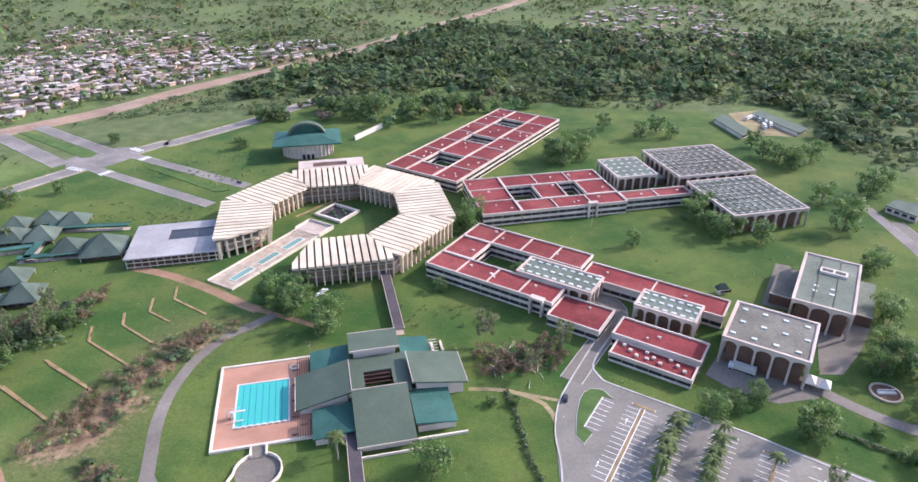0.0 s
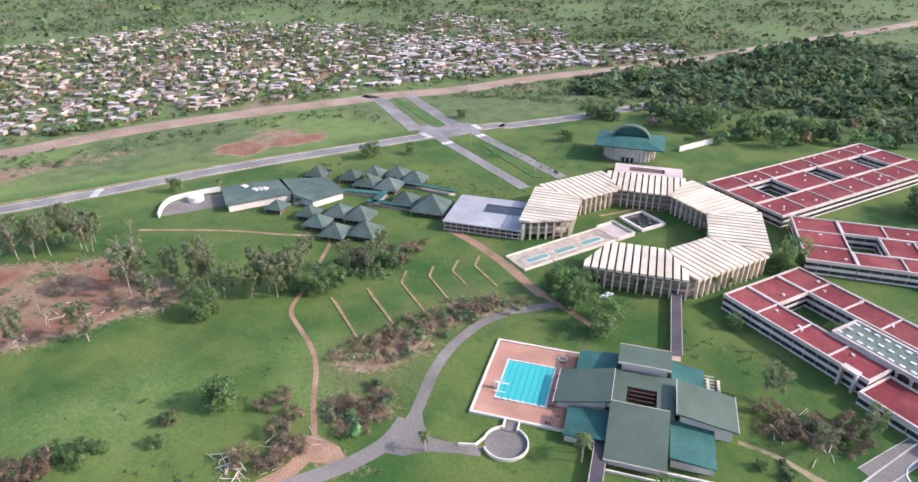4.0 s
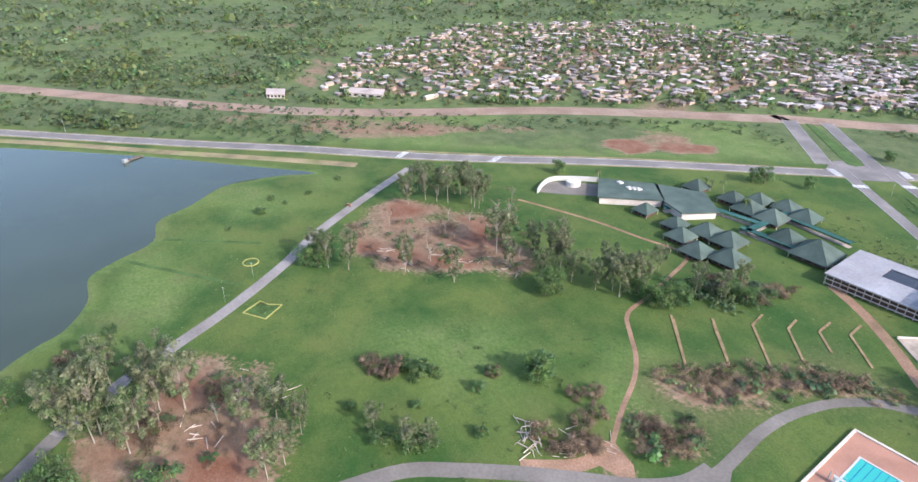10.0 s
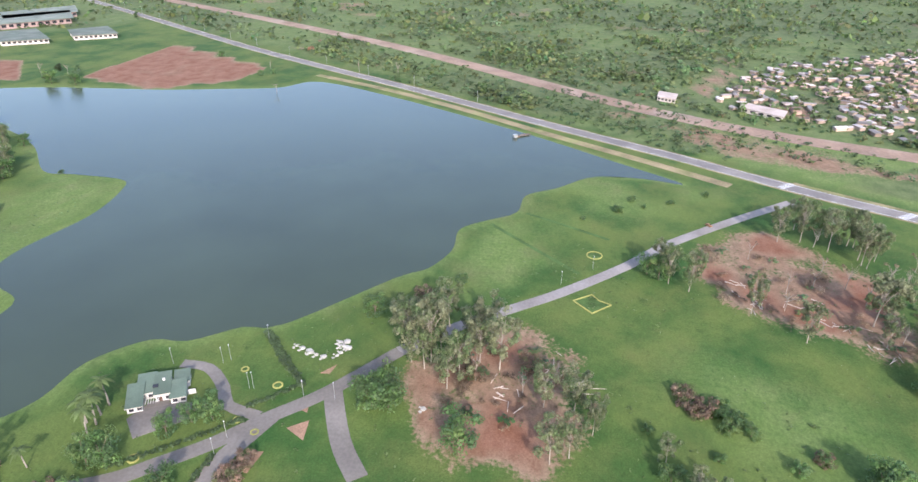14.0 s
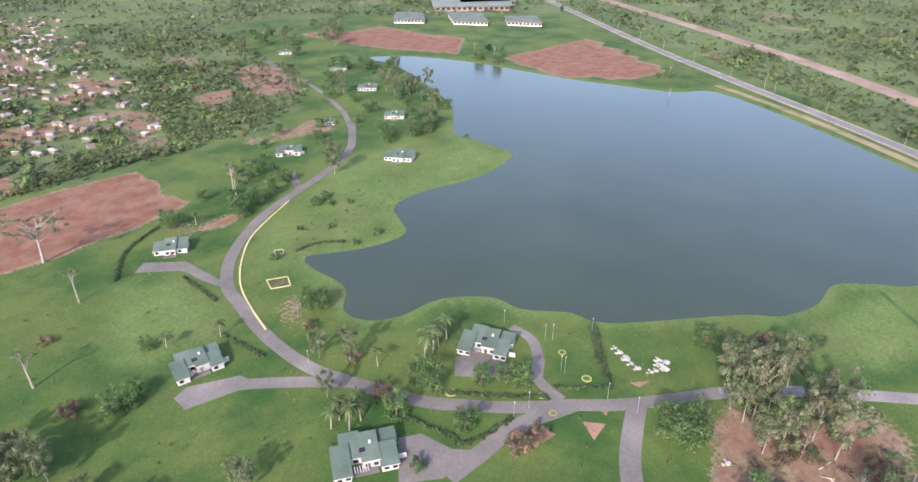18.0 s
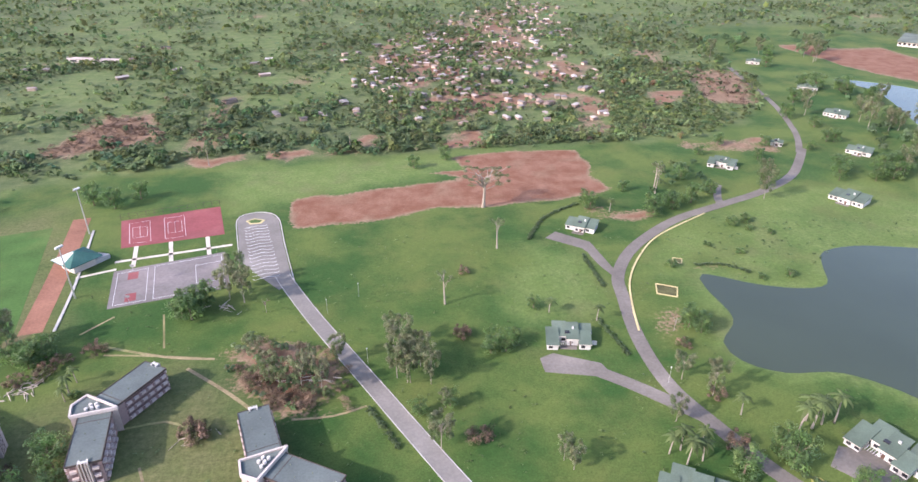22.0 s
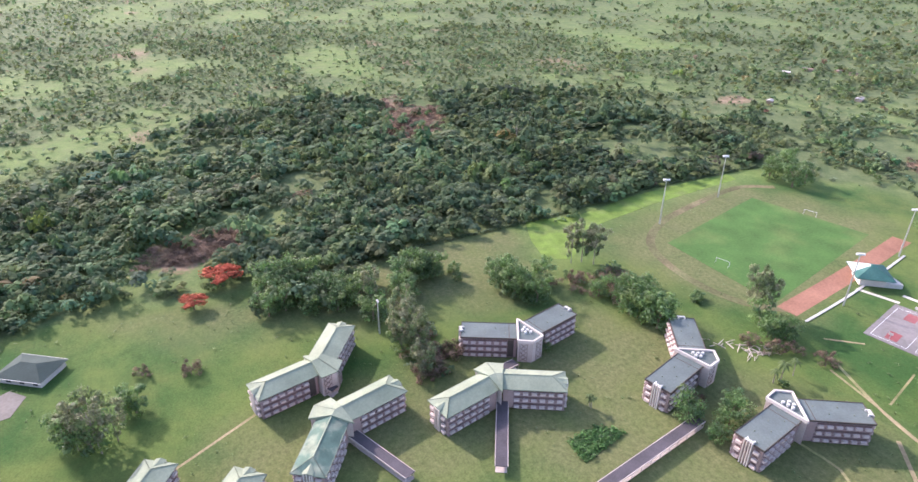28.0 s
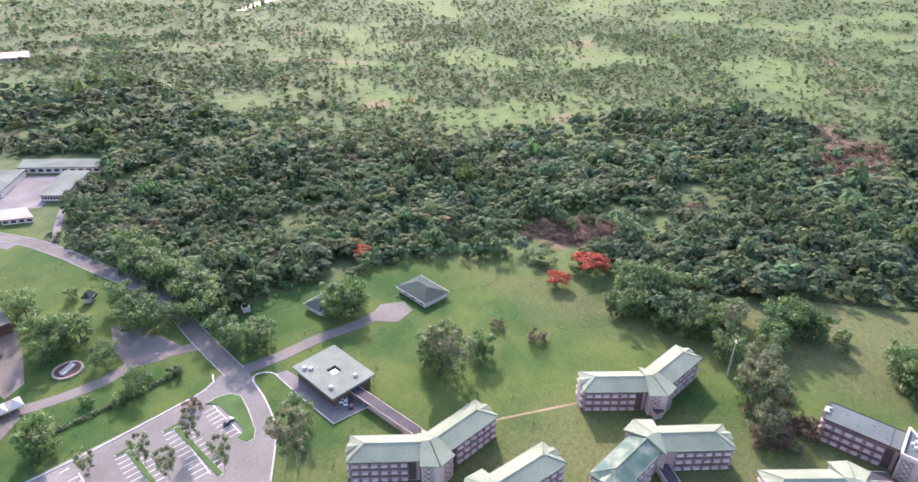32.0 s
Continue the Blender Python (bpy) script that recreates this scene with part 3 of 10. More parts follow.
# ---- ground: one sheet to the horizon ----
def grid_axis():
    fine = np.arange(-560, 561, 5.0)
    far, x, s = [], 560.0, 8.0
    while x < 4300:
        x += s
        s = min(s * 1.09, 160)
        far.append(x)
    return np.concatenate([-np.array(far[::-1]), fine, np.array(far)])

gx = grid_axis()
X, Y = np.meshgrid(gx, gx, indexing="ij")
jit = 7 * (vnoise(X, Y, 14) - 0.5), 7 * (vnoise(X + 500, Y, 14) - 0.5)
XJ, YJ = X + jit[0] * 2, Y + jit[1] * 2

def cover(polys, soft, x=XJ, y=YJ):
    c = np.zeros(x.shape)
    for p in polys:
        xs, ys = [q[0] for q in p], [q[1] for q in p]
        m = (x > min(xs) - soft) & (x < max(xs) + soft) & (y > min(ys) - soft) & (y < max(ys) + soft)
        if m.any():
            d = edge_dist(p, x[m], y[m])
            s = np.where(inside(p, x[m], y[m]), d, -d)
            c[m] = np.maximum(c[m], np.clip(0.5 + s / (2 * soft), 0, 1))
    return c

in_lake = inside(LAKE_LINE, X, Y)
shore = edge_dist(LAKE, X, Y)
campus = cover([CAMPUS], 6)
solid = [BARE[i] for i in (0, 6, 7, -4, -3)]
bare = np.maximum(cover(solid, 3, X + 0.7 * jit[0], Y + 0.7 * jit[1]) * (0.8 + 0.4 * vnoise(X, Y, 12)), cover([q for q in BARE if q not in solid], 9) * np.clip(0.2 + 1.0 * vnoise(X, Y, 13), 0, 0.72))
bare = np.maximum(bare, cover([BARE[i] for i in (1, 2, 8, 9, 10)], 8) * np.clip(0.25 + 1.05 * vnoise(X + 31, Y, 17), 0, 0.95))
bare = np.maximum(bare, cover(SAND, 7) * np.clip(1.5 * vnoise(X + 13, Y, 11) - 0.1, 0, 0.62))
bare = np.maximum(bare, np.clip(1.35 - edge_dist(HAMLET_LANE, X, Y, False) / 9, 0, 1) * 0.9)
bare = np.maximum(bare, cover(SCRUB, 9) * 0.7)
bare = np.maximum(bare, cover(CLEARING, 6) * np.clip(0.3 + 1.0 * vnoise(X + 61, Y, 14), 0, 0.9))
meadow = np.maximum(cover(MEADOW[:5] + MEADOW[6:], 12), cover(MEADOW[5:6], 12) * np.clip(vnoise(X + 50, Y, 30) * 1.5 - 0.35, 0, 0.75))
olive = cover(OLIVE, 14) * 0.95
pale = cover(PALE_LAWN[1:3] + PALE_LAWN[4:], 12) * np.clip(vnoise(X + 9, Y, 26) * 1.5 - 0.1, 0.15, 0.85)
shore_grass = cover([[(-258, -42), (-289.5, -48), (-313, -50), (-345, -40), (-368, -18), (-302, -2), (-273, -14)]], 9) * np.clip(vnoise(X + 17, Y, 34) * 1.8 - 0.15, 0.1, 1.0)
rim = np.clip(1 - shore / 16, 0, 1) * campus * np.where((Y < -225) | (shore < 4), 1.0, 0.25)
meadow = np.maximum(np.maximum(np.maximum(meadow, rim * 0.9), pale), shore_grass)
wild = (1 - campus)
town = cover([VILLAGE, VILLAGE_FAR, VILLAGE_EAST, HAMLET, HAMLET_WEST], 25)
bare = np.maximum(bare, town * np.clip(vnoise(X, Y, 30) * 1.5 - 0.45, 0, 0.75) * np.where(cover([HAMLET, HAMLET_WEST], 25) > 0.2, 1.15, 1))
bare = np.maximum(bare, wild * np.clip(vnoise(X + 77, Y, 60) * 3.2 - 2.45, 0, 0.6))
meadow = np.maximum(meadow, wild * 0.6)
meadow = meadow * np.where(campus > 0.5, 1, 0.12 + 0.88 * glade(X, Y))
Z = np.where(in_lake & (shore > 5), -1.5, 0.0)
n = len(gx)
idx = np.arange(n * n).reshape(n, n)
quads = np.stack([idx[:-1, :-1], idx[1:, :-1], idx[1:, 1:], idx[:-1, 1:]], -1).reshape(-1, 4)

def fast_mesh(name, verts, quads, mat, colors=None, layer="tint", sides=4):
    me = bpy.data.meshes.new(name)
    me.vertices.add(len(verts))
    me.vertices.foreach_set("co", np.ascontiguousarray(verts, np.float32).ravel())
    me.loops.add(quads.size)
    me.loops.foreach_set("vertex_index", np.ascontiguousarray(quads, np.int32).ravel())
    me.polygons.add(len(quads))
    me.polygons.foreach_set("loop_start", np.arange(0, quads.size, sides, dtype=np.int32))
    me.materials.append(M[mat] if isinstance(mat, str) else mat)
    if colors is not None:
        at = me.attributes.new(layer, "FLOAT_COLOR", "POINT")
        at.data.foreach_set("color", np.ascontiguousarray(colors, np.float32).ravel())
    me.update(calc_edges=True)
    me.validate()
    return me

def ground_material():
    m = bpy.data.materials.new("ground")
    m.use_nodes = True
    N, L = m.node_tree.nodes, m.node_tree.links
    b = N["Principled BSDF"]
    b.inputs["Roughness"].default_value = 0.95
    b.inputs["Specular IOR Level"].default_value = 0.1
    b.inputs["Sheen Weight"].default_value, b.inputs["Sheen Roughness"].default_value = 0.02, 0.5
    geo = N.new("ShaderNodeNewGeometry")
    at = N.new("ShaderNodeAttribute")
    at.attribute_name = "cover"
    sep = N.new("ShaderNodeSeparateColor")
    L.new(at.outputs["Color"], sep.inputs[0])
    def nz(sc, det=4, rough=0.6):
        t = N.new("ShaderNodeTexNoise")
        t.inputs["Scale"].default_value, t.inputs["Detail"].default_value, t.inputs["Roughness"].default_value = sc, det, rough
        L.new(geo.outputs["Position"], t.inputs["Vector"])
        return t.outputs[0]
    def rng_(src, lo, hi, a=0.0, c=1.0):
        r = N.new("ShaderNodeMapRange")
        for k, v in zip(("From Min", "From Max", "To Min", "To Max"), (lo, hi, a, c)):
            r.inputs[k].default_value = v
        L.new(src, r.inputs["Value"])
        return r.outputs[0]
    def math_(op, a, c):
        x = N.new("ShaderNodeMath")
        x.operation = op
        for s, v in zip((0, 1), (a, c)):
            if isinstance(v, (int, float)):
                x.inputs[s].default_value = v
            else:
                L.new(v, x.inputs[s])
        return x.outputs[0]
    def mix(fac, a, c, kind="MIX"):
        x = N.new("ShaderNodeMix")
        x.data_type, x.blend_type = "RGBA", kind
        for s, v in ((0, fac), (6, a), (7, c)):
            if isinstance(v, tuple):
                x.inputs[s].default_value = (*v, 1)
            elif isinstance(v, (int, float)):
                x.inputs[s].default_value = v
            else:
                L.new(v, x.inputs[s])
        return x.outputs[2]
    mid, fine, broad, tiny = nz(0.08, 5), nz(0.5, 5), nz(0.018, 4), nz(1.3, 4)
    patch, streak = nz(0.030, 6, 0.65), nz(0.14, 6, 0.7)
    lawn = mix(rng_(broad, 0.40, 0.60), (0.036, 0.088, 0.021), (0.101, 0.142, 0.036))
    lawn = mix(rng_(patch, 0.48, 0.72, 0, 0.65), lawn, (0.124, 0.141, 0.042))
    lawn = mix(rng_(streak, 0.55, 0.75, 0, 0.35), lawn, (0.038, 0.080, 0.020))
    lawn = mix(rng_(streak, 0.42, 0.28, 0, 0.3), lawn, (0.135, 0.138, 0.050))
    lawn = mix(rng_(nz(0.05, 7, 0.75), 0.60, 0.70, 0, 0.75), lawn, (0.034, 0.068, 0.018))
    scrub = mix(rng_(mid, 0.38, 0.62), (0.074, 0.108, 0.042), (0.124, 0.150, 0.064))
    scrub = mix(rng_(fine, 0.55, 0.75, 0, 0.5), scrub, (0.18, 0.155, 0.088))
    scrub = mix(rng_(streak, 0.5, 0.7, 0, 0.5), scrub, (0.056, 0.085, 0.036))
    col = mix(at.outputs["Alpha"], scrub, lawn)
    olive_c = mix(rng_(fine, 0.35, 0.65), (0.108, 0.122, 0.047), (0.150, 0.150, 0.066))
    col = mix(math_("MULTIPLY", sep.outputs[2], rng_(mid, 0.3, 0.6, 0.55, 1)), col, olive_c)
    mead = mix(rng_(mid, 0.35, 0.65), (0.110, 0.172, 0.044), (0.158, 0.208, 0.066))
    mead = mix(rng_(patch, 0.50, 0.72, 0, 0.55), mead, (0.150, 0.138, 0.074))
    col = mix(math_("MULTIPLY", sep.outputs[1], rng_(fine, 0.3, 0.6, 0.6, 1)), col, mead)
    earth = mix(rng_(mid, 0.35, 0.65), (0.186, 0.083, 0.048), (0.252, 0.138, 0.090))
    earth = mix(rng_(sep.outputs[0], 0.62, 0.95), mix(rng_(streak, 0.35, 0.65), (0.175, 0.118, 0.072), (0.31, 0.22, 0.145)), earth)
    grit = math_("ADD", sep.outputs[0], math_("MULTIPLY", math_("SUBTRACT", fine, 0.5), 1.2))
    col = mix(rng_(grit, 0.38, 0.62), col, earth)
    col = mix(1.0, col, rng_(tiny, 0.3, 0.7, 0.8, 1.2), "MULTIPLY")
    col = mix(1.0, col, rng_(fine, 0.3, 0.7, 0.9, 1.1), "MULTIPLY")
    L.new(col, b.inputs["Base Color"])
    bmp = N.new("ShaderNodeBump")
    bmp.inputs["Strength"].default_value, bmp.inputs["Distance"].default_value = 0.3, 0.5
    L.new(fine, bmp.inputs["Height"])
    L.new(bmp.outputs[0], b.inputs["Normal"])
    return m

cov = np.stack([bare, meadow, olive, campus], -1).reshape(-1, 4)
ground = new("ground", fast_mesh("ground", np.stack([X, Y, Z], -1).reshape(-1, 3), quads, ground_material(), cov, "cover"))
tagged(ground, "green lawns, scrub and bare red earth reaching the horizon", "ground", kind="structure")
lake = mesh("water", [(x, y, 0.03) for x, y in LAKE_LINE], [tuple(range(len(LAKE_LINE)))], "lake")
tagged(lake, "wide grey-green lake with a calm surface", "lake", kind="structure")

# ---- roads ----
ROAD_LINES = []

def road(name, pts, width, mat="asphalt", label="", z=0.1, edge=None, lines=False):
    r = ribbon(name, pts, width, mat, z)
    ROAD_LINES.append((pts, width))
    tagged(r, label, "road", kind="structure")
    if edge:
        for s in (-1, 1):
            ribbon("kerb", pts, 0.3, edge, z + 0.12, r, off=s * (width / 2 + 0.15))
    if lines:
        for s in (-1, 1):
            ribbon("edge_line", pts, 0.3, "paint_white", z + 0.012, r, off=s * (width / 2 - 0.6), z0=z - 0.01)
    return r

road("road", HIGHWAY, 24, "dirt_road", "broad reddish unfinished highway of beaten laterite", 0.12)
tagged(ribbon("verge", AVENUE, 17, "bank", 0.09), "tan earth shoulders beside the avenue", "verge", kind="structure")
road("road", AVENUE, 13, "road_grey", "long straight grey avenue with white edge lines", 0.14, lines=True)

def bars(name, line, count, length, width, mat, z, parent, cross=True, start=0.0, end=1.0):
    """Painted bars set square to a line."""
    line = np.asarray(line, float)
    seg = np.linalg.norm(np.diff(line, axis=0), axis=1)
    acc = np.concatenate([[0], np.cumsum(seg)])
    for i in range(count):
        s = acc[-1] * (start + (end - start) * (i + 0.5) / count)
        k = min(np.searchsorted(acc, s, side="right") - 1, len(seg) - 1)
        d = (line[k + 1] - line[k]) / max(seg[k], 1e-6)
        p = line[k] + d * (s - acc[k])
        nrm = np.array([-d[1], d[0]])
        a, b = (nrm, d) if cross else (d, nrm)
        q = [p + a * length / 2 + b * width / 2, p - a * length / 2 + b * width / 2, p - a * length / 2 - b * width / 2, p + a * length / 2 - b * width / 2]
        prism(name, q, z - 0.02, z, mat, parent)

# boulevard: two carriageways with a planted strip between, crossing the avenue
for pts, w_ in (([(-158.0, 368.4), (-205.0, 395.6), (-250.0, 421.7), (-272.0, 434.4)], 7.5), ([(-143.5, 398.8), (-190.0, 424.8), (-235.5, 450.2), (-256.0, 461.7)], 7.5), ([(-290.0, 436.0), (-334.0, 468.5), (-378.6, 502.2)], 12.0), ([(-267.0, 463.0), (-312.0, 493.0), (-358.6, 525.5)], 10.0)):
    road("road", pts, w_, "road_grey", "grey carriageway of the entrance boulevard with white kerbs", 0.16, "kerb")
crossing = prism("road", [(-280.4, 421.5), (-292.5, 448.8), (-284.5, 462.8), (-266.0, 474.0), (-244.2, 477.2), (-243.1, 455.0), (-258.0, 431.0)], -0.2, 0.18, "road_grey")
tagged(crossing, "open grey crossing of boulevard and avenue", "road", kind="structure")
for q in ([(-366.3, 508.5), (-360.2, 510.9), (-275.3, 460.5), (-276.7, 452.5), (-283.0, 451.0)], [(-223.4, 429.3), (-210.2, 427.1), (-152.6, 392.4), (-162.2, 389.0)]):
    tagged(prism("median", q, -0.1, 0.24, "lawn_patch", inset=0.05), "planted grass strip between the carriageways", "median", kind="structure")
for a, b in (((-436.0, 153.4), (-444.0, 163.5)), ((-397.7, 213.8), (-405.4, 224.7)), ((-282.4, 431.7), (-269.1, 425.7)), ((-255.5, 473.2), (-244.9, 466.2)), ((-253.2, 417.1), (-247.6, 425.8)), ((-238.2, 446.6), (-233.0, 454.6))):
    zb = thing("zebra_crossing", 0, 0, 0, "white zebra crossing painted on the grey road", "crossing", kind="structure")
    bars("stripe", [a, b], 7, 5.0, 0.9, "paint_white", 0.20, zb)

# road by the lake, the drive round the shore and the forks
SHORE_ROAD = [(-411.3, 153.1), (-377.2, 111.5), (-338.7, 68.5), (-307.6, 41.7), (-276.4, 9.4), (-257.1, -14.5), (-237.4, -38.5), (-217.0, -58.2), (-186.4, -80.5), (-169.1, -97.5), (-154.7, -110.4), (-141.8, -125.4),
              (-132.2, -138.2), (-121.6, -162.3), (-113.0, -187.5), (-112.0, -218.6), (-116.7, -251.4), (-121.8, -273.6), (-140.4, -301.2), (-176.6, -331.3), (-216.4, -350.1), (-256.0, -368.5), (-293.1, -395.0), (-331.8, -444.6)]
road("road", SHORE_ROAD[:8], 6.5, "pale_asphalt", "narrow pale grey road along the lake lawn", 0.12)
road("road", SHORE_ROAD[7:], 6.5, "asphalt", "narrow grey road winding along the lake", 0.121)
road("road", [(-324.1, -436.6), (-348.7, -482.0), (-376.8, -561.2), (-396.0, -644.2), (-413.1, -725.3)], 5, "asphalt", "narrow track leaving the lake towards the woods", 0.13)
road("road", [(-170.4, -95.8), (-158.9, -100.2), (-145.6, -104.7), (-127.0, -104.9), (-112.2, -105.5)], 7.0, "asphalt", "grey road past the lake villas", 0.125)
road("road", [(-188.4, -78.2), (-173.2, -71.5), (-159.7, -64.4), (-147.6, -55.1)], 7.5, "asphalt", "grey road turning away from the lake", 0.115)
tagged(ribbon("kerb", [(-114.3, -224.0), (-119.2, -246.2), (-126.2, -268.1), (-140.3, -291.5), (-160.5, -313.8), (-200.4, -339.2)], 0.9, "yellow_kerb", 0.35), "long yellow painted kerb along the shore road", "kerb", kind="structure")
road("driveway", [(-118.7, -168.5), (-104.0, -183.6), (-93.1, -193.6), (-83.3, -200.8), (-73.6, -202.4)], 6.5, "asphalt", "grey villa drive", 0.11)
for q in ([(-65.2, -209.6), (-71.5, -212.4), (-90.0, -203.6), (-93.1, -193.6), (-81.3, -196.7), (-65.3, -200.6)], [(-93.4, -317.8), (-101.1, -324.9), (-117.6, -310.1), (-121.4, -276.9), (-111.1, -303.0)],
          [(-98.8, -115.4), (-112.3, -131.2), (-119.7, -126.7), (-122.1, -113.5), (-130.1, -104.2), (-110.6, -106.7)], [(-151.2, -140.4), (-159.9, -148.8), (-170.5, -144.8), (-172.4, -129.2), (-164.2, -125.4)],
          [(228.7, 86.3), (243.1, 84.0), (248.0, 73.7), (241.6, 67.5), (230.9, 71.5)]):
    tagged(prism("forecourt", q, -0.2, 0.13, "asphalt"), "grey paved villa forecourt", "forecourt", kind="structure")
road("driveway", [(-193.5, -145.9), (-192.7, -133.4), (-182.6, -121.6), (-173.4, -115.2), (-169.8, -100.8)], 5, "asphalt", "narrow grey drive looping past a villa", 0.11)
road("driveway", [(-114.8, -303.6), (-117.0, -285.6), (-121.2, -271.7)], 5, "asphalt", "short grey villa drive", 0.11)
road("driveway", [(-230.0, -381.7), (-220.5, -363.0), (-216.4, -350.1)], 5, "asphalt", "short grey villa drive", 0.11)

# drive past the pool house and the earth paths
road("road", [(-85.8, 247.1), (-96.1, 236.4), (-102.9, 229.8), (-108.6, 218.9), (-111.5, 209.6), (-113.1, 192.4), (-111.3, 175.9), (-106.9, 160.2), (-103.5, 147.4), (-102.8, 134.5)], 4.8, "asphalt", "grey drive curving past the pool house", 0.10)
road("road", [(-105.8, 146.8), (-104.9, 134.6), (-110.0, 120.1), (-121.0, 103.2), (-131.7, 86.1), (-141.2, 68.6), (-149.2, 50.8), (-150.7, 27.8)], 6.5, "asphalt", "grey drive across the lawns", 0.105)
road("road", [(-92.3, 140.7), (-83.5, 143.0), (-73.8, 146.7)], 4.8, "asphalt", "grey spur to the round forecourt", 0.11)
tagged(prism("road", [(-105.2, 151.4), (-101.9, 152.2), (-98.2, 147.3), (-92.8, 143.5), (-83.3, 145.0), (-78.9, 142.3), (-91.2, 136.5), (-96.0, 131.3), (-104.7, 128.7), (-104.3, 134.2), (-105.6, 146.1)], -0.2, 0.117, "asphalt"), "grey paved fork where the drives meet", "road", kind="structure")
for q in ([(-165.8, -88.1), (-170.9, -81.2), (-160.9, -79.7)], [(-144.0, -97.1), (-152.7, -97.2), (-153.6, -91.3), (-143.5, -92.8)], [(-175.7, -86.9), (-177.5, -84.1), (-174.6, -83.5)], [(-197.3, -87.0), (-204.1, -81.7), (-197.7, -82.8)]):
    tagged(prism("earth_patch", q, -0.1, 0.05, "path"), "bare earth patch in the lawn", "earth", kind="structure")
tagged(prism("earth_patch", [(-127.8, 110.9), (-132.3, 120.8), (-129.9, 124.1), (-118.4, 123.5), (-112.4, 119.9), (-110.1, 117.9)], -0.1, 0.06, "path"), "patch of bare pinkish earth beside the drive", "earth", kind="structure")
road("path", [(-329.7, 197.8), (-304.0, 212.7), (-278.4, 225.8), (-251.8, 236.0), (-233.2, 244.5), (-222.9, 242.9), (-212.4, 222.5), (-201.9, 200.3), (-193.9, 180.2), (-180.9, 171.2), (-167.1, 163.4), (-154.7, 152.8), (-142.9, 137.8), (-134.0, 127.8), (-126.8, 119.8)], 2.1, "path", "beaten red earth path over the lawn", 0.05)
road("path", [(-126.8, 119.8), (-126.2, 107.2), (-130.8, 95.3), (-134.5, 88.0)], 6, "path", "wide patch of bare trodden earth", 0.05)
road("path", [(-170.6, 289.4), (-149.5, 282.1), (-125.4, 269.7), (-102.1, 254.8), (-94.7, 251.0)], 5.5, "path", "paved reddish terrace walk below the ring building", 0.06)
road("path", [(-94.7, 251.0), (-78.6, 244.3), (-61.4, 236.7)], 3, "path", "beaten earth footpath", 0.05)
for pts in ([(-166.2, 236.9), (-162.0, 226.0), (-136.2, 209.0)], [(-156.4, 247.7), (-152.9, 238.3), (-133.1, 224.5)], [(-148.3, 260.2), (-145.5, 249.2), (-132.5, 240.8)], [(-140.8, 270.9), (-137.9, 259.8), (-118.1, 247.0)], [(-170.5, 210.3), (-144.1, 193.9)], [(-181.0, 196.4), (-152.8, 177.8)], [(-184.0, 197.5), (-156.6, 180.3)], [(-173.5, 212.9), (-148.5, 196.9)]):
    t_ = thing("garden_steps", 0, 0, 0, "low angled tan stone kerb across the sloping lawn", "garden steps", "angled stone kerbs on the lawn", kind="")
    for a, b in zip(pts[:-1], pts[1:]):
        a, b = np.array(a), np.array(b)
        m_ = max(1, int(np.hypot(*(b - a)) / 4))
        for i in range(m_):
            p_, q_ = a + (b - a) * i / m_, a + (b - a) * (i + 0.97) / m_
            mesh("kerbstone", *ribbon_data([p_, q_], 1.1, -0.1, 0.30 + 0.05 * (i % 2)), "stone_path", t_)
for pts, w in (([(119.9, -233.0), (99.4, -230.2), (75.0, -225.5)], 1.6), ([(103.1, -261.9), (95.6, -235.3)], 1.2), ([(135.9, -249.5), (125.5, -262.6)], 1.4), ([(122.7, -239.5), (93.0, -228.7), (72.1, -225.0)], 2.0),
               ([(82.1, -219.8), (63.9, -204.0), (51.6, -191.8)], 2.2), ([(176.8, 19.8), (185.8, 2.9), (195.8, -15.9)], 1.6), ([(75.4, -147.8), (84.8, -166.9)], 1.3), ([(4.0, 196.2), (20.2, 195.0), (33.2, 187.7), (36.5, 178.3)], 3.0), ([(20.2, 195.0), (40.2, 189.4)], 2.4),
               ([(35.6, -184.5), (20.3, -184.7), (7.6, -188.8)], 1.5), ([(97.1, -186.4), (81.8, -188.8), (74.5, -184.7)], 1.6)):
    road("path", pts, w * 0.7, "bank", "thin beaten earth footpath", 0.03 + 0.004 * pts[0][0] % 0.05)

# road to the sports lot
road("road", [(52.1, -291.7), (45.3, -276.6), (32.0, -249.8), (15.7, -219.5), (3.8, -197.7), (-7.9, -176.0), (-21.1, -151.9), (-36.0, -125.0), (-46.0, -106.0)], 7, "lot", "straight mauve-grey road to the sports ground", 0.11, "kerb")
lot = prism("parking_lot", [(83.4, -340.5), (88.1, -361.3), (84.9, -369.7), (77.6, -371.2), (69.7, -370.0), (63.1, -360.7), (56.1, -327.2), (45.9, -284.2), (52.2, -277.8), (63.6, -292.0), (77.5, -310.9)], -0.2, 0.14, "lot")
tagged(lot, "grey paved parking lot with a rounded end and white bays", "parking lot", kind="structure")
ribbon("kerb", [(77.5, -310.9), (84.1, -340.4), (88.1, -361.3), (84.9, -369.7), (77.7, -372.1), (69.7, -370.0), (62.8, -360.7), (55.4, -327.2), (45.2, -284.3)], 0.5, "kerb", 0.3, lot)
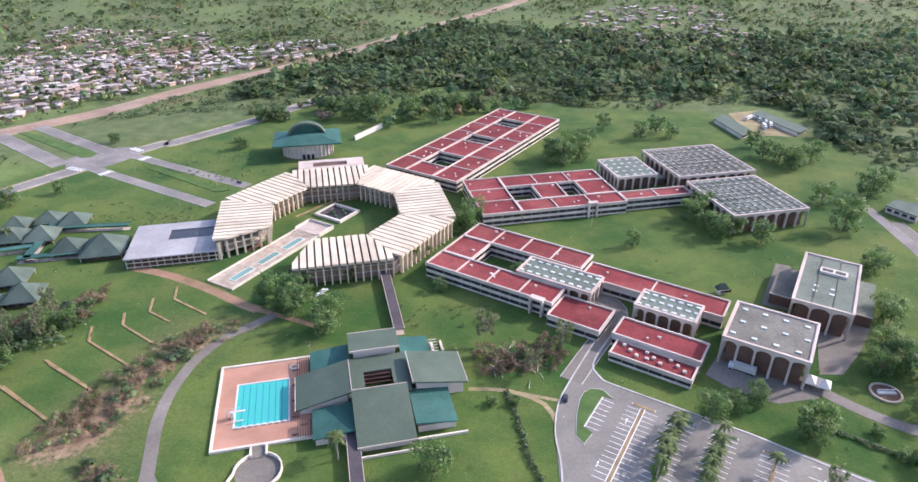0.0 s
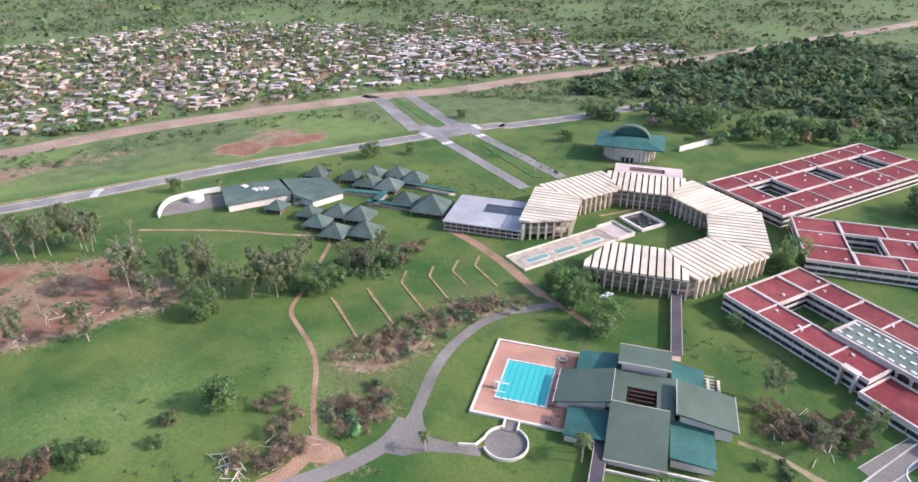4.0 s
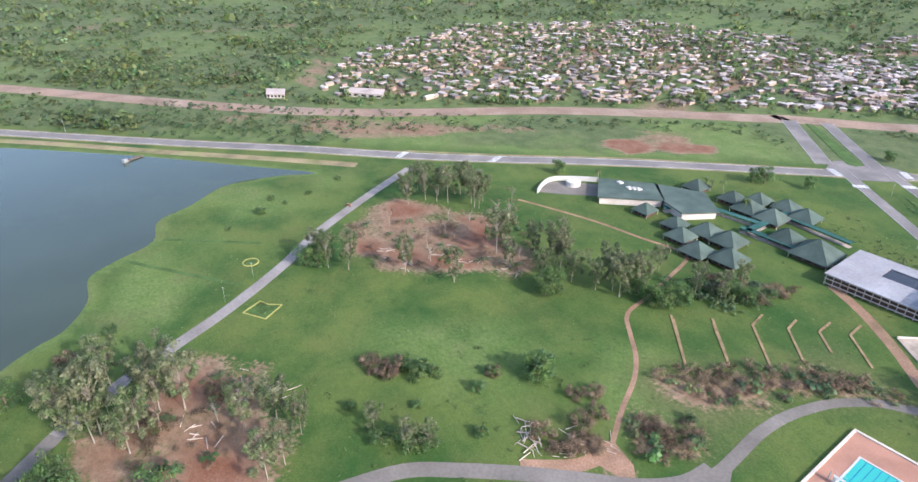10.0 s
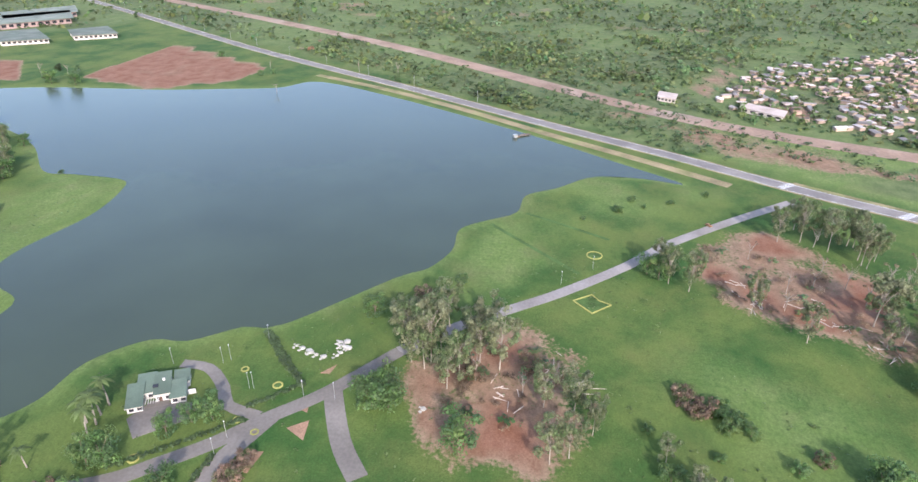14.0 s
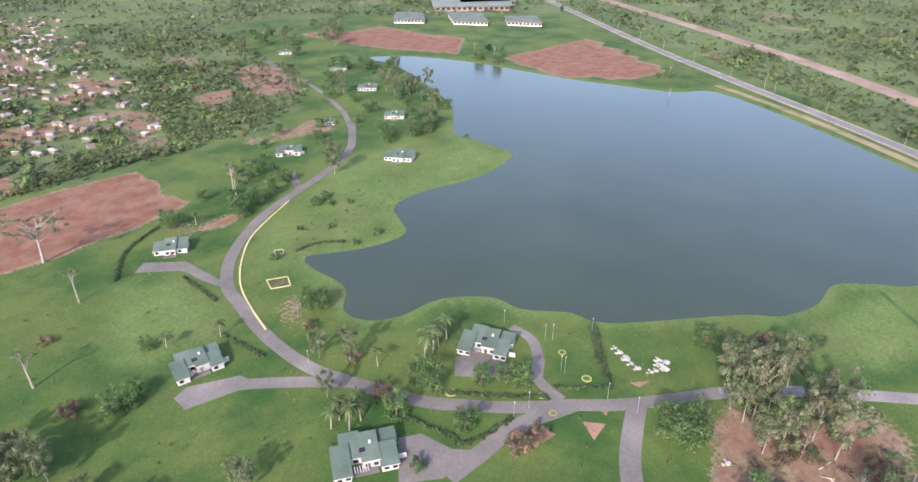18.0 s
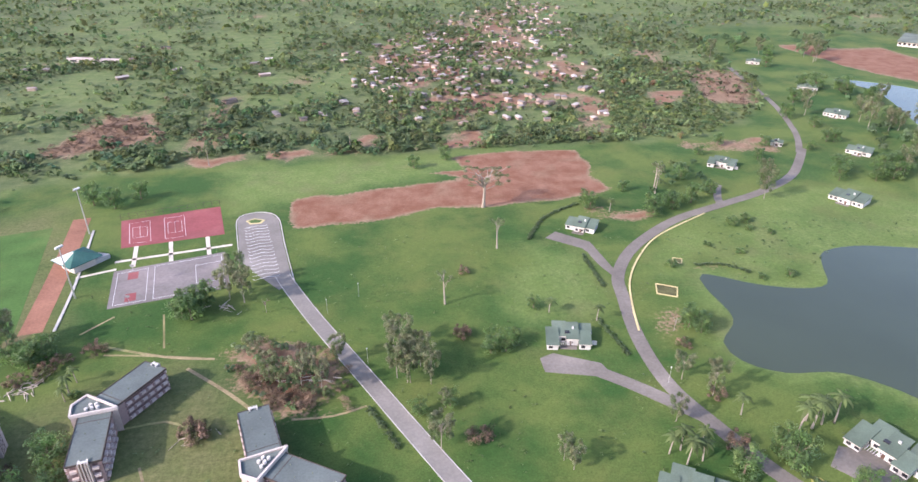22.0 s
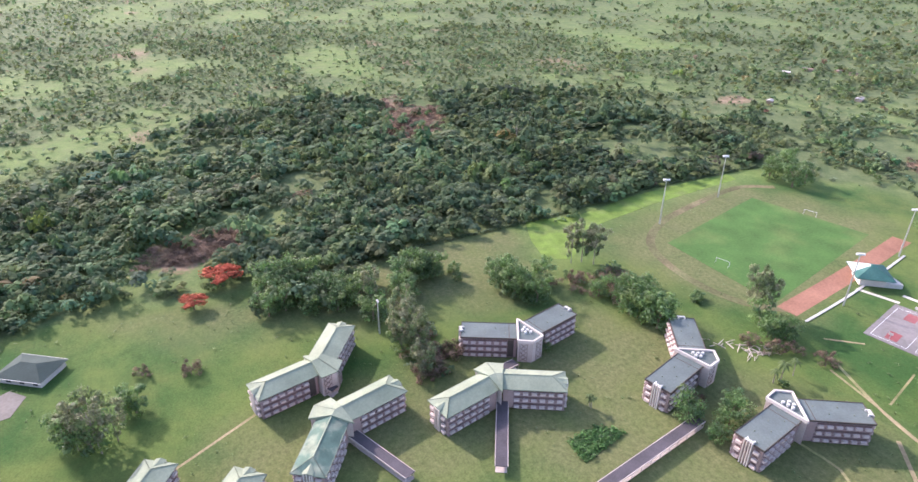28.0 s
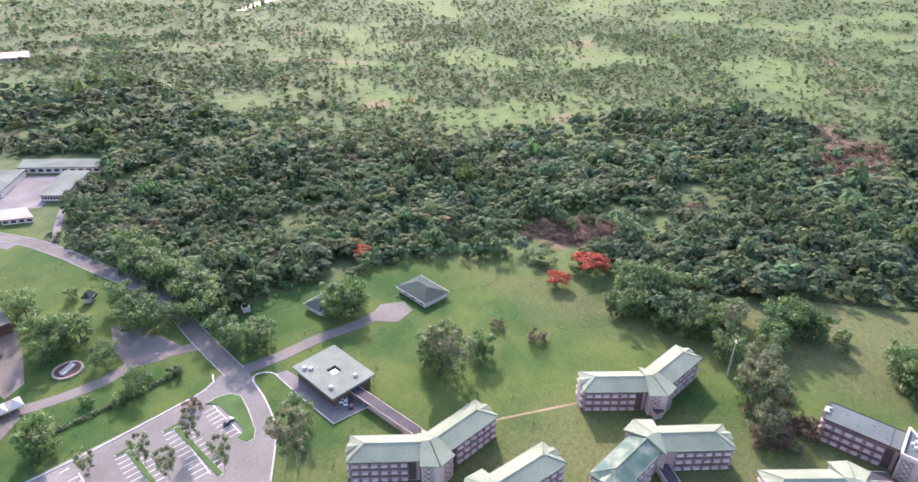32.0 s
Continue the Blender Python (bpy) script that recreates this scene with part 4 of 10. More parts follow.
for i in range(17):
    c_ = np.array((75.6, -352.6)) + np.array((-15.4, 61.0)) * i / 16
    al, ac = np.array((-0.245, 0.97)), np.array((0.97, 0.245))
    for pa, pb in ((c_ - ac * 5.6 + al * 1.6, c_), (c_, c_ + ac * 5.6 + al * 1.6), (c_ + ac * 5.6 + al * 1.6, c_ + ac * 6.8 + al * 0.4), (c_ - ac * 5.6 + al * 1.6, c_ - ac * 6.8 + al * 0.4)):
        mesh("bay_line", *ribbon_data([pa, pb], 0.24, 0.13, 0.16), "paint_white", lot)
tagged(prism("median", [(82.5, -360.0), (77.8, -363.0), (70.9, -360.1), (72.6, -355.6), (79.2, -355.0)], 0, 0.3, "yellow_kerb", inset=0.1), "small kerbed island in the lot", "median", kind="structure")
tagged(prism("grass_island", [(81.2, -359.2), (77.6, -361.7), (72.6, -359.5), (74.0, -356.8), (78.7, -356.4)], 0.1, 0.34, "lawn_patch"), "grass on the small kerbed island", "grass", kind="structure")

# parking lot before the halls
lot2 = prism("parking_lot", [(37.8, 184.6), (45.2, 201.4), (54.7, 211.0), (56.4, 206.0), (58.5, 201.8), (84.4, 185.8), (107.8, 171.7), (128.5, 158.2), (158.9, 138.7), (171.0, 132.4), (182.0, 131.0), (184.6, 122.0), (180.2, 117.3), (171.6, 107.7), (160.7, 97.9), (149.0, 91.6), (133.5, 85.6), (80.5, 121.3), (33.5, 141.7), (35.0, 166.7)], -0.2, 0.14, "lot")
tagged(lot2, "wide grey asphalt parking lot with rows of white bays", "parking lot", kind="structure")
road("road", [(45.5, 201.4), (53.7, 214.6), (64.3, 231.1), (74.3, 247.1), (73.9, 257.9), (65.2, 264.6)], 9, "asphalt", "grey service road between the halls", 0.15, "kerb")
ribbon("kerb", [(72.4, 238.6), (58.5, 216.6), (55.9, 208.1), (58.5, 201.5), (84.4, 185.5), (107.8, 171.4), (122.6, 160.6), (139.5, 149.6), (158.9, 138.4), (169.4, 132.6), (175.0, 131.9), (179.2, 134.9)], 0.7, "kerb", 0.34, lot2)
ribbon("kerb", [(184.2, 108.4), (185.2, 112.4), (183.2, 117.0), (179.2, 116.9), (170.6, 107.4), (159.7, 97.9), (149.0, 92.1), (133.5, 86.1)], 0.6, "kerb", 0.34, lot2, step=2)
ribbon("kerb", [(71.0, 246.1), (57.2, 222.6), (45.2, 201.4), (38.6, 187.8), (35.4, 172.4), (35.5, 158.7), (34.0, 142.0)], 0.6, "kerb", 0.34, lot2)
# rows of bays: ends of the base line, and on which sides of it cars stand
for a, b, sides in (((56.6, 191.8), (46.2, 175.1), (-1,)), ((69.8, 185.4), (48.6, 149.6), (1,)), ((71.2, 184.6), (50.0, 148.8), (-1,)), ((83.2, 178.6), (63.5, 147.6), (1, -1)), ((96.6, 171.2), (77.6, 142.0), (1, -1)), ((110.9, 161.1), (94.0, 134.0), (1, -1)),
                    ((162.6, 124.6), (151.4, 106.6), (1,)), ((149.2, 132.0), (132.2, 107.4), (1, -1)), ((135.5, 141.3), (116.9, 114.7), (1, -1)), ((123.1, 151.3), (106.5, 125.7), (1,))):
    a, b = np.array(a), np.array(b)
    ribbon("bay_line", [a, b], 0.3, "paint_white", 0.17, lot2, z0=0.13)
    n_ = max(2, int(np.hypot(*(b - a)) / 2.6))
    nrm = np.array([-(b - a)[1], (b - a)[0]]) / np.hypot(*(b - a))
    for side in sides:
        bars("bay_line", [a - nrm * 2.5 * side, b - nrm * 2.5 * side], n_, 5.0, 0.2, "paint_white", 0.165, lot2)
def island(q, label, ground_mat="lawn_patch"):
    tagged(prism("median", q, 0, 0.30, "kerb", inset=0.08), "kerbed island in the parking lot", "median", kind="structure")
    c_ = np.mean(np.array(q), axis=0)
    tagged(prism("grass_island", [tuple(p_ + (c_ - p_) * min(0.5, 0.45 / max(0.5, np.hypot(*(c_ - p_))))) for p_ in map(np.array, q)], 0.2, 0.36, ground_mat), label, "grass", kind="structure")
island([(52.9, 196.9), (49.6, 194.6), (47.2, 190.5), (44.4, 181.5), (42.7, 171.0), (44.8, 166.8), (48.8, 171.9), (46.0, 175.4), (56.8, 192.8), (60.5, 190.9), (57.4, 195.9)], "mown grass on the kerbed island")
island([(162.7, 128.3), (167.4, 125.6), (170.3, 121.5), (169.9, 117.0), (163.4, 110.2), (154.1, 102.4), (150.0, 100.7), (147.4, 102.2), (148.2, 106.6), (153.0, 106.2), (163.6, 123.2)], "mown grass on the kerbed island")
def strip(a, b, w, label, ground_mat):
    """Long planted strip between two rows of bays, with a wider head."""
    a, b = np.array(a), np.array(b)
    d = (b - a) / np.hypot(*(b - a))
    nr = np.array([-d[1], d[0]])
    island([tuple(a + nr * w), tuple(b + nr * w), tuple(b - nr * w), tuple(a - nr * w)], label, ground_mat)
    island([tuple(a + nr * 4.6), tuple(a + nr * 4.6 - d * 1.4), tuple(a - nr * 4.6 - d * 1.4), tuple(a - nr * 4.6)], label, ground_mat)
strip((70.6, 185.2), (49.4, 149.2), 0.6, "bare earth in the long kerbed strip between the bays", "stone_path")
strip((83.2, 178.6), (63.5, 147.6), 1.0, "grass under the palms in the long kerbed strip", "lawn_patch")
strip((96.6, 171.2), (77.6, 142.0), 1.0, "grass under the palms in the long kerbed strip", "lawn_patch")
strip((149.2, 132.0), (132.2, 103.4), 0.9, "worn grass in the long kerbed strip between the bays", "lawn_patch")
strip((135.5, 141.3), (118.9, 114.7), 0.9, "worn grass in the long kerbed strip between the bays", "lawn_patch")
strip((110.9, 161.1), (94.0, 134.0), 0.6, "bare earth in the long kerbed strip between the bays", "stone_path")
for p_, hd in (((62.6, 178.6), 60), ((47.9, 158.0), 62), ((92.5, 178.4), -30), ((123.0, 156.8), -30)):
    arrow = new("road_arrow", bpy.data.meshes.new("road_arrow"))
    arrow.data.from_pydata([(-1.6, -0.12, 0), (0.6, -0.12, 0), (0.6, -0.5, 0), (1.7, 0, 0), (0.6, 0.5, 0), (0.6, 0.12, 0), (-1.6, 0.12, 0)], [], [(0, 1, 2, 3, 4, 5, 6)])
    arrow.data.materials.append(M["paint_white"])
    arrow.matrix_basis = pose(*p_, 0.152, 0, 0, hd)
    tagged(arrow, "white direction arrow painted on the asphalt", "road marking", kind="structure")
road("road", [(182.6, 127.2), (201.2, 154.9), (221.5, 183.2), (234.5, 211.9), (245.4, 244.7), (255.3, 275.0), (261.8, 304.0), (265.1, 347.6)], 8, "asphalt", "shaded grey road along the edge of the woods", 0.12, "kerb")
road("road", [(183.1, 124.8), (196.3, 113.0), (210.3, 103.0), (224.7, 89.2), (236.0, 81.7)], 6.5, "asphalt", "grey drive to the bungalows", 0.125)
road("road", [(140.6, 200.3), (151.7, 186.9), (166.5, 175.3), (181.1, 169.8), (189.6, 158.8), (195.8, 150.1)], 6, "asphalt", "worn service road below the halls", 0.10)
for q in ([(198.8, 197.7), (203.0, 188.7), (193.9, 158.8), (183.2, 160.1), (175.0, 170.8), (184.0, 184.7)], [(101.3, 205.4), (112.8, 221.0), (144.0, 202.1), (141.2, 191.7), (123.7, 188.3), (108.7, 196.6)], [(160.9, 234.0), (174.6, 247.9), (189.9, 241.0), (173.7, 221.4), (157.9, 205.8), (148.2, 205.8)], [(145.7, 257.5), (170.1, 297.2), (176.5, 294.1), (156.2, 252.6)]):
    tagged(prism("forecourt", q, -0.2, 0.13, "asphalt"), "stained grey concrete yard by the halls", "yard", kind="structure")
road("road", [(258.9, 368.6), (257.8, 347.6), (256.2, 324.8), (254.8, 304.3)], 7, "road_grey", "grey road on the edge of the grounds", 0.1)
road("path", [(260.5, 283.4), (286.9, 302.7), (309.5, 318.1)], 4, "road_grey", "pale track to the depot", 0.08)

AV_LINE = spline(AVENUE, 12)
tagged(ribbon("embankment", [(-685.8, -271.7), (-641.4, -183.6), (-583.0, -91.5), (-519.7, -3.2), (-472.7, 65.5), (-433.6, 120.0)], 9, "bank", 0.07), "dry tan embankment between the lake and the avenue", "bank", kind="structure")
tagged(ribbon("embankment", [(-285.1, 421.7), (-359.7, 312.3), (-404.4, 232.9), (-446.4, 164.5)], 3, "bank", 0.06), "worn tan verge beside the avenue", "verge", kind="structure")

tagged(ribbon("river", [(1092.5, 628.9), (1171.5, 642.4), (1215.4, 644.9), (1262.8, 639.8), (1330.7, 642.2), (1425.6, 647.1)], 22, "lake", 0.3), "bright bend of a distant river", "river", kind="structure")
for pts in ([(-347.0, -34.7), (-320.3, -7.3), (-296.3, 17.8)], [(-365.5, -14.6), (-352.5, 9.4), (-338.0, 35.0)]):
    tagged(ribbon("grass_strip", pts, 2.6, "lawn_patch", 0.06), "dark strip of uncut grass over the lake lawn", "grass", kind="structure")
tagged(prism("grass_patch", [(295.9, -189.3), (288.1, -222.2), (297.6, -270.7), (300.8, -320.3), (300.6, -359.8), (290.6, -358.4), (282.3, -278.0), (272.9, -228.3), (260.5, -209.5), (243.9, -188.5), (249.8, -175.0), (271.7, -179.4)], -0.1, 0.08, "wild_grass"), "patch of bright green wild grass beside the track", "grass", kind="structure")

# ---- ring building ----
RING = (-72.0, 338.0)
HEAD = 13.0
TAN = math.tan(radians(22.5))
ring = thing("ring_building", *RING, HEAD, "octagonal cream ring building with ribbed concrete slab roof", "building")
AP_IN, AP_OUT, EAVE = 37.0, 65.2, 11.2
for k in range(8):
    ang = k * 45.0
    if k == 5:
        continue
    seg = new("wing")
    seg.parent = ring
    seg.matrix_basis = pose(0, 0, 0, 0, 0, ang - 90)
    # wall body set back under the roof; u along x, outward along y
    def trap(a, b, cut=0.0):
        return [(-a * TAN + cut, a), (a * TAN - cut, a), (b * TAN - cut, b), (-b * TAN + cut, b)]
    body = trap(AP_IN + 4, AP_OUT - 4)
    if k in (4, 6):                                   # open arcaded ends beside the terrace
        e_ = -1 if k == 4 else 1
        body = [(u - 9 * e_ if u * e_ > 0 else u, v) for u, v in body]
        for i in range(7):
            v_ = AP_IN + 1.5 + i * 4.2
            u_ = e_ * (v_ * TAN - 1.2)
            box("end_column", u_ - 0.9, v_ - 0.5, 0, u_ + 0.5, v_ + 0.5, EAVE - 0.5, "ring_slab", seg)
        for z in (3.4, 7.0):
            prism("end_gallery", [(e_ * (v * TAN - c_), v) for v, c_ in ((AP_IN + 4, 9.0), (AP_IN + 4, 1.5), (AP_OUT - 4, 1.5), (AP_OUT - 4, 9.0))], z, z + 0.6, "ring_slab", seg)
        for i in range(8):                            # flight of brick steps up to the gallery
            box("end_step", e_ * 19.5 - 1.5 * e_ - 1.6, 49 - 0.9 * i, 0.43 * i, e_ * 19.5 - 1.5 * e_ + 1.6, 49.85 - 0.9 * i, 0.43 * (i + 1), "deck", seg)
    prism("wall", body, 0, EAVE - 0.6, "ring_wall", seg)
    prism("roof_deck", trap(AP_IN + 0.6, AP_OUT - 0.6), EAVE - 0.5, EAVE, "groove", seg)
    band = [(u * 1.012, v + (0.8 if v > 50 else -0.8)) for u, v in body]
    for z in (3.4, 7.0):
        prism("floor_band", band, z, z + 0.7, "concrete_pink", seg)
    pitch, wide = 3.9, 2.95
    nsl = int(2 * AP_OUT * TAN / pitch)
    for i in range(nsl):
        u0 = (i - nsl / 2) * pitch + (pitch - wide) / 2
        u1 = u0 + wide
        lo = [max(AP_IN - 1.2, abs(u) / TAN) for u in (u0, u1)]
        if min(AP_OUT - lo[0], AP_OUT - lo[1]) < 0.8:
            continue
        prism("roof_slab", [(u0, lo[0]), (u1, lo[1]), (u1, AP_OUT + 1.0), (u0, AP_OUT + 1.0)], EAVE + 0.02, lambda x, y: EAVE + 1.15 + (y - 50) * 0.01, "ring_slab", seg)
        uc = (u0 + u1) / 2
        for v, dv in ((AP_OUT - 0.6, -1.9), (AP_IN + 0.4, 1.9)):
            if abs(uc) < (v - 1.5) * TAN:
                prism("fin", [(u0 - 0.55, v), (u0 + 0.15, v), (u0 + 0.15, v + dv), (u0 - 0.55, v + dv)], 0, EAVE - 0.5, "ring_slab", seg)
# courtyard lawn, sunken patio and terrace with basins
patio = thing("sunken_patio", -75.2, 356.4, 58, "square white-rimmed patio well in the courtyard lawn", "patio")
# dark floor stands in for the pit's shade; the ground is not cut
box("floor", -8, -9, 0.02, 8, 9, 0.1, "dark_glass", patio)
for a in ((-9.4, -10.4, -7.8, 10.4), (7.8, -10.4, 9.4, 10.4), (-7.8, -10.4, 7.8, -8.8), (-7.8, 8.8, 7.8, 10.4)):
    box("rim_wall", a[0], a[1], 0, a[2], a[3], 1.6, "cream", patio, inset=0.1)
for y_ in (-8.7, 8.2):                                # glazed galleries along the well
    box("gallery_glass", -7.6, y_, 0.1, 7.6, y_ + 0.5, 1.1, "dark_glass", patio)
for i in range(5):
    box("planter", -6.5 + 2.7 * i, -6 + (i * 37 % 11), 0.1, -5.3 + 2.7 * i, -4.6 + (i * 37 % 11), 0.9, "lawn_patch", patio)
terrace = thing("terrace", -120, 272, 61, "long stepped stone terrace with three blue basins", "terrace")
prism("paving", [(0, -8), (78, -9), (78, 9), (0, 8)], 0, 0.5, "terrace_stone", terrace, inset=0.05)
for s in (-1, 1):
    for i in range(8):
        box("parapet", 9.7 * i + 0.1, s * 8.4 - 0.4, 0, 9.7 * i + 9.6, s * 8.4 + 0.4, 1.2, "cream", terrace, inset=0.08)
for x0 in (6, 25, 44):
    box("basin", x0, -4.2, 0.45, x0 + 15, 0.6, 0.75, "cream", terrace)
    box("water", x0 + 0.7, -3.6, 0.5, x0 + 14.3, 0.0, 0.79, "basin_water", terrace)
for i in range(6):
    box("step", 60 + i * 0.9, -8.2, 0.5, 60.85 + i * 0.9, 8.2, 0.6 + 0.09 * i, "terrace_stone", terrace)
box("landing", 65.5, -8.6, 0.4, 78, 8.6, 1.15, "concrete_pink", terrace)
for s in (-1, 1):
    box("landing_wall", 65.5, s * 8.9 - 0.3, 0, 78.5, s * 8.9 + 0.3, 2.4, "cream", terrace)
box("landing_wall", 78, -8.6, 0, 78.6, 8.6, 2.4, "cream", terrace)
road("path", [(-100, 352), (-92, 362), (-84, 372), (-66, 380)], 2.2, "stone_path", "pale stepped garden path in the courtyard", 0.06)

# grey annex beside the ring
annex = thing("annex", *RING, HEAD, "low building with pale grey metal roof and open gallery front", "building")
box("wall", -109, -24, 0, -70, 12, 5.6, "brown_wall", annex)
for q in ((-111, -27, 5.6, -64, -8, 6.3), (-111, -8, 5.6, -92, 13, 6.3), (-92, 4, 5.6, -66, 13, 6.3)):
    box("roof", *q, "grey_metal", annex)
box("roof_well", -92, -8, 5.65, -66, 4, 5.9, "dark_glass", annex)
for i in range(13):
    box("post", -110.2 + i * 3.7, -26.6, 0, -109.8 + i * 3.7, -26.2, 5.6, "concrete_pink", annex)
for z in (0.9, 3.4):
    box("gallery_rail", -110.5, -26.9, z, -64.5, -26.6, z + 0.5, "concrete_pink", annex)
for i in range(11):
    box("roof_seam", -110 + i * 4.2, -26.8, 6.3, -109.85 + i * 4.2, -8.2, 6.4, "grey_metal", annex)

# auditorium with the arched lantern
aud = thing("auditorium", -116, 466, 12, "pale drum-walled auditorium under a green roof with a half-round arch", "building")
n_ = 24
prism("drum_wall", [(19 * math.cos(6.283 * i / n_), 15 * math.sin(6.283 * i / n_)) for i in range(n_)], 0, 11.2, "white_wall", aud)
for i in range(14):
    a_ = radians(200 + i * 10.8)
    x_, y_ = 19.4 * math.cos(a_), 15.4 * math.sin(a_)
    box("fin", x_ - 0.4, y_ - 0.4, 0, x_ + 0.4, y_ + 0.4, 11.0, "concrete_pink", aud)
for x_ in (-3.2, 0, 3.2):
    box("doorway", x_ - 1.1, -15.6, 0.3, x_ + 1.1, -14.9, 3.6, "dark_glass", aud)
rim = [(-25, -18), (25, -18), (25, 18), (-25, 18)]
top = [(-9, -5), (9, -5), (9, 5), (-9, 5)]
mesh("roof", [(*p_, 11.2) for p_ in rim] + [(*p_, 12.0) for p_ in rim] + [(*p_, 15.4) for p_ in top],
     [(3, 2, 1, 0), (0, 1, 5, 4), (1, 2, 6, 5), (2, 3, 7, 6), (3, 0, 4, 7), (4, 5, 9, 8), (5, 6, 10, 9), (6, 7, 11, 10), (7, 4, 8, 11), (8, 9, 10, 11)], "teal_roof", aud)
arch_v, arch_f = [], []
for i in range(17):
    a_ = math.pi * i / 16
    for r_ in (14.5, 12.8):
        for y_ in (-1, 5):
            arch_v.append((r_ * math.cos(a_), y_, 11.8 + r_ * 0.8 * math.sin(a_)))
for i in range(16):
    k = 4 * i
    arch_f += [(k, k + 4, k + 5, k + 1), (k + 2, k + 3, k + 7, k + 6), (k, k + 2, k + 6, k + 4), (k + 1, k + 5, k + 7, k + 3)]
mesh("arch", arch_v, arch_f, "green_roof", aud)
mesh("lantern", [(12.7 * math.cos(math.pi * i / 16), 2.5, 11.8 + 12.7 * 0.8 * math.sin(math.pi * i / 16)) for i in range(17)] + [(12.7 * math.cos(math.pi * i / 16), 3.2, 11.8 + 12.7 * 0.8 * math.sin(math.pi * i / 16)) for i in range(17)],
     [tuple(range(17)), tuple(range(33, 16, -1))], "teal_roof", aud)
porch = thing("entrance_porch", -93, 431, 13, "flat concrete entrance canopy with a dark open well", "porch")
box("base", -20, -6, 0, 22, 8, 3.4, "brown_wall", porch)
boxes("canopy", [(-22, -8, 3.4, 24, -4, 4.3), (-22, 4, 3.4, 24, 9, 4.3), (-22, -4, 3.4, -12, 4, 4.3), (12, -4, 3.4, 24, 4, 4.3)], "concrete_pink", porch)
for x_ in (-21, -10, 0, 10, 22):
    box("column", x_ - 0.4, -7.6, 0, x_ + 0.4, -6.8, 3.4, "cream", porch)
walls_ = thing("ramp_wall", *(-84.1, 493.5), math.degrees(math.atan2((-67.1, 523.9)[1] - (-84.1, 493.5)[1], (-67.1, 523.9)[0] - (-84.1, 493.5)[0])), "low white boundary wall beside the auditorium", "wall")
box("wall", 0, 0, 0, 38, 0.8, 4.0, "white", walls_)
box("coping", -0.1, -0.1, 4.0, 38.1, 0.9, 4.2, "cream", walls_)

# ---- red-roofed teaching blocks ----
def red_block(e, x0, y0, x1, y1, h=7.4, rib=16.0, side=0.9):
    """Walls with window bands, a sunk red roof, pale parapets and cross ribs."""
    box("wall", x0, y0, 0, x1, y1, h, "white_wall", e)
    box("roof", x0 + 0.5, y0 + 0.5, h, x1 - 0.5, y1 - 0.5, h + 0.12, "red_roof", e)
    for a in ((x0 - 0.3, y0 - 0.3, x1 + 0.3, y0 + 0.5), (x0 - 0.3, y1 - 0.5, x1 + 0.3, y1 + 0.3), (x0 - 0.3, y0 + 0.5, x0 + 0.5, y1 - 0.5), (x1 - 0.5, y0 + 0.5, x1 + 0.3, y1 - 0.5)):
        box("parapet", a[0], a[1], h - 0.9, a[2], a[3], h + side, "concrete_pink", e, inset=0.06)
    L_, W_ = x1 - x0, y1 - y0
    along = L_ >= W_
    k = max(0, int(round(max(L_, W_) / rib)) - 1)
    for i in range(k):
        if along:
            u = x0 + L_ * (i + 1) / (k + 1)
            box("rib", u - 0.35, y0 + 0.5, h + 0.1, u + 0.35, y1 - 0.5, h + 0.75, "concrete_pink", e)
        else:
            u = y0 + W_ * (i + 1) / (k + 1)
            box("rib", x0 + 0.5, u - 0.35, h + 0.1, x1 - 0.5, u + 0.35, h + 0.75, "concrete_pink", e)
    for z in ((1.0, 4.6) if h > 6.5 else (1.2,)):
        for (a, b, fx) in ((y0 - 0.06, y0 + 0.1, 0), (y1 - 0.1, y1 + 0.06, 0), (x0 - 0.06, x0 + 0.1, 1), (x1 - 0.1, x1 + 0.06, 1)):
            p0, p1 = (x0, x1) if fx == 0 else (y0, y1)
            n_ = max(1, int((p1 - p0) / 5.2))
            for i in range(n_):
                s0, s1 = p0 + (p1 - p0) * i / n_ + 0.12, p0 + (p1 - p0) * (i + 1) / n_ - 0.12
                if fx == 0:
                    box("window", s0, a, z, s1, b, z + 1.9, "dark_glass", e)
                else:
                    box("window", a, s0, z, b, s1, z + 1.9, "dark_glass", e)
    r_ = random.Random(int(x0 * 7 + y0 * 3))
    for i in range(max(1, int(L_ * W_ / 260))):
        x, y = r_.uniform(x0 + 2, x1 - 3.5), r_.uniform(y0 + 2, y1 - 3)
        box("roof_vent", x, y, h + 0.1, x + r_.uniform(0.8, 1.6), y + r_.uniform(0.7, 1.2), h + 0.9, "white_wall", e)

def portal(e, x, y, h, dx, dy):
    """Pale frame that stands out from the wall at a stair."""
    boxes("portal", [(x - dx - 0.5, y - dy, 0, x - dx + 0.5, y + dy, h), (x + dx - 0.5, y - dy, 0, x + dx + 0.5, y + dy, h), (x - dx - 0.5, y - dy, h, x + dx + 0.5, y + dy, h + 1.0)], "concrete_pink", e)

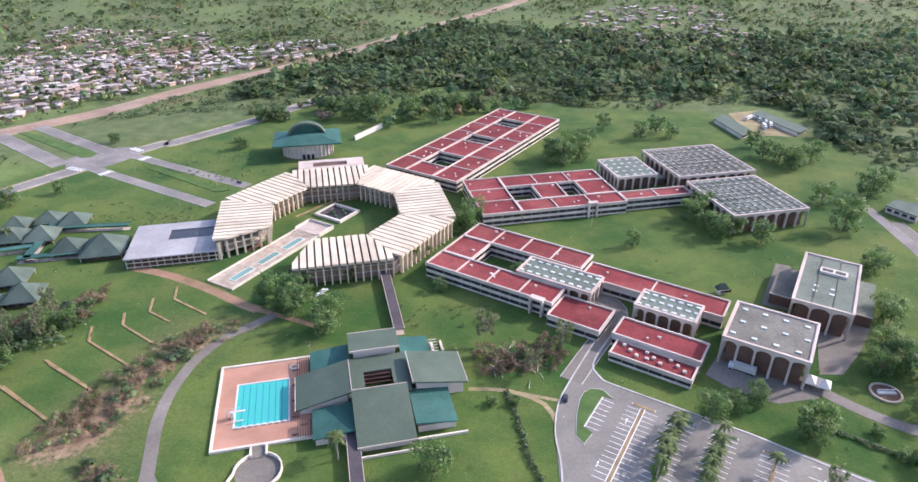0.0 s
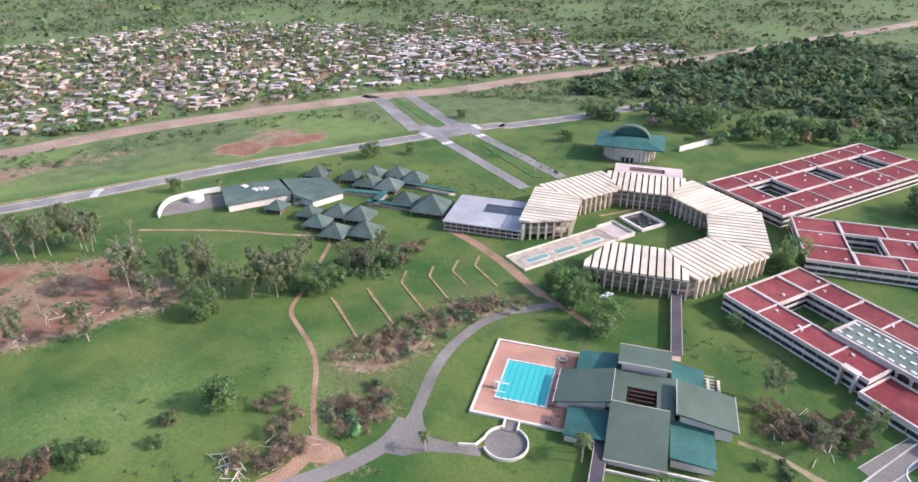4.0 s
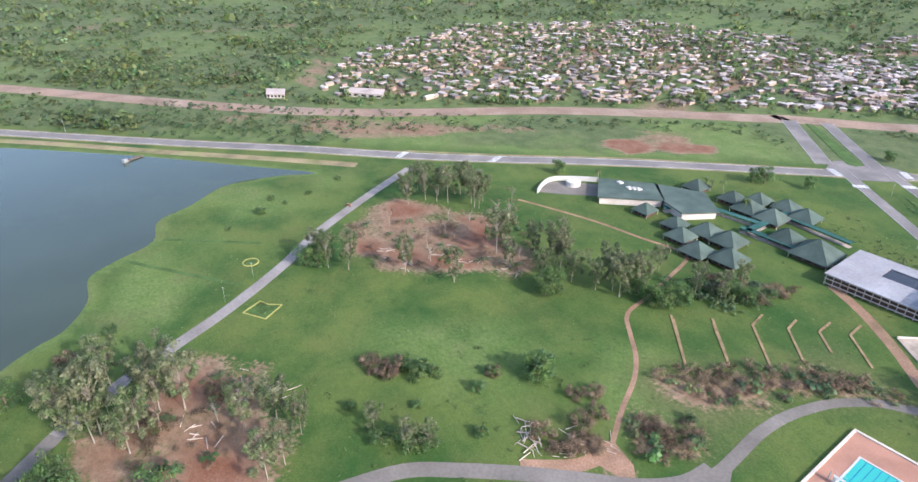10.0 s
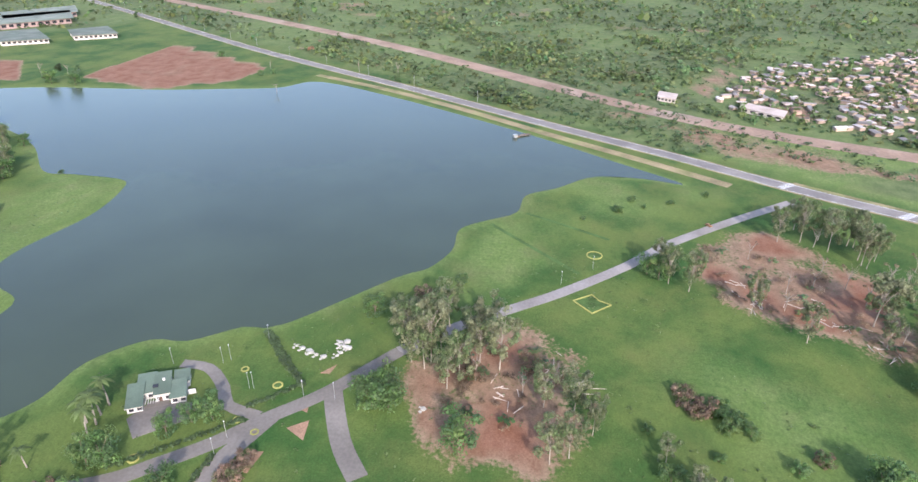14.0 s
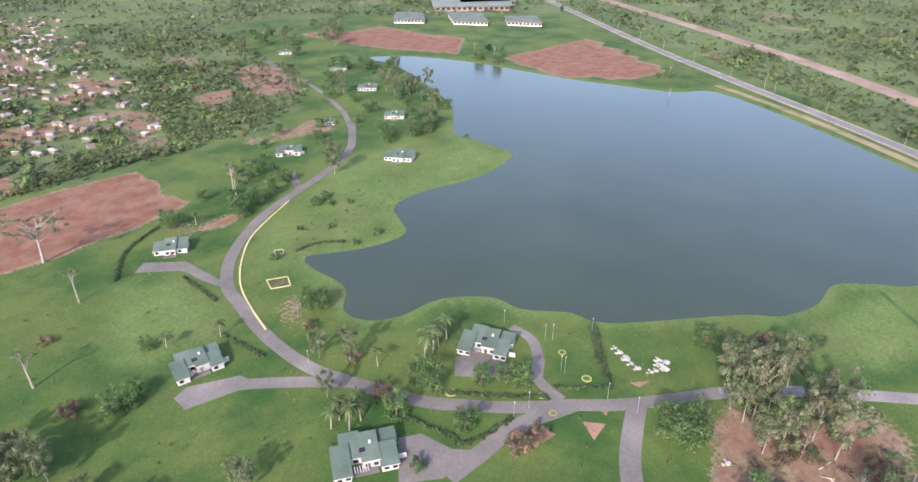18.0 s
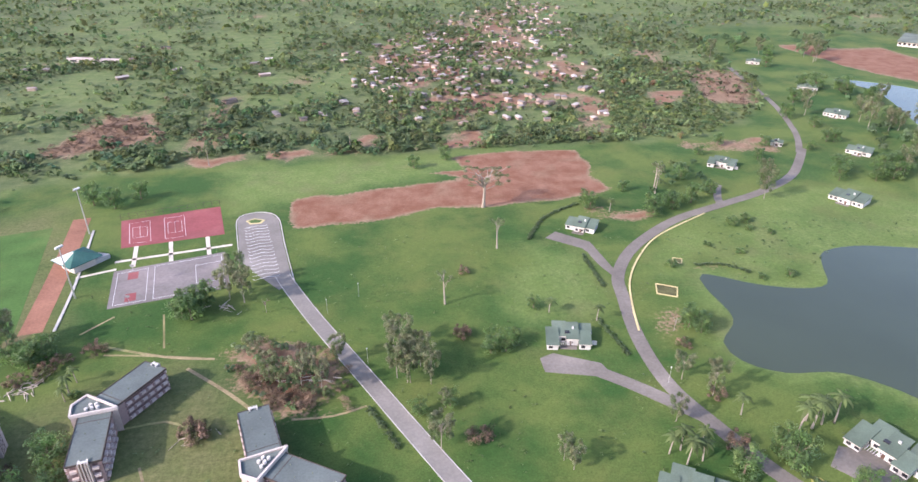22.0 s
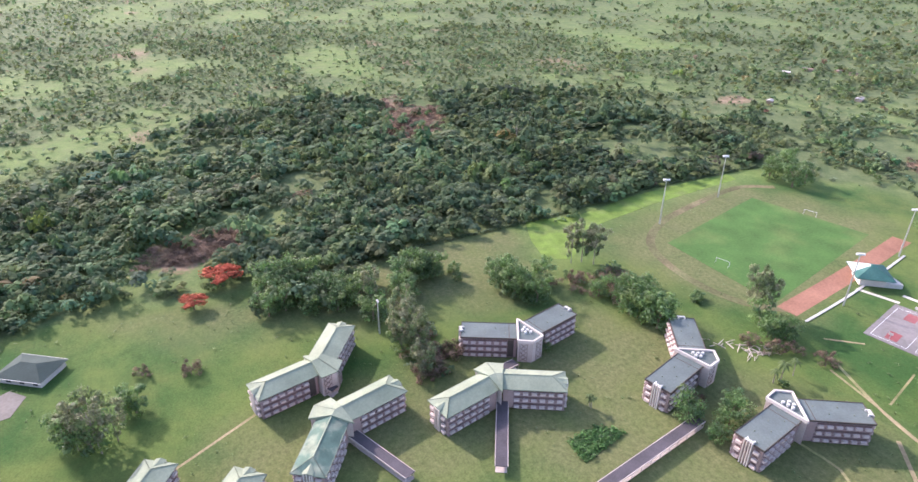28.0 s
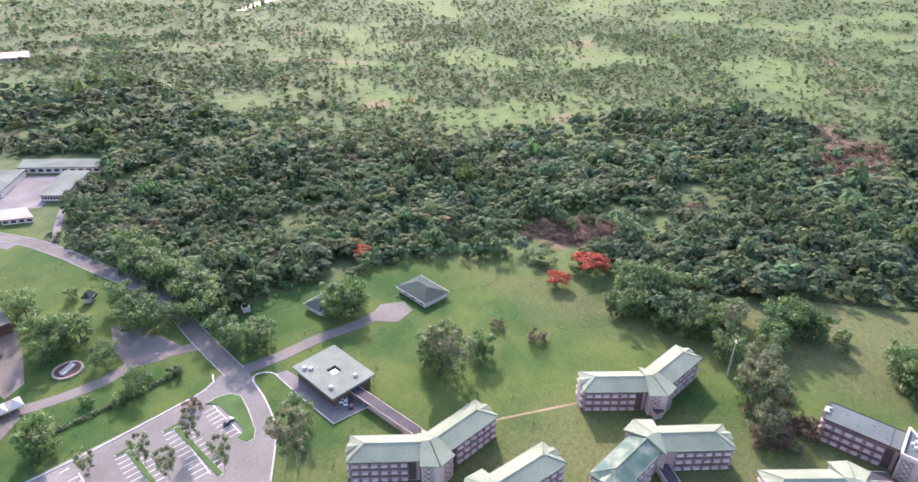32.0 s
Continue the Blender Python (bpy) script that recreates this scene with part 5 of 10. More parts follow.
r3 = thing("teaching_block", -16.7, 282.8, -32, "long two-storey teaching block with red flat roofs and courtyard", "building", "red-roofed teaching blocks")
red_block(r3, 0, 0, 70, 15)
red_block(r3, 0, 15.6, 17.5, 36)
red_block(r3, 0, 36.6, 69, 53.3)
red_block(r3, 70.8, 33, 139, 48.5, 6.0, 32)
red_block(r3, 70.8, -6, 95.5, 13.5, 5.0, 30)
portal(r3, 63, -0.8, 8.2, 3, 1.6)
r3b = thing("workshop_block", -16.7, 282.8, -32, "single-storey workshop block with two red flat roofs", "building", "red-roofed teaching blocks")
red_block(r3b, 101, -4.4, 138.5, 10, 5.6, 40)
red_block(r3b, 104, -15.6, 138, -5.2, 3.8, 40)
for i in range(9):
    box("roof_unit", 107 + i * 3.3, -8 - (i % 3) * 2.2, 3.8, 108.4 + i * 3.3, -6.6 - (i % 3) * 2.2, 4.9, "concrete_pink", r3b)
r2 = thing("teaching_block", 2.1, 391.7, 13, "two-storey teaching block with red flat roofs round two courts", "building", "red-roofed teaching blocks")
red_block(r2, 0, -54, 24, 0, rib=18)
red_block(r2, 24.6, -16.5, 92, 0, rib=24)
red_block(r2, 42, -38.5, 59, -17.1, rib=40)
red_block(r2, 24.6, -54, 92, -39.1, rib=24)
red_block(r2, 72, -38.5, 92, -17.1, rib=40)
red_block(r2, 92.6, -51.5, 138, -40, rib=22)
portal(r2, 69, -54.6, 9.0, 2.6, 1.5)
r1 = thing("teaching_block", -51.1, 419.9, 58, "long two-storey teaching block with red flat roofs and three courts", "building", "red-roofed teaching blocks")
red_block(r1, 0, -16, 163, 0, rib=24)
red_block(r1, 0, -58, 163, -39, rib=24)
for a, b in ((0, 19), (43, 74), (90, 122), (140, 163)):
    red_block(r1, a, -38.4, b, -16.6, rib=24)

# ---- halls with arcades ----
def arcade(e, x0, y0, x1, y1, h, bay, mat="concrete_pink", deep=1.2):
    """Rows of round-headed openings on all four sides, one piece a bay."""
    for (ax, ay, bx, by) in ((x0, y0, x1, y0), (x1, y0, x1, y1), (x1, y1, x0, y1), (x0, y1, x0, y0)):
        L_ = math.hypot(bx - ax, by - ay)
        n_ = max(1, round(L_ / bay))
        w = L_ / n_
        d = ((bx - ax) / L_, (by - ay) / L_)
        nr = (d[1], -d[0])
        pier = 0.45
        r_ = w / 2 - pier
        rise = min(r_ * 0.55, h * 0.3)
        spring = h - 1.2 - rise
        for i in range(n_):
            v, f = [], []
            prof = [(0, 0), (pier, 0), (pier, spring)] + [(w / 2 - r_ * math.cos(math.pi * k / 8), spring + rise * math.sin(math.pi * k / 8)) for k in range(1, 8)] + [(w - pier, spring), (w - pier, 0), (w, 0)]
            topz = [(p[0], h) for p in prof]
            for off in (0.0, -deep):
                for (u, z) in prof + topz:
                    s = i * w + u
                    v.append((ax + d[0] * s + nr[0] * off, ay + d[1] * s + nr[1] * off, z))
            m_ = len(prof)
            for k in range(m_ - 1):
                f.append((k, k + 1, m_ + k + 1, m_ + k))
                f.append((2 * m_ + k + 1, 2 * m_ + k, 3 * m_ + k, 3 * m_ + k + 1))
                f.append((k + 1, k, 2 * m_ + k, 2 * m_ + k + 1))
                f.append((m_ + k, m_ + k + 1, 3 * m_ + k + 1, 3 * m_ + k))
            mesh("arch_bay", v, f, mat, e)

def arch_hall(name, org, hd, x0, y0, x1, y1, h, bay, roof, label, sky=(0, 0), ribs=0, body="brown_wall"):
    e = thing(name, *org, hd, label, "hall", "arcaded halls")
    box("wall", x0 + 2.2, y0 + 2.2, 0, x1 - 2.2, y1 - 2.2, h - 0.8, body, e)
    box("roof", x0 + 0.9, y0 + 0.9, h - 0.75, x1 - 0.9, y1 - 0.9, h - 0.1, roof, e)
    arcade(e, x0, y0, x1, y1, h, bay)
    for a in ((x0 - 0.2, y0 - 0.2, x1 + 0.2, y0 + 0.9), (x0 - 0.2, y1 - 0.9, x1 + 0.2, y1 + 0.2), (x0 - 0.2, y0 + 0.9, x0 + 0.9, y1 - 0.9), (x1 - 0.9, y0 + 0.9, x1 + 0.2, y1 - 0.9)):
        box("parapet", a[0], a[1], h, a[2], a[3], h + 0.5, "concrete_pink", e, inset=0.05)
    nx, ny = sky
    for i in range(nx):
        for j in range(ny):
            cx, cy = x0 + (x1 - x0) * (i + 0.5 + 0.12 * ((i * 3 + j * 5) % 3 - 1)) / nx, y0 + (y1 - y0) * (j + 0.5) / ny
            box("skylight", cx - 1.1, cy - 0.7, h - 0.1, cx + 1.1, cy + 0.7, h + 0.35, "skylight_dim" if ribs > 6 else "skylight", e, inset=0.1)
    for i in range(ribs):
        u = x0 + (x1 - x0) * (i + 1) / (ribs + 1)
        box("roof_rib", u - 0.25, y0 + 1, h - 0.1, u + 0.25, y1 - 1, h + 0.3, "hall_grey", e)
        if ribs > 6:
            w_ = y0 + (y1 - y0) * (i + 1) / (ribs + 1)
            box("roof_rib", x0 + 1, w_ - 0.2, h - 0.1, x1 - 1, w_ + 0.2, h + 0.24, "hall_grey", e)
    return e

R3 = (-16.7, 282.8)
R2 = (2.1, 391.7)
arch_hall("skylit_hall", R3, -32, 43.5, 15.4, 83, 32.4, 9.2, 5.6, "hall_green", "pale arcaded hall with grey-green roof and two rows of skylights", (9, 3))
arch_hall("skylit_hall", R3, -32, 102.8, 17.4, 130.5, 32.8, 9.2, 5.6, "hall_green", "smaller arcaded hall with grey-green roof and skylights", (7, 3))
arch_hall("workshop_hall", R3, -32, 142.8, 7.5, 176, 38.5, 13.5, 6.6, "hall_grey", "large arcaded workshop hall with stained grey flat roof", (4, 3))
bh = arch_hall("workshop_hall", R3, -32, 163, 53.5, 188, 104.6, 13.5, 8.2, "hall_green", "tall arcaded hall with smooth grey-green roof", (0, 0), 2)
for i in range(2):
    for j in range(2):
        box("skylight", 170 + 7 * i, 66 + 5 * j, 13.4, 172 + 7 * i, 67.4 + 5 * j, 13.8, "skylight", bh)
boxes("roof_hatch", [(171, 86, 13.4, 183, 87, 14.6), (171, 90, 13.4, 183, 91, 14.6), (171, 87, 13.4, 172, 90, 14.6), (182, 87, 13.4, 183, 90, 14.6), (176.5, 87, 13.4, 177.5, 90, 14.6)], "white_wall", bh)
for a in ((153.5, 68, 162.4, 99), (188.8, 70, 196, 104)):
    an = thing("side_annex", *R3, -32, "low flat-roofed annex beside the hall", "annex")
    box("wall", a[0], a[1], 0, a[2], a[3], 5.0, "brown_wall", an)
    box("roof", a[0] - 0.3, a[1] - 0.3, 5.0, a[2] + 0.3, a[3] + 0.3, 5.4, "hall_grey" if a[0] < 160 else "hall_green", an)
    box("parapet", a[0] - 0.4, a[1] - 0.4, 5.4, a[2] + 0.4, a[1] + 0.1, 5.8, "concrete_pink", an)
arch_hall("great_hall", R2, 13, 138.5, -33.6, 195.5, 19, 11.5, 7.0, "hall_grey", "large arcaded hall with grey gridded roof", (9, 8), 9)
arch_hall("great_hall", R2, 13, 139, -94, 189, -41.5, 11.5, 7.0, "hall_green", "large arcaded hall with green gridded roof", (9, 8), 9)
arch_hall("skylit_hall", R2, 13, 101, -21.5, 130, 12.4, 9.5, 6.0, "hall_green", "arcaded hall with pale green roof and skylights", (5, 5))
link = thing("link_building", *R2, 13, "low green-roofed link between the halls", "building")
box("wall", 130.6, -18, 0, 137.9, 4, 4.6, "brown_wall", link)
box("roof", 130.4, -18.3, 4.6, 138.1, 4.3, 5.0, "hall_green", link)

# ---- pavilions with pyramid roofs ----
def pavilion(x, y, s, hd, h=3.0):
    e = thing("pavilion", x, y, hd, "square pavilion with a dark green pyramid roof", "pavilion", "pyramid-roofed pavilions")
    w = s * 0.42
    box("wall", -w, -w, 0, w, w, h, "brown_wall", e)
    r_, t = s * 0.56, h + s * 0.44
    mesh("roof", [(-r_, -r_, h - 0.3), (r_, -r_, h - 0.3), (r_, r_, h - 0.3), (-r_, r_, h - 0.3), (-r_, -r_, h + 0.1), (r_, -r_, h + 0.1), (r_, r_, h + 0.1), (-r_, r_, h + 0.1), (0, 0, t)],
         [(3, 2, 1, 0), (0, 1, 5, 4), (1, 2, 6, 5), (2, 3, 7, 6), (3, 0, 4, 7), (4, 5, 8), (5, 6, 8), (6, 7, 8), (7, 4, 8)], "hut_roof", e)
    for a in (-1, 1):
        for b in (-1, 1):
            box("post", a * r_ * 0.9 - 0.15, b * r_ * 0.9 - 0.15, 0, a * r_ * 0.9 + 0.15, b * r_ * 0.9 + 0.15, h - 0.3, "concrete_pink", e)
            mesh("hip_ridge", [(a * r_, b * r_, h + 0.1), (a * r_ * 0.97, b * r_, h + 0.25), (0, 0, t + 0.15), (0, 0, t), (a * r_, b * r_ * 0.97, h + 0.25)], [(0, 1, 2, 3), (0, 3, 2, 4), (1, 4, 2)], "green_roof", e)
    for k in range(3):
        box("opening", -w * 0.8 + k * w * 0.6, -w - 0.05, 0.6, -w * 0.4 + k * w * 0.6, -w + 0.05, 2.3, "dark_glass", e)
    return e

for (x, y), s in (((-292.6, 314.0), 13), ((-267.6, 320.8), 13), ((-252.3, 318.2), 15), ((-258.4, 333.7), 13), ((-236.1, 320.5), 15), ((-243.5, 341.4), 13), ((-227.9, 339.5), 14), ((-213.8, 306.9), 14),
                  ((-193.7, 306.6), 20), ((-254.2, 261.7), 12), ((-241.2, 254.2), 13), ((-238.9, 271.5), 14), ((-223.5, 249.6), 14), ((-224.6, 274.2), 15), ((-209.3, 259.0), 15), ((-277.8, 258.7), 11)):
    pavilion(x, y, s, HEAD)
def gallery(a, b, w, label, roof="teal_roof", h=2.8):
    a, b = np.array(a), np.array(b)
    L_ = float(np.hypot(*(b - a)))
    e = thing("covered_walkway", *a, math.degrees(math.atan2(*(b - a)[::-1])), label, "walkway", "covered walkways")
    mesh("roof", *prism_data([(0, -w / 2), (L_, -w / 2), (L_, w / 2), (0, w / 2)], h, h + 0.3), roof, e)
    box("floor", 0, -w / 2 + 0.2, 0, L_, w / 2 - 0.2, 0.12, "concrete_pink", e)
    for i in range(int(L_ / 5) + 1):
        for s in (-1, 1):
            box("post", i * 5 + 0.05, s * (w / 2 - 0.3) - 0.1, 0.1, i * 5 + 0.25, s * (w / 2 - 0.3) + 0.1, h, "concrete_pink", e)
    for s in (-1, 1):
        box("fascia", 0, s * w / 2 - 0.12, h - 0.15, L_, s * w / 2 + 0.12, h + 0.38, "concrete_pink" if roof == "walk_roof" else roof, e)
gallery((-229.8, 294.3), (-238.6, 339.2), 4, "green-roofed covered walkway between the pavilions")
gallery((-234.7, 294.3), (-181.7, 307.4), 4, "green-roofed covered walkway along the pavilions")
gallery((-259.5, 299.5), (-234.0, 308.3), 4, "green-roofed covered walkway between the pavilions")
gallery((-275.6, 271.3), (-259.5, 299.5), 4, "green-roofed covered walkway between the pavilions")
gallery((-232.4, 331.0), (-193.7, 335.0), 4, "green-roofed covered walkway along the pavilions")
club = thing("club_house", 0, 0, 0, "low broad building with flat grey-green roof and roof lights", "building")
CL = [(-302.1, 240.1), (-327.7, 259.4), (-302.7, 289.1), (-279.6, 275.2)]
CM = [(-278.2, 273.8), (-304.1, 287.6), (-277.8, 307.3), (-252.3, 294.0), (-260.1, 271.9)]
for q in (CL, CM):
    c_ = np.mean(np.array(q), axis=0)
    prism("wall", [tuple(c_ + (np.array(p_) - c_) * 0.93) for p_ in q], 0, 4.6, "white_wall", club)
    prism("roof", q, 4.6, 5.4, "hut_roof", club)
for p_ in ((-304.3, 267.0), (-302.1, 269.3), (-300.2, 271.3), (-314.3, 267.2)):
    box("roof_light", p_[0] - 2, p_[1] - 1.6, 5.4, p_[0] + 2, p_[1] + 1.6, 6.2, "white", club)
fore = thing("curved_wall", 0, 0, 0, "white curved wall round a paved forecourt with a round tank", "wall")
prism("paving", [(-334.8, 215.8), (-346.6, 229.7), (-341.7, 244.1), (-327.9, 260.3), (-312.6, 247.8), (-323.5, 230.5)], 0, 0.15, "asphalt", fore)
ribbon("wall", [(-333.2, 214.6), (-342.6, 224.9), (-347.0, 235.4), (-341.5, 249.1), (-332.7, 263.1)], 1.0, "white", 3.2, fore, step=2)
tk_ = (-334.6, 243.9)
mesh("tank", *prism_data([(tk_[0] + 5 * math.cos(i * 0.4488), tk_[1] + 5 * math.sin(i * 0.4488)) for i in range(14)], 0, 3.6, 0.2), "white", fore)

# ---- pool house ----
PC = (-86.3, 162.3)
deck = thing("pool_deck", *PC, 13, "reddish tiled pool deck with a cream border and blue lane pool", "pool deck")
boxes("paving", [(0, 0, 0, 34.5, 9.6, 0.5), (0, 34.6, 0, 34.5, 46, 0.5), (0, 9.6, 0, 6.2, 34.6, 0.5), (26.8, 9.6, 0, 34.5, 34.6, 0.5)], "deck", deck)
for a in ((-0.8, -0.8, 35, 0.2), (-0.8, 45.8, 35, 46.8), (-0.8, 0.2, 0.2, 45.8)):
    box("border_wall", a[0], a[1], 0, a[2], a[3], 1.0, "cream", deck, inset=0.08)
box("basin", 6.2, 9.6, 0.0, 26.8, 34.6, 0.12, "pool_tile", deck)
box("water", 6.9, 10.2, 0.1, 26.1, 34.0, 0.36, "pool", deck)
for a in ((6.2, 9.6, 26.8, 10.3), (6.2, 33.9, 26.8, 34.6), (6.2, 10.3, 6.9, 33.9), (26.1, 10.3, 26.8, 33.9)):
    box("coping", a[0], a[1], 0.4, a[2], a[3], 0.62, "white", deck)
for i in range(7):
    box("lane_line", 8.9 + 2.45 * i, 11, 0.37, 9.1 + 2.45 * i, 33.4, 0.385, "lane_blue", deck)
for i in range(8):
    box("start_block", 7.4 + 2.45 * i, 9.2, 0.5, 8.3 + 2.45 * i, 10.0, 1.2, "white", deck)
for i in range(9):
    box("bench", 27.6 + (i % 2) * 3.2, 1.5 + 4.6 * i, 0.5, 30.0 + (i % 2) * 3.2, 2.1 + 4.6 * i, 0.95, "brown_wall", deck)
n_ = 18
mesh("round_basin", *prism_data([(28.5 + 2.2 * math.cos(6.283 * i / n_), 41 + 1.8 * math.sin(6.283 * i / n_)) for i in range(n_)], 0.5, 0.75), "cream", deck)
mesh("basin_floor", *prism_data([(28.5 + 1.3 * math.cos(6.283 * i / n_), 41 + 1.0 * math.sin(6.283 * i / n_)) for i in range(n_)], 0.74, 0.79), "deck", deck)
dive = thing("diving_platform", -81.3, 179.4, 13, "white concrete diving platform with ladder", "diving platform")
box("tower", -3.2, -0.6, 0.5, -2.2, 0.6, 3.4, "white", dive)
box("board", -3.4, -0.4, 3.4, 2.2, 0.4, 3.55, "white", dive)
box("lower_board", -3.0, -3.1, 1.4, 1.4, -2.6, 1.5, "white", dive)
for s in (-0.6, 0.6):
    box("ladder_rail", -4.6, s - 0.06, 0.5, -4.4, s + 0.06, 4.6, "tower", dive)
for i in range(7):
    box("rung", -4.56, -0.6, 0.8 + 0.5 * i, -4.44, 0.6, 0.88 + 0.5 * i, "tower", dive)
for s in (-0.65, 0.65):
    box("handrail", -3.4, s - 0.05, 4.5, 0.6, s + 0.05, 4.6, "tower", dive)

ph = thing("pool_house", *PC, 13, "pool house with overlapping dark green and teal roofs", "building")
def slab_roof(name, x0, y0, x1, y1, za, zb, axis, mat, thick=0.7):
    """Sloping roof plate; za, zb: heights at its two ends along x (0) or y (1)."""
    f_ = (lambda x, y: za + (zb - za) * (x - x0) / (x1 - x0)) if axis == 0 else (lambda x, y: za + (zb - za) * (y - y0) / (y1 - y0))
    v, f = [], []
    for (x, y) in rect(x0, y0, x1, y1):
        v.append((x, y, f_(x, y) - thick))
    for (x, y) in rect(x0, y0, x1, y1):
        v.append((x, y, f_(x, y)))
    mesh(name, v, [(3, 2, 1, 0), (4, 5, 6, 7), (0, 1, 5, 4), (1, 2, 6, 5), (2, 3, 7, 6), (3, 0, 4, 7)], mat, ph)
    return f_
for (x0, y0, x1, y1, za, zb, ax) in ((50, -12.8, 71, 10.4, 3.8, 10.0, 1), (29.0, 10.4, 50.2, 30.2, 3.9, 9.2, 0), (51, 33.4, 71.4, 48.4, 10.2, 8.4, 1), (73.2, 10.2, 94.8, 29.6, 9.8, 6.2, 0)):
    slab_roof("high_roof", x0, y0, x1, y1, za, zb, ax, "green_roof")
    f0, f1 = (x0, x1) if ax == 0 else (y0, y1)
    for i in range(4):                                # walls step up under the slope
        u0, u1 = f0 + 1.6 + (f1 - f0 - 3.2) * i / 4, f0 + 1.6 + (f1 - f0 - 3.2) * (i + 1) / 4
        top_ = min(za + (zb - za) * (u - f0) / (f1 - f0) for u in (u0, u1)) - 0.75
        if ax == 0:
            box("wall", u0, y0 + 1.6, 0, u1, y1 - 1.6, top_, "white_wall", ph)
        else:
            box("wall", x0 + 1.6, u0, 0, x1 - 1.6, u1, top_, "white_wall", ph)
    for a, b in ((f0, za), (f1, zb)):                 # pale gutter board along each end
        if ax == 0:
            box("gutter", a - 0.15, y0, b - 0.75, a + 0.15, y1, b + 0.08, "concrete_pink", ph)
        else:
            box("gutter", x0, a - 0.15, b - 0.75, x1, a + 0.15, b + 0.08, "concrete_pink", ph)
for a in ((49, 10.2, 55.5, 33.2), (66.5, 10.2, 73, 33.2), (55.5, 10.2, 66.5, 14), (55.5, 23.8, 66.5, 33.2)):
    box("middle_roof", a[0], a[1], 6.3, a[2], a[3], 6.8, "green_roof", ph)
    box("wall", a[0] + 0.3, a[1] + 0.3, 0, a[2] - 0.3, a[3] - 0.3, 6.3, "brown_wall", ph)
box("atrium_floor", 55.5, 14, 0, 66.5, 23.8, 0.2, "lawn_patch", ph)
for i in range(4):
    box("atrium_beam", 55.5, 15 + 2.4 * i, 5.9, 66.5, 15.25 + 2.4 * i, 6.2, "brown_wall", ph)
for (x0, y0, x1, y1, za, zb, ax) in ((35, -5.4, 50.6, 10, 3.6, 5.2, 0), (71.6, -7, 87, 12, 5.2, 3.6, 0), (35, 29, 50.8, 45.5, 3.6, 5.2, 0), (71.8, 29, 84.4, 46, 5.2, 3.8, 0)):
    slab_roof("low_roof", x0, y0, x1, y1, za, zb, ax, "teal_roof", 0.5)
    box("wall", x0 + 0.8, y0 + 0.8, 0, x1 - 0.8, y1 - 0.8, 3.0, "white_wall", ph)
for a in ((71.6, -10.4, 90, -9.6), (50, -14.8, 72, -14.2), (86, 34, 87, 45), (90, 38, 91, 45)):
    box("garden_wall", a[0], a[1], 0, a[2], a[3], 1.0, "cream", ph)
boxes("pergola", [(84.8, 36 + 2 * i, 2.6, 88.6, 36.3 + 2 * i, 2.8) for i in range(5)], "white", ph)
for i in range(6):
    box("slat", 29.6 + i * 0.9, -1.5, 2.4, 29.9 + i * 0.9, 6.5, 2.7, "brown_wall", ph)
    box("slat", 29.6 + i * 0.9, 30, 2.4, 29.9 + i * 0.9, 44, 2.7, "brown_wall", ph)
rnd = thing("round_forecourt", *PC, 13, "round sunken grey forecourt within a white curved wall", "forecourt")
mesh("paving", *prism_data([(16.2 + 7.6 * math.cos(i * 0.2618), -12.4 + 7.6 * math.sin(i * 0.2618)) for i in range(24)], 0, 0.14), "asphalt", rnd)
v_, f_ = ribbon_data([(16.2 + 8 * math.cos(radians(a)), -12.4 + 8 * math.sin(radians(a))) for a in range(-150, 75, 9)], 0.55, 0, 1.3)
mesh("wall", v_, f_, "cream", rnd)
v_, f_ = ribbon_data([(16.2 + 8 * math.cos(radians(a)), -12.4 + 8 * math.sin(radians(a))) for a in range(105, 185, 9)] + [(6, -16.2), (0, -17.7)], 0.55, 0, 1.2)
mesh("wall", v_, f_, "cream", rnd)
box("ramp", 13.6, -6.2, 0, 18.8, -0.9, 0.4, "asphalt", rnd)
for x_ in (13.3, 18.7):
    box("neck_wall", x_ - 0.2, -5.6, 0, x_ + 0.4, -0.9, 1.3, "cream", rnd)

# ---- student halls of residence ----
def rot(p, a):
    c_, s_ = math.cos(a), math.sin(a)
    return (p[0] * c_ - p[1] * s_, p[0] * s_ + p[1] * c_)

DORM_LABEL = {True: "three-storey residence with two angled wings and pale green roofs", False: "three-storey residence, angled wings, grey flat roofs and white-framed hub"}

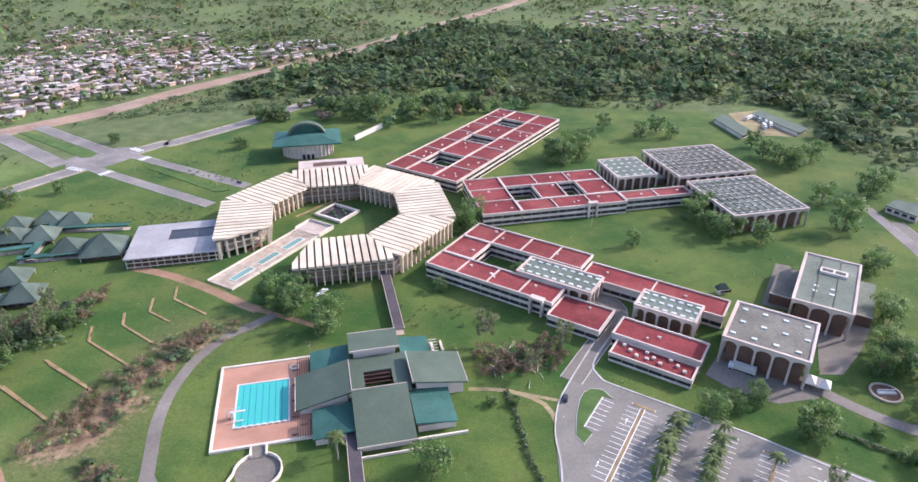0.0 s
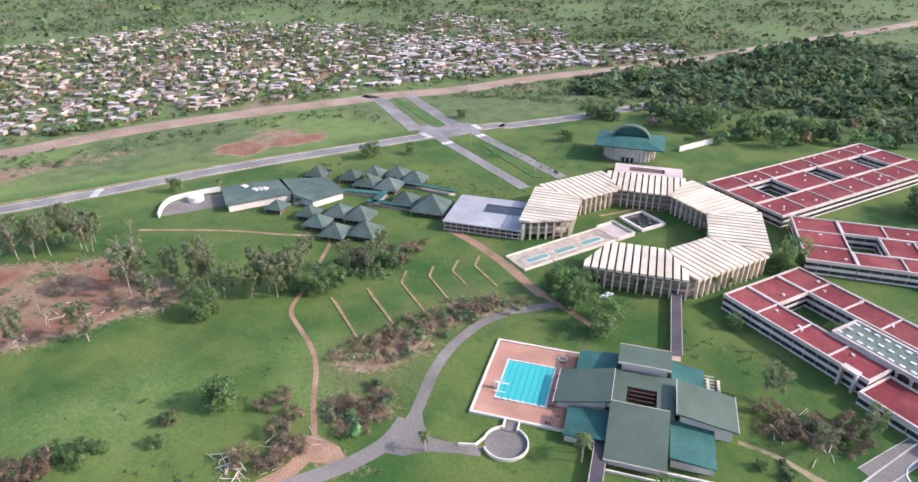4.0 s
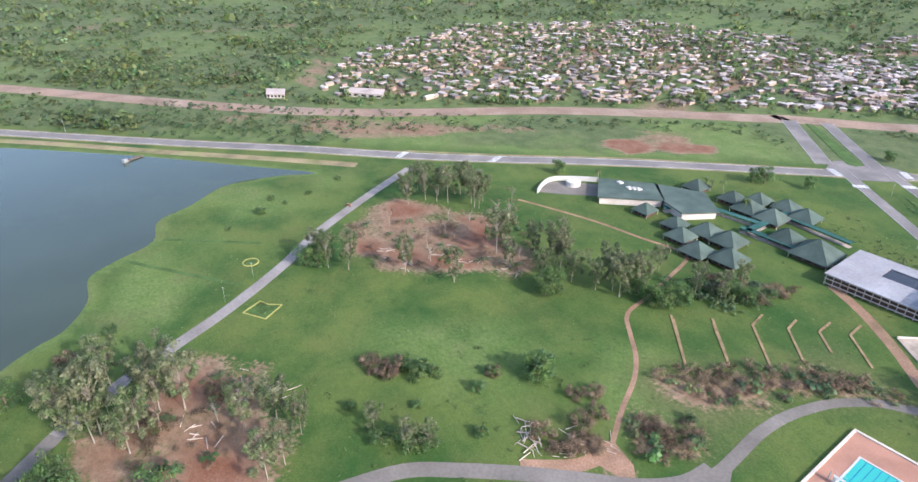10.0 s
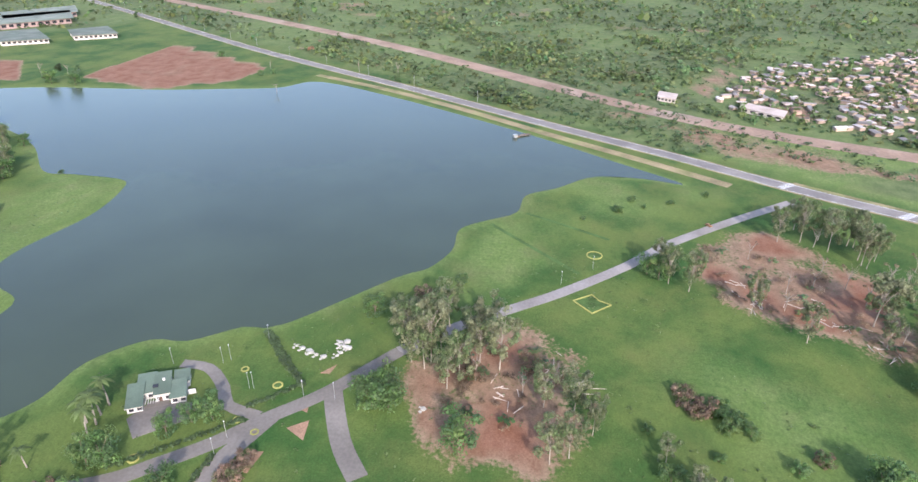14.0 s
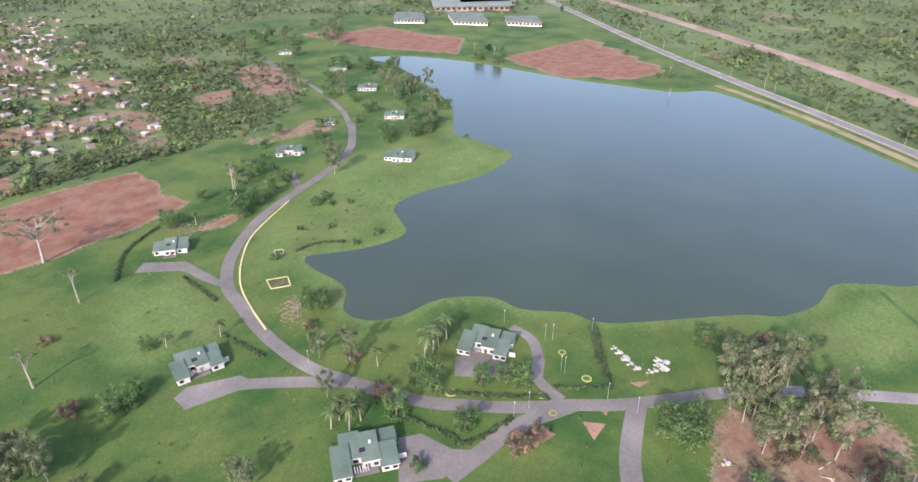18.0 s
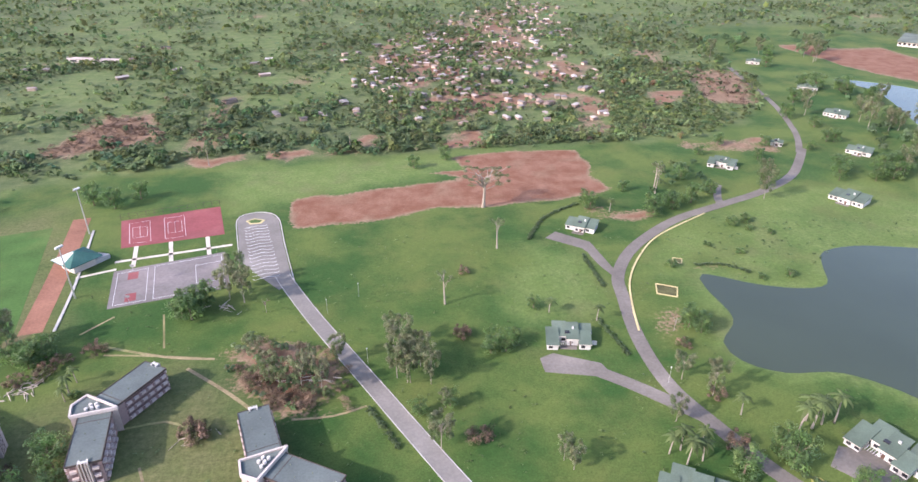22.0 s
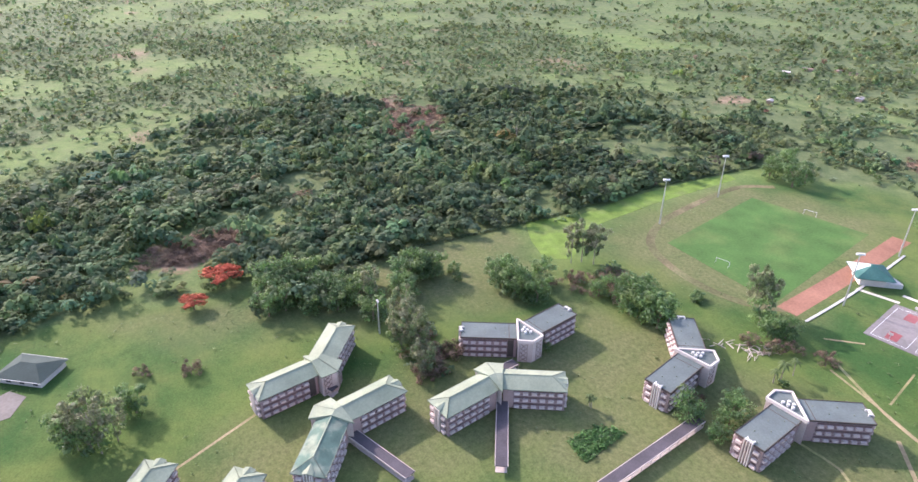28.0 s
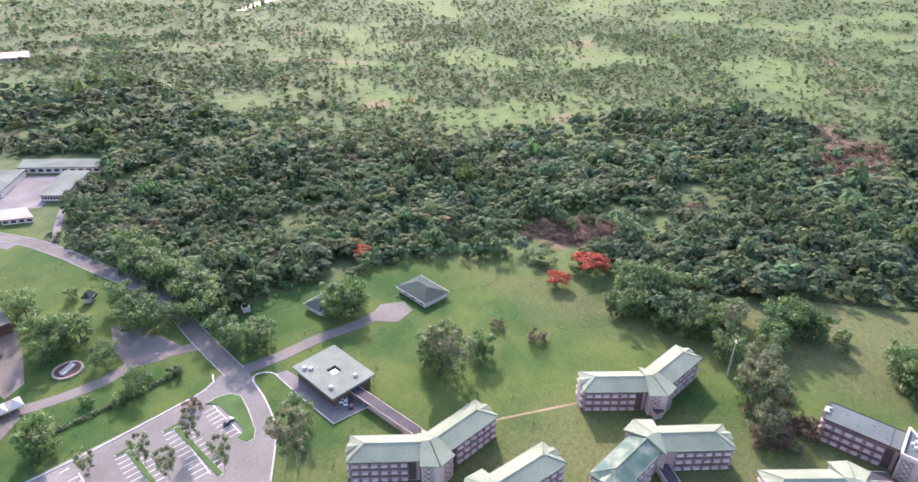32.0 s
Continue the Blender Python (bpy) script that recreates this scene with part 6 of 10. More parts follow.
def residence(x, y, axis, hip, patched=False):
    """Two wings at 69 degrees to the axis, joined by a wedge-shaped hub with latticed faces."""
    e = thing("residence", x, y, axis, DORM_LABEL[hip] if not patched else "three-storey residence with green roofs, one wing stained blue-white", "residence", "student residences")
    H, x0, x1, hw = 9.6, 3.0, 26.8, 5.2
    for s in (1, -1):
        w = new("wing")
        w.parent = e
        w.matrix_basis = pose(0, 0, 0, 0, 0, 69 * s)
        box("wall", x0 + 0.4, -hw, 0, x1, hw, H, "dorm_mauve", w)
        # flat dark panel painted for the shaded recess between wing and hub
        box("stair_gap", x0 + 1.6, s * hw - 0.04, 0.3, x0 + 4.2, s * hw + 0.04, H - 0.7, "groove", w)
        for fl in range(3):
            z = 0.4 + 3.15 * fl
            for sd in (-1, 1):
                yy = sd * hw
                box("window_band", x0 + 4.4, min(yy, yy + sd * 0.06), z + 1.25, x1 - 0.8, max(yy, yy + sd * 0.06), z + 2.3, "dorm_window", w)
                for i in range(6):
                    u = x0 + 4.6 + i * 3.25
                    box("balcony_panel", u, min(yy, yy + sd * 0.9), z + 0.3, u + 2.0, max(yy, yy + sd * 0.9), z + 1.25, "dorm_pale", w)
                box("floor_band", x0 + 4.2, min(yy, yy + sd * 0.6), z - 0.15, x1, max(yy, yy + sd * 0.6), z + 0.2, "dorm_mauve", w)
            for yy in (-4.3, 2.3):
                box("end_balcony", x1 - 0.05, yy, z + 0.2, x1 + 1.0, yy + 2.0, z + 1.2, "dorm_pale", w)
                box("end_opening", x1 - 0.05, yy + 0.2, z + 1.25, x1 + 0.06, yy + 1.8, z + 2.5, "dorm_window", w)
        for yy in (-1.55, -0.55, 0.45, 1.25):
            box("end_fin", x1 - 0.05, yy, 0, x1 + 1.2, yy + 0.4, H + (0.5 if hip else 0.9), "white_wall", w)
        box("end_recess", x1 - 0.03, -1.2, 0.2, x1 + 0.5, 1.4, H - 0.2, "dorm_mauve", w)
        if hip:
            r0, r1, rw = x0 - 0.6, x1 + 0.7, hw + 0.75
            zt = H + 2.5
            mesh("roof", [(r0, -rw, H), (r1, -rw, H), (r1, rw, H), (r0, rw, H), (r0, 0, zt), (r1 - 5.6, 0, zt), (r0, -rw, H - 0.35), (r1, -rw, H - 0.35), (r1, rw, H - 0.35), (r0, rw, H - 0.35)],
                 [(0, 1, 5, 4), (1, 2, 5), (2, 3, 4, 5), (3, 0, 4), (6, 7, 1, 0), (7, 8, 2, 1), (8, 9, 3, 2), (9, 8, 7, 6)], "dorm_patched" if (patched and s < 0) else "dorm_green", w)
            box("ridge_cap", r0, -0.22, zt - 0.08, r1 - 5.6, 0.22, zt + 0.1, "dorm_green", w)
            for yy in (-rw, rw):                      # hips, gutters and the notch over the stair fins
                mesh("hip_cap", [(r1 - 5.6, -0.15, zt + 0.06), (r1 - 5.6, 0.15, zt + 0.06), (r1, yy + 0.15, H + 0.08), (r1, yy - 0.15, H + 0.08)], [(0, 1, 2, 3), (3, 2, 1, 0)], "dorm_edge", w)
                box("gutter", r0 + 2.5, yy - 0.14, H - 0.36, r1, yy + 0.14, H + 0.04, "dorm_edge", w)
            mesh("stair_dormer", [(r1 - 3.0, -1.9, H + 0.6), (r1 + 0.3, -1.9, H + 0.6), (r1 + 0.3, 1.9, H + 0.6), (r1 - 3.0, 1.9, H + 0.6), (r1 - 3.6, 0, H + 1.7), (r1 + 0.3, 0, H + 1.2)], [(0, 1, 5, 4), (2, 3, 4, 5), (1, 2, 5), (3, 0, 4), (3, 2, 1, 0)], "dorm_green", w)
        else:
            box("roof", x0 + 0.3, -hw - 0.3, H, x1 + 0.2, hw + 0.3, H + 0.35, "dorm_grey", w)
            box("roof_joint", x0 + 3.4, -hw - 0.2, H + 0.34, x0 + 3.65, hw + 0.2, H + 0.42, "groove", w)
            for yy in (-hw - 0.45, hw + 0.2):
                box("roof_edge", x0 + 0.3, yy, H - 0.15, x1 + 0.3, yy + 0.25, H + 0.55, "groove", w)
            box("roof_edge", x1 + 0.1, -hw - 0.2, H - 0.15, x1 + 0.35, hw + 0.2, H + 0.55, "groove", w)
            boxes("stair_hood", [(x1 - 0.9, -1.5, H + 0.3, x1 + 0.6, -1.0, H + 1.1), (x1 - 0.9, 1.0, H + 0.3, x1 + 0.6, 1.5, H + 1.1), (x1 - 0.2, -1.0, H + 0.7, x1 + 0.6, 1.0, H + 1.1)], "white", w)
            for i in range(5):
                box("roof_vent", x0 + 5 + 4.3 * i, (-1) ** i * 1.8, H + 0.35, x0 + 5.3 + 4.3 * i, (-1) ** i * 1.8 + 0.3, H + 0.75, "dorm_edge", w)
    A, Lc, F, Rc = (8.0, 0.0), (-6.4, 5.6), (-9.0, 0.0), (-6.4, -5.6)
    P = [A, Lc, F, Rc]
    top = H + (0.3 if hip else 0.9)
    prism("hub_wall", P, 0, top, "concrete_pink", e)
    for sgn, c_ in ((1, Lc), (-1, Rc)):               # lattice of crosses between two posts on each outer face
        f0, f1 = np.array(F), np.array(c_)
        L_ = float(np.hypot(*(f1 - f0)))
        fc = new("lattice_panel")
        fc.parent = e
        fc.matrix_basis = pose(*F, 0, 0, 0, math.degrees(math.atan2(*(f1 - f0)[::-1])))
        out = 0.10 * sgn
        lo, hi = min(0, out), max(0, out)
        for k in range(4):
            z0, z1 = 0.5 + 2.2 * k, 2.5 + 2.2 * k
            for (ua, ub) in ((L_ * 0.42, L_ * 0.80), (L_ * 0.80, L_ * 0.42)):
                v = [(ua - 0.16, lo, z0), (ua + 0.16, lo, z0), (ub + 0.16, lo, z1), (ub - 0.16, lo, z1), (ua - 0.16, hi, z0), (ua + 0.16, hi, z0), (ub + 0.16, hi, z1), (ub - 0.16, hi, z1)]
                mesh("lattice", v, [(0, 1, 2, 3), (7, 6, 5, 4), (0, 4, 5, 1), (1, 5, 6, 2), (2, 6, 7, 3), (3, 7, 4, 0)], "dorm_window", fc)
        for ua in (L_ * 0.36, L_ * 0.86):
            box("lattice_post", ua - 0.08, lo, 0.3, ua + 0.08, hi, H - 0.3, "dorm_window", fc)
    if hip:
        zt = H + 2.9
        ua, ub = rot((3.0, 0), radians(69)), rot((3.0, 0), radians(-69))
        E_ = [(p[0] * 1.08, p[1] * 1.12) for p in P]
        mesh("hub_roof", [(*p, H + 0.45) for p in E_] + [(*ua, zt), (0.3, 0, zt), (*ub, zt)] + [(*p, H + 0.05) for p in E_],
             [(0, 4, 5), (0, 5, 6), (1, 2, 5, 4), (2, 3, 6, 5), (0, 1, 4), (3, 0, 6), (7, 8, 1, 0), (8, 9, 2, 1), (9, 10, 3, 2), (10, 7, 0, 3), (10, 9, 8, 7)], "dorm_green", e)
        mesh("hip_cap", [(E_[2][0], -0.16, H + 0.52), (E_[2][0], 0.16, H + 0.52), (0.3, 0.16, zt + 0.06), (0.3, -0.16, zt + 0.06)], [(0, 1, 2, 3), (3, 2, 1, 0)], "dorm_edge", e)
    else:
        prism("hub_roof", [(p[0] * 0.95, p[1] * 0.95) for p in P], H + 0.9, H + 1.0, "dorm_grey", e)
        C = ccw(P)
        for i in range(4):
            mesh("hub_parapet", *ribbon_data([np.array(C[i]), np.array(C[(i + 1) % 4])], 0.7, H + 0.4, H + 1.7), "white_wall", e)
        for (u, v) in ((-2.6, -1.7), (-0.9, -0.9), (0.9, -0.3), (-2.2, 0.6), (-0.4, 1.1)):
            mesh("water_tank", *prism_data([(u + 0.65 * math.cos(k * 0.785), v + 0.65 * math.sin(k * 0.785)) for k in range(8)], H + 1.0, H + 2.0, 0.15), "white", e)
    return e

proto_hip = residence(150.8, 35.3, 35, True)
proto_flat = residence(103.7, -187.5, 170.5, False)
for (x, y, a) in ((201.2, -39.2, 34), (164.1, -98.3, 172), (136.8, 12.2, 250)):
    copy_thing(proto_hip, pose(x, y, 0, 0, 0, a))
for (x, y, a) in ((185.3, -123.9, -7), (141.7, -177.7, 38), (39.2, -155.2, 219), (44.4, -128.3, 40)):
    copy_thing(proto_flat, pose(x, y, 0, 0, 0, a))
residence(170.4, -37.2, 215.5, True, True)

gallery((176.5, -115.0), (175.5, -108.5), 4, "short dark covered walkway between residences", "walk_roof")
gallery((158.1, -98.7), (130.0, -83.0), 4.4, "long dark covered walkway from the residences", "walk_roof")
gallery((119.0, -160.6), (107.6, -103.6), 4.4, "long dark covered walkway between the lawns", "walk_roof")
gallery((181.5, 76.2), (163.0, 42.9), 4.2, "mossy covered walkway from the square hall to a residence", "walk_roof")
gallery((196.5, -39.5), (191.7, -42.5), 4, "short dark covered walkway between residences", "walk_roof")
gallery((167.4, -41.3), (139.5, -53.8), 4.2, "dark covered walkway between the lawns", "walk_roof")
gallery((-39.6, 288.5), (-26.2, 231.7), 4.6, "dark roofed walkway from the ring building to the pool house", "walk_roof")
gallery((-38.3, 171.4), (-32.6, 145.9), 4.6, "dark roofed walkway leaving the pool house", "walk_roof")

# square hall with a light well
sq = thing("square_hall", 170.1, 78.3, 58, "square low hall with grey-green flat roof and a central light well", "building")
box("wall", 1.5, -19, 0, 26, -1.2, 4.6, "brown_wall", sq)
boxes("roof", [(0, -20.5, 4.6, 27.4, -12.6, 5.5), (0, -8.4, 4.6, 27.4, 0.2, 5.5), (0, -12.6, 4.6, 11.4, -8.4, 5.5), (16, -12.6, 4.6, 27.4, -8.4, 5.5)], "hall_pale", sq)
# dark plate for the shade in the well; the block below is closed
box("well", 11.4, -12.6, 4.62, 16, -8.4, 4.7, "dark_glass", sq)
for (u, v) in ((5, -4), (20, -5), (22, -3.5), (4, -15)):
    box("roof_unit", u, v, 5.5, u + 1.4, v + 1.4, 6.5, "white", sq)
for i in range(8):
    box("post", 0.6 + 3.6 * i, -20.2, 0, 0.9 + 3.6 * i, -19.9, 4.6, "concrete_pink", sq)
    box("window", 1.8 + 3.0 * i, -19.06, 1.0, 4.2 + 3.0 * i, -18.9, 3.2, "dark_glass", sq)
pad = prism("parking_lot", [(184.5, 109.8), (188.2, 106.4), (175.7, 80.8), (181.4, 73.7), (176.6, 64.3), (163.2, 75.7)], -0.1, 0.14, "road_grey")
tagged(pad, "small grey parking pad beside the square hall", "parking lot", kind="structure")
ribbon("kerb", [(184.5, 109.8), (172.7, 91.6), (163.2, 75.7), (170.1, 70.0), (176.6, 64.3)], 0.5, "kerb", 0.3, pad, step=20)

def car(x, y, hd, paint, label):
    e = thing("car", x, y, hd, label, "car", "parked cars", z=0.14)
    prof = [(-2.15, 0.35), (-2.2, 0.85), (-1.9, 0.95), (-1.2, 1.45), (0.5, 1.45), (1.1, 0.98), (2.05, 0.82), (2.2, 0.4)]
    v = [(x_, s * 0.85 * (0.86 if z_ > 1.2 else 1), z_) for s in (-1, 1) for x_, z_ in prof]
    n_ = len(prof)
    mesh("body", v, [tuple(range(n_)), tuple(range(2 * n_ - 1, n_ - 1, -1))] + [(i, n_ + i, n_ + (i + 1) % n_, (i + 1) % n_) for i in range(n_)], paint, e)
    box("windscreen", 0.55, -0.7, 1.0, 0.95, 0.7, 1.36, "dark_glass", e)
    box("rear_window", -1.75, -0.7, 1.0, -1.3, 0.7, 1.34, "dark_glass", e)
    for s in (-1, 1):
        box("side_window", -1.15, s * 0.8 - 0.06, 1.0, 0.5, s * 0.8 + 0.06, 1.36, "dark_glass", e)
        for wx in (-1.35, 1.35):
            w_ = mesh("wheel", *prism_data([(0.32 * math.cos(k * 0.524), 0.32 * math.sin(k * 0.524)) for k in range(12)], -0.1, 0.1), "black", e)
            w_.matrix_basis = pose(wx, s * 0.78, 0.32, 90, 0, 0)
        box("headlight", 2.1, s * 0.55 - 0.18, 0.62, 2.2, s * 0.55 + 0.18, 0.78, "skylight", e)
    return e
for p_, hd, pt, lb in (((175.8, 77.4), 20, "car_paint", "white car parked by the square hall"), ((174.9, 75.4), 20, "car_paint", "white car parked by the square hall"), ((173.5, 72.7), 20, "car_dark", "dark car parked by the square hall"),
                       ((155.5, 114.0), -10, "car_dark", "dark car parked in the large lot"), ((41.7, 190.4), 78, "car_dark", "dark car driving lane by the lot"), ((-68.2, 263.5), 30, "car_paint", "white car parked under the ring building"),
                       ((-66.7, 267.2), 40, "car_paint", "white car parked below the ring building"), ((-366.1, 94.4), 40, "brown_paint", "brown truck standing on the lake road"), ((-150.2, 404.3), -30, "car_dark", "dark car on the boulevard")):
    car(*p_, hd, pt, lb)

# bungalows by the woods
def bungalow(x, y, hd, l, w, label):
    e = thing("bungalow", x, y, hd, label, "house", "bungalows by the woods")
    box("wall", -l / 2 + 1, -w / 2 + 1, 0, l / 2 - 1, w / 2 - 1, 3.2, "white_wall", e)
    for s in (-1, 1):
        for i in range(3):
            box("window", -l / 2 + 2.2 + i * l * 0.28, s * (w / 2 - 1) - 0.05, 0.9, -l / 2 + 4.4 + i * l * 0.28, s * (w / 2 - 1) + 0.05, 2.4, "dark_glass", e)
    L2, W2, k = l / 2, w / 2, (l - w) / 2
    mesh("roof", [(-L2, -W2, 3.0), (L2, -W2, 3.0), (L2, W2, 3.0), (-L2, W2, 3.0), (-k - 0.5, 0, 6.0), (k + 0.5, 0, 6.0)], [(3, 2, 1, 0), (0, 1, 5, 4), (1, 2, 5), (2, 3, 4, 5), (3, 0, 4)], "hut_dark", e)
    for s in (-1, 1):
        box("gutter", -L2, s * W2 - 0.1, 2.85, L2, s * W2 + 0.1, 3.05, "white", e)
bungalow(*(256.4, 66.6), 55, 22, 16, "white bungalow with a dark hipped roof")
bungalow(*(239.0, 108.4), -25, 22, 12, "bungalow with a grey-green roof half hidden by trees")
bungalow(*(216.1, 222.9), 10, 6, 5, "small dark-roofed shelter on the grass")
bungalow(*(129.7, 267.3), 10, 6, 4, "small dark green shed behind the halls")

kiosk = thing("shelter", 224.8, 144.8, 40, "small open white-framed shelter on the grass", "shelter")
for a in (-2.2, 2.2):
    for b in (-1.6, 1.6):
        box("post", a - 0.15, b - 0.15, 0, a + 0.15, b + 0.15, 2.4, "white", kiosk)
for q in ((-2.4, -1.8, 2.4, -1.4), (-2.4, 1.4, 2.4, 1.8), (-2.4, -1.4, -2.0, 1.4), (2.0, -1.4, 2.4, 1.4)):
    box("beam", q[0], q[1], 2.4, q[2], q[3], 2.75, "white", kiosk)
box("floor", -2.0, -1.4, 0, 2.0, 1.4, 0.12, "kerb", kiosk)

# villas by the lake
def villa(c, a, b, size=1.0, full=True):
    hd = math.degrees(math.atan2(b[1] - a[1], b[0] - a[0]))
    e = thing("villa", *c, hd, "white lake villa with staggered grey-green shed roofs", "house", "villas by the lake")
    k = size
    plan = [(-10.2, -8.2, -4.4, 3, 0.0), (-7.2, -2.2, -0.8, 7.5, 0.55), (-1.4, -4.6, 4.4, 6, 0.95), (3.8, -7.2, 9.6, 1.5, 0.2), (4.8, 0.9, 10.4, 7.2, 0.45)] if full else [(-10, -4.5, -3.2, 6, 0.0), (-3.9, -6, 3.6, 7, 0.7), (3.0, -4.6, 10, 7.6, 0.25)]
    for (x0, y0, x1, y1, up) in plan:
        x0, y0, x1, y1 = x0 * k, y0 * k, x1 * k, y1 * k
        z0, rise = 2.7 + up, 0.17 * (y1 - y0)
        box("wall", x0 + 0.5, y0 + 0.7, 0, x1 - 0.5, y1 - 0.5, z0, "white", e)
        gy0, gy1 = y0 + 0.7, y1 - 0.5
        mesh("gable", [(x, y, z) for x in (x0 + 0.5, x1 - 0.5) for y, z in ((gy0, z0 - 0.02), (gy1, z0 - 0.02), (gy1, z0 + rise - 0.15), (gy0, z0 + 0.08))],
             [(0, 1, 2, 3), (7, 6, 5, 4), (0, 4, 5, 1), (1, 5, 6, 2), (2, 6, 7, 3), (3, 7, 4, 0)], "white", e)
        mesh("roof", [(x, y, z) for dz in (0, 0.22) for x, y, z in ((x0, y0, z0 + dz), (x1, y0, z0 + dz), (x1, y1, z0 + rise + dz), (x0, y1, z0 + rise + dz))],
             [(3, 2, 1, 0), (4, 5, 6, 7), (0, 1, 5, 4), (1, 2, 6, 5), (2, 3, 7, 6), (3, 0, 4, 7)], "villa_roof", e)
        for wx in np.arange(x0 + 1.2, x1 - 2.2, 2.9):
            box("window", wx, y0 + 0.62, 0.8, wx + 1.7, y0 + 0.72, 2.2, "dark_glass", e)
        box("fascia", x0, y0 - 0.1, z0 - 0.04, x1, y0 - 0.01, z0 + 0.2, "cream", e)
    if full:
        for i in range(6):
            box("pergola_slat", -3.8 * k + i * 0.9, -7.2 * k, 2.6, -3.6 * k + i * 0.9, -4.6 * k, 2.8, "white", e)
        box("side_wall", 9.5 * k, -3 * k, 0, 12.2 * k, -2.7 * k, 2.2, "white", e)
    front = -4.6 * k if full else -6 * k
    box("terrace", -4 * k, front - 2.2, 0, 3.4 * k, front + 0.6, 0.2, "asphalt", e)
    box("door", 0.2, front + 0.58, 0.2, 1.3, front + 0.68, 2.2, "brown_wall", e)
    box("chimney", 1.5 * k, 1.5 * k, 4.0, 2.3 * k, 2.2 * k, 5.9, "white", e)
    box("roof_light", -1.8, -1.2, 4.2, 0.2, 0.4, 5.0, "dark_glass", e)
villa((-174.6, -144.0), (-166.2, -151.1), (-175.4, -132.6), 1.1)
villa((-98.0, -132.2), (-85.0, -132.9), (-104.4, -121.7), 1.15)
villa((-80.5, -220.9), (-78.9, -211.3), (-87.8, -209.7), 1.0)
villa((-117.2, -326.7), (-107.7, -322.7), (-121.8, -314.1), 0.9, False)
villa((-300.9, -345.6), (-292.1, -354.3), (-305.4, -333.7), 1.1, False)
villa((-250.0, -416.0), (-237.3, -413.8), (-250.9, -403.8), 0.95)
villa((-367.5, -428.2), (-363.2, -437.0), (-376.3, -422.9), 0.9, False)
villa((-412.3, -522.6), (-407.6, -534.6), (-422.1, -518.1), 1.0, False)
villa((-443.3, -614.4), (-436.4, -628.6), (-458.2, -612.7), 1.0, False)
villa((-314.5, -453.6), (-311.8, -457.1), (-318.1, -452.5), 0.5, False)
villa((-450.2, -736.5), (-446.5, -748.5), (-465.3, -734.9), 0.8, False)

# ---- things along the roads ----
def lamp_post(x, y, h=8.0):
    e = thing("street_lamp", x, y, 0, "slim pale street lamp on the lawn", "street lamp", "street lamps")
    mesh("pole", *prism_data([(0.08 * math.cos(k * 1.047), 0.08 * math.sin(k * 1.047)) for k in range(6)], 0, h), "tower", e)
    mesh("head", *prism_data([(0.25 * math.cos(k * 0.785), 0.25 * math.sin(k * 0.785)) for k in range(8)], h, h + 0.2, 0.05), "lamp_white", e)
    return e
lp = lamp_post(*(-199.0, -126.7))
for p_ in ((-183.6, -111.0), (-182.8, -88.1), (-149.0, -107.5), (-113.2, -188.3), (-192.6, -149.3), (-215.1, -116.8), (-301.8, 25.0), (-283.4, 8.9), (-183.7, -75.7), (-184.1, -109.5), (-196.8, -129.1), (12.3, -266.4), (7.4, -214.4), (26.6, -253.6), (79.2, 341.9), (37.8, 172.4), (-157.3, -107.0), (177.8, 157.8), (223.9, -71.5), (-176.9, 367.3), (-159.4, 387.4), (-231.0, 424.8)):
    copy_thing(lp, pose(*p_, 0))

# sports ground
pitch = prism("sports_pitch", [(262.6, -343.0), (194.8, -363.3), (165.5, -253.0), (236.4, -248.7)], -0.1, 0.05, "pitch_grass")
tagged(pitch, "green football pitch with faint marks", "pitch", kind="structure")
def on(q, u, v):
    q = [np.array(p_) for p_ in q]
    return tuple((q[0] * (1 - u) + q[1] * u) * (1 - v) + (q[3] * (1 - u) + q[2] * u) * v)
track = thing("running_track", 0, 0, 0, "worn reddish earth running track round the pitch", "track", kind="structure")
mesh("straight", *ribbon_data(spline([(182.5, -374.7), (168.9, -310.1), (158.4, -252.7)]), 10, -0.1, 0.06), "track", track)
mesh("bend", *ribbon_data(spline([(158.3, -255.4), (172.2, -240.0), (194.6, -232.3), (222.1, -233.0), (242.8, -241.7), (259.8, -266.4), (272.4, -308.3), (279.3, -348.5), (269.3, -371.2)]), 5, -0.1, 0.045), "track_worn", track)
mesh("kerb", *ribbon_data(spline([(169.3, -356.6), (155.4, -294.8), (148.4, -253.5)]), 1.2, 0, 0.4), "kerb", track)
for q in ((205.1, -258.8), (228.3, -355.1)):
    gl = thing("football_goal", *q, 20, "white football goal frame", "goal", "football goals")
    for s in (-3.7, 3.7):
        box("post", s - 0.1, -0.1, 0, s + 0.1, 0.1, 2.5, "white", gl)
        box("stay", s - 0.06, 0.1, 0, s + 0.06, 1.8, 0.12, "white", gl)
    box("crossbar", -3.8, -0.1, 2.5, 3.8, 0.1, 2.7, "white", gl)
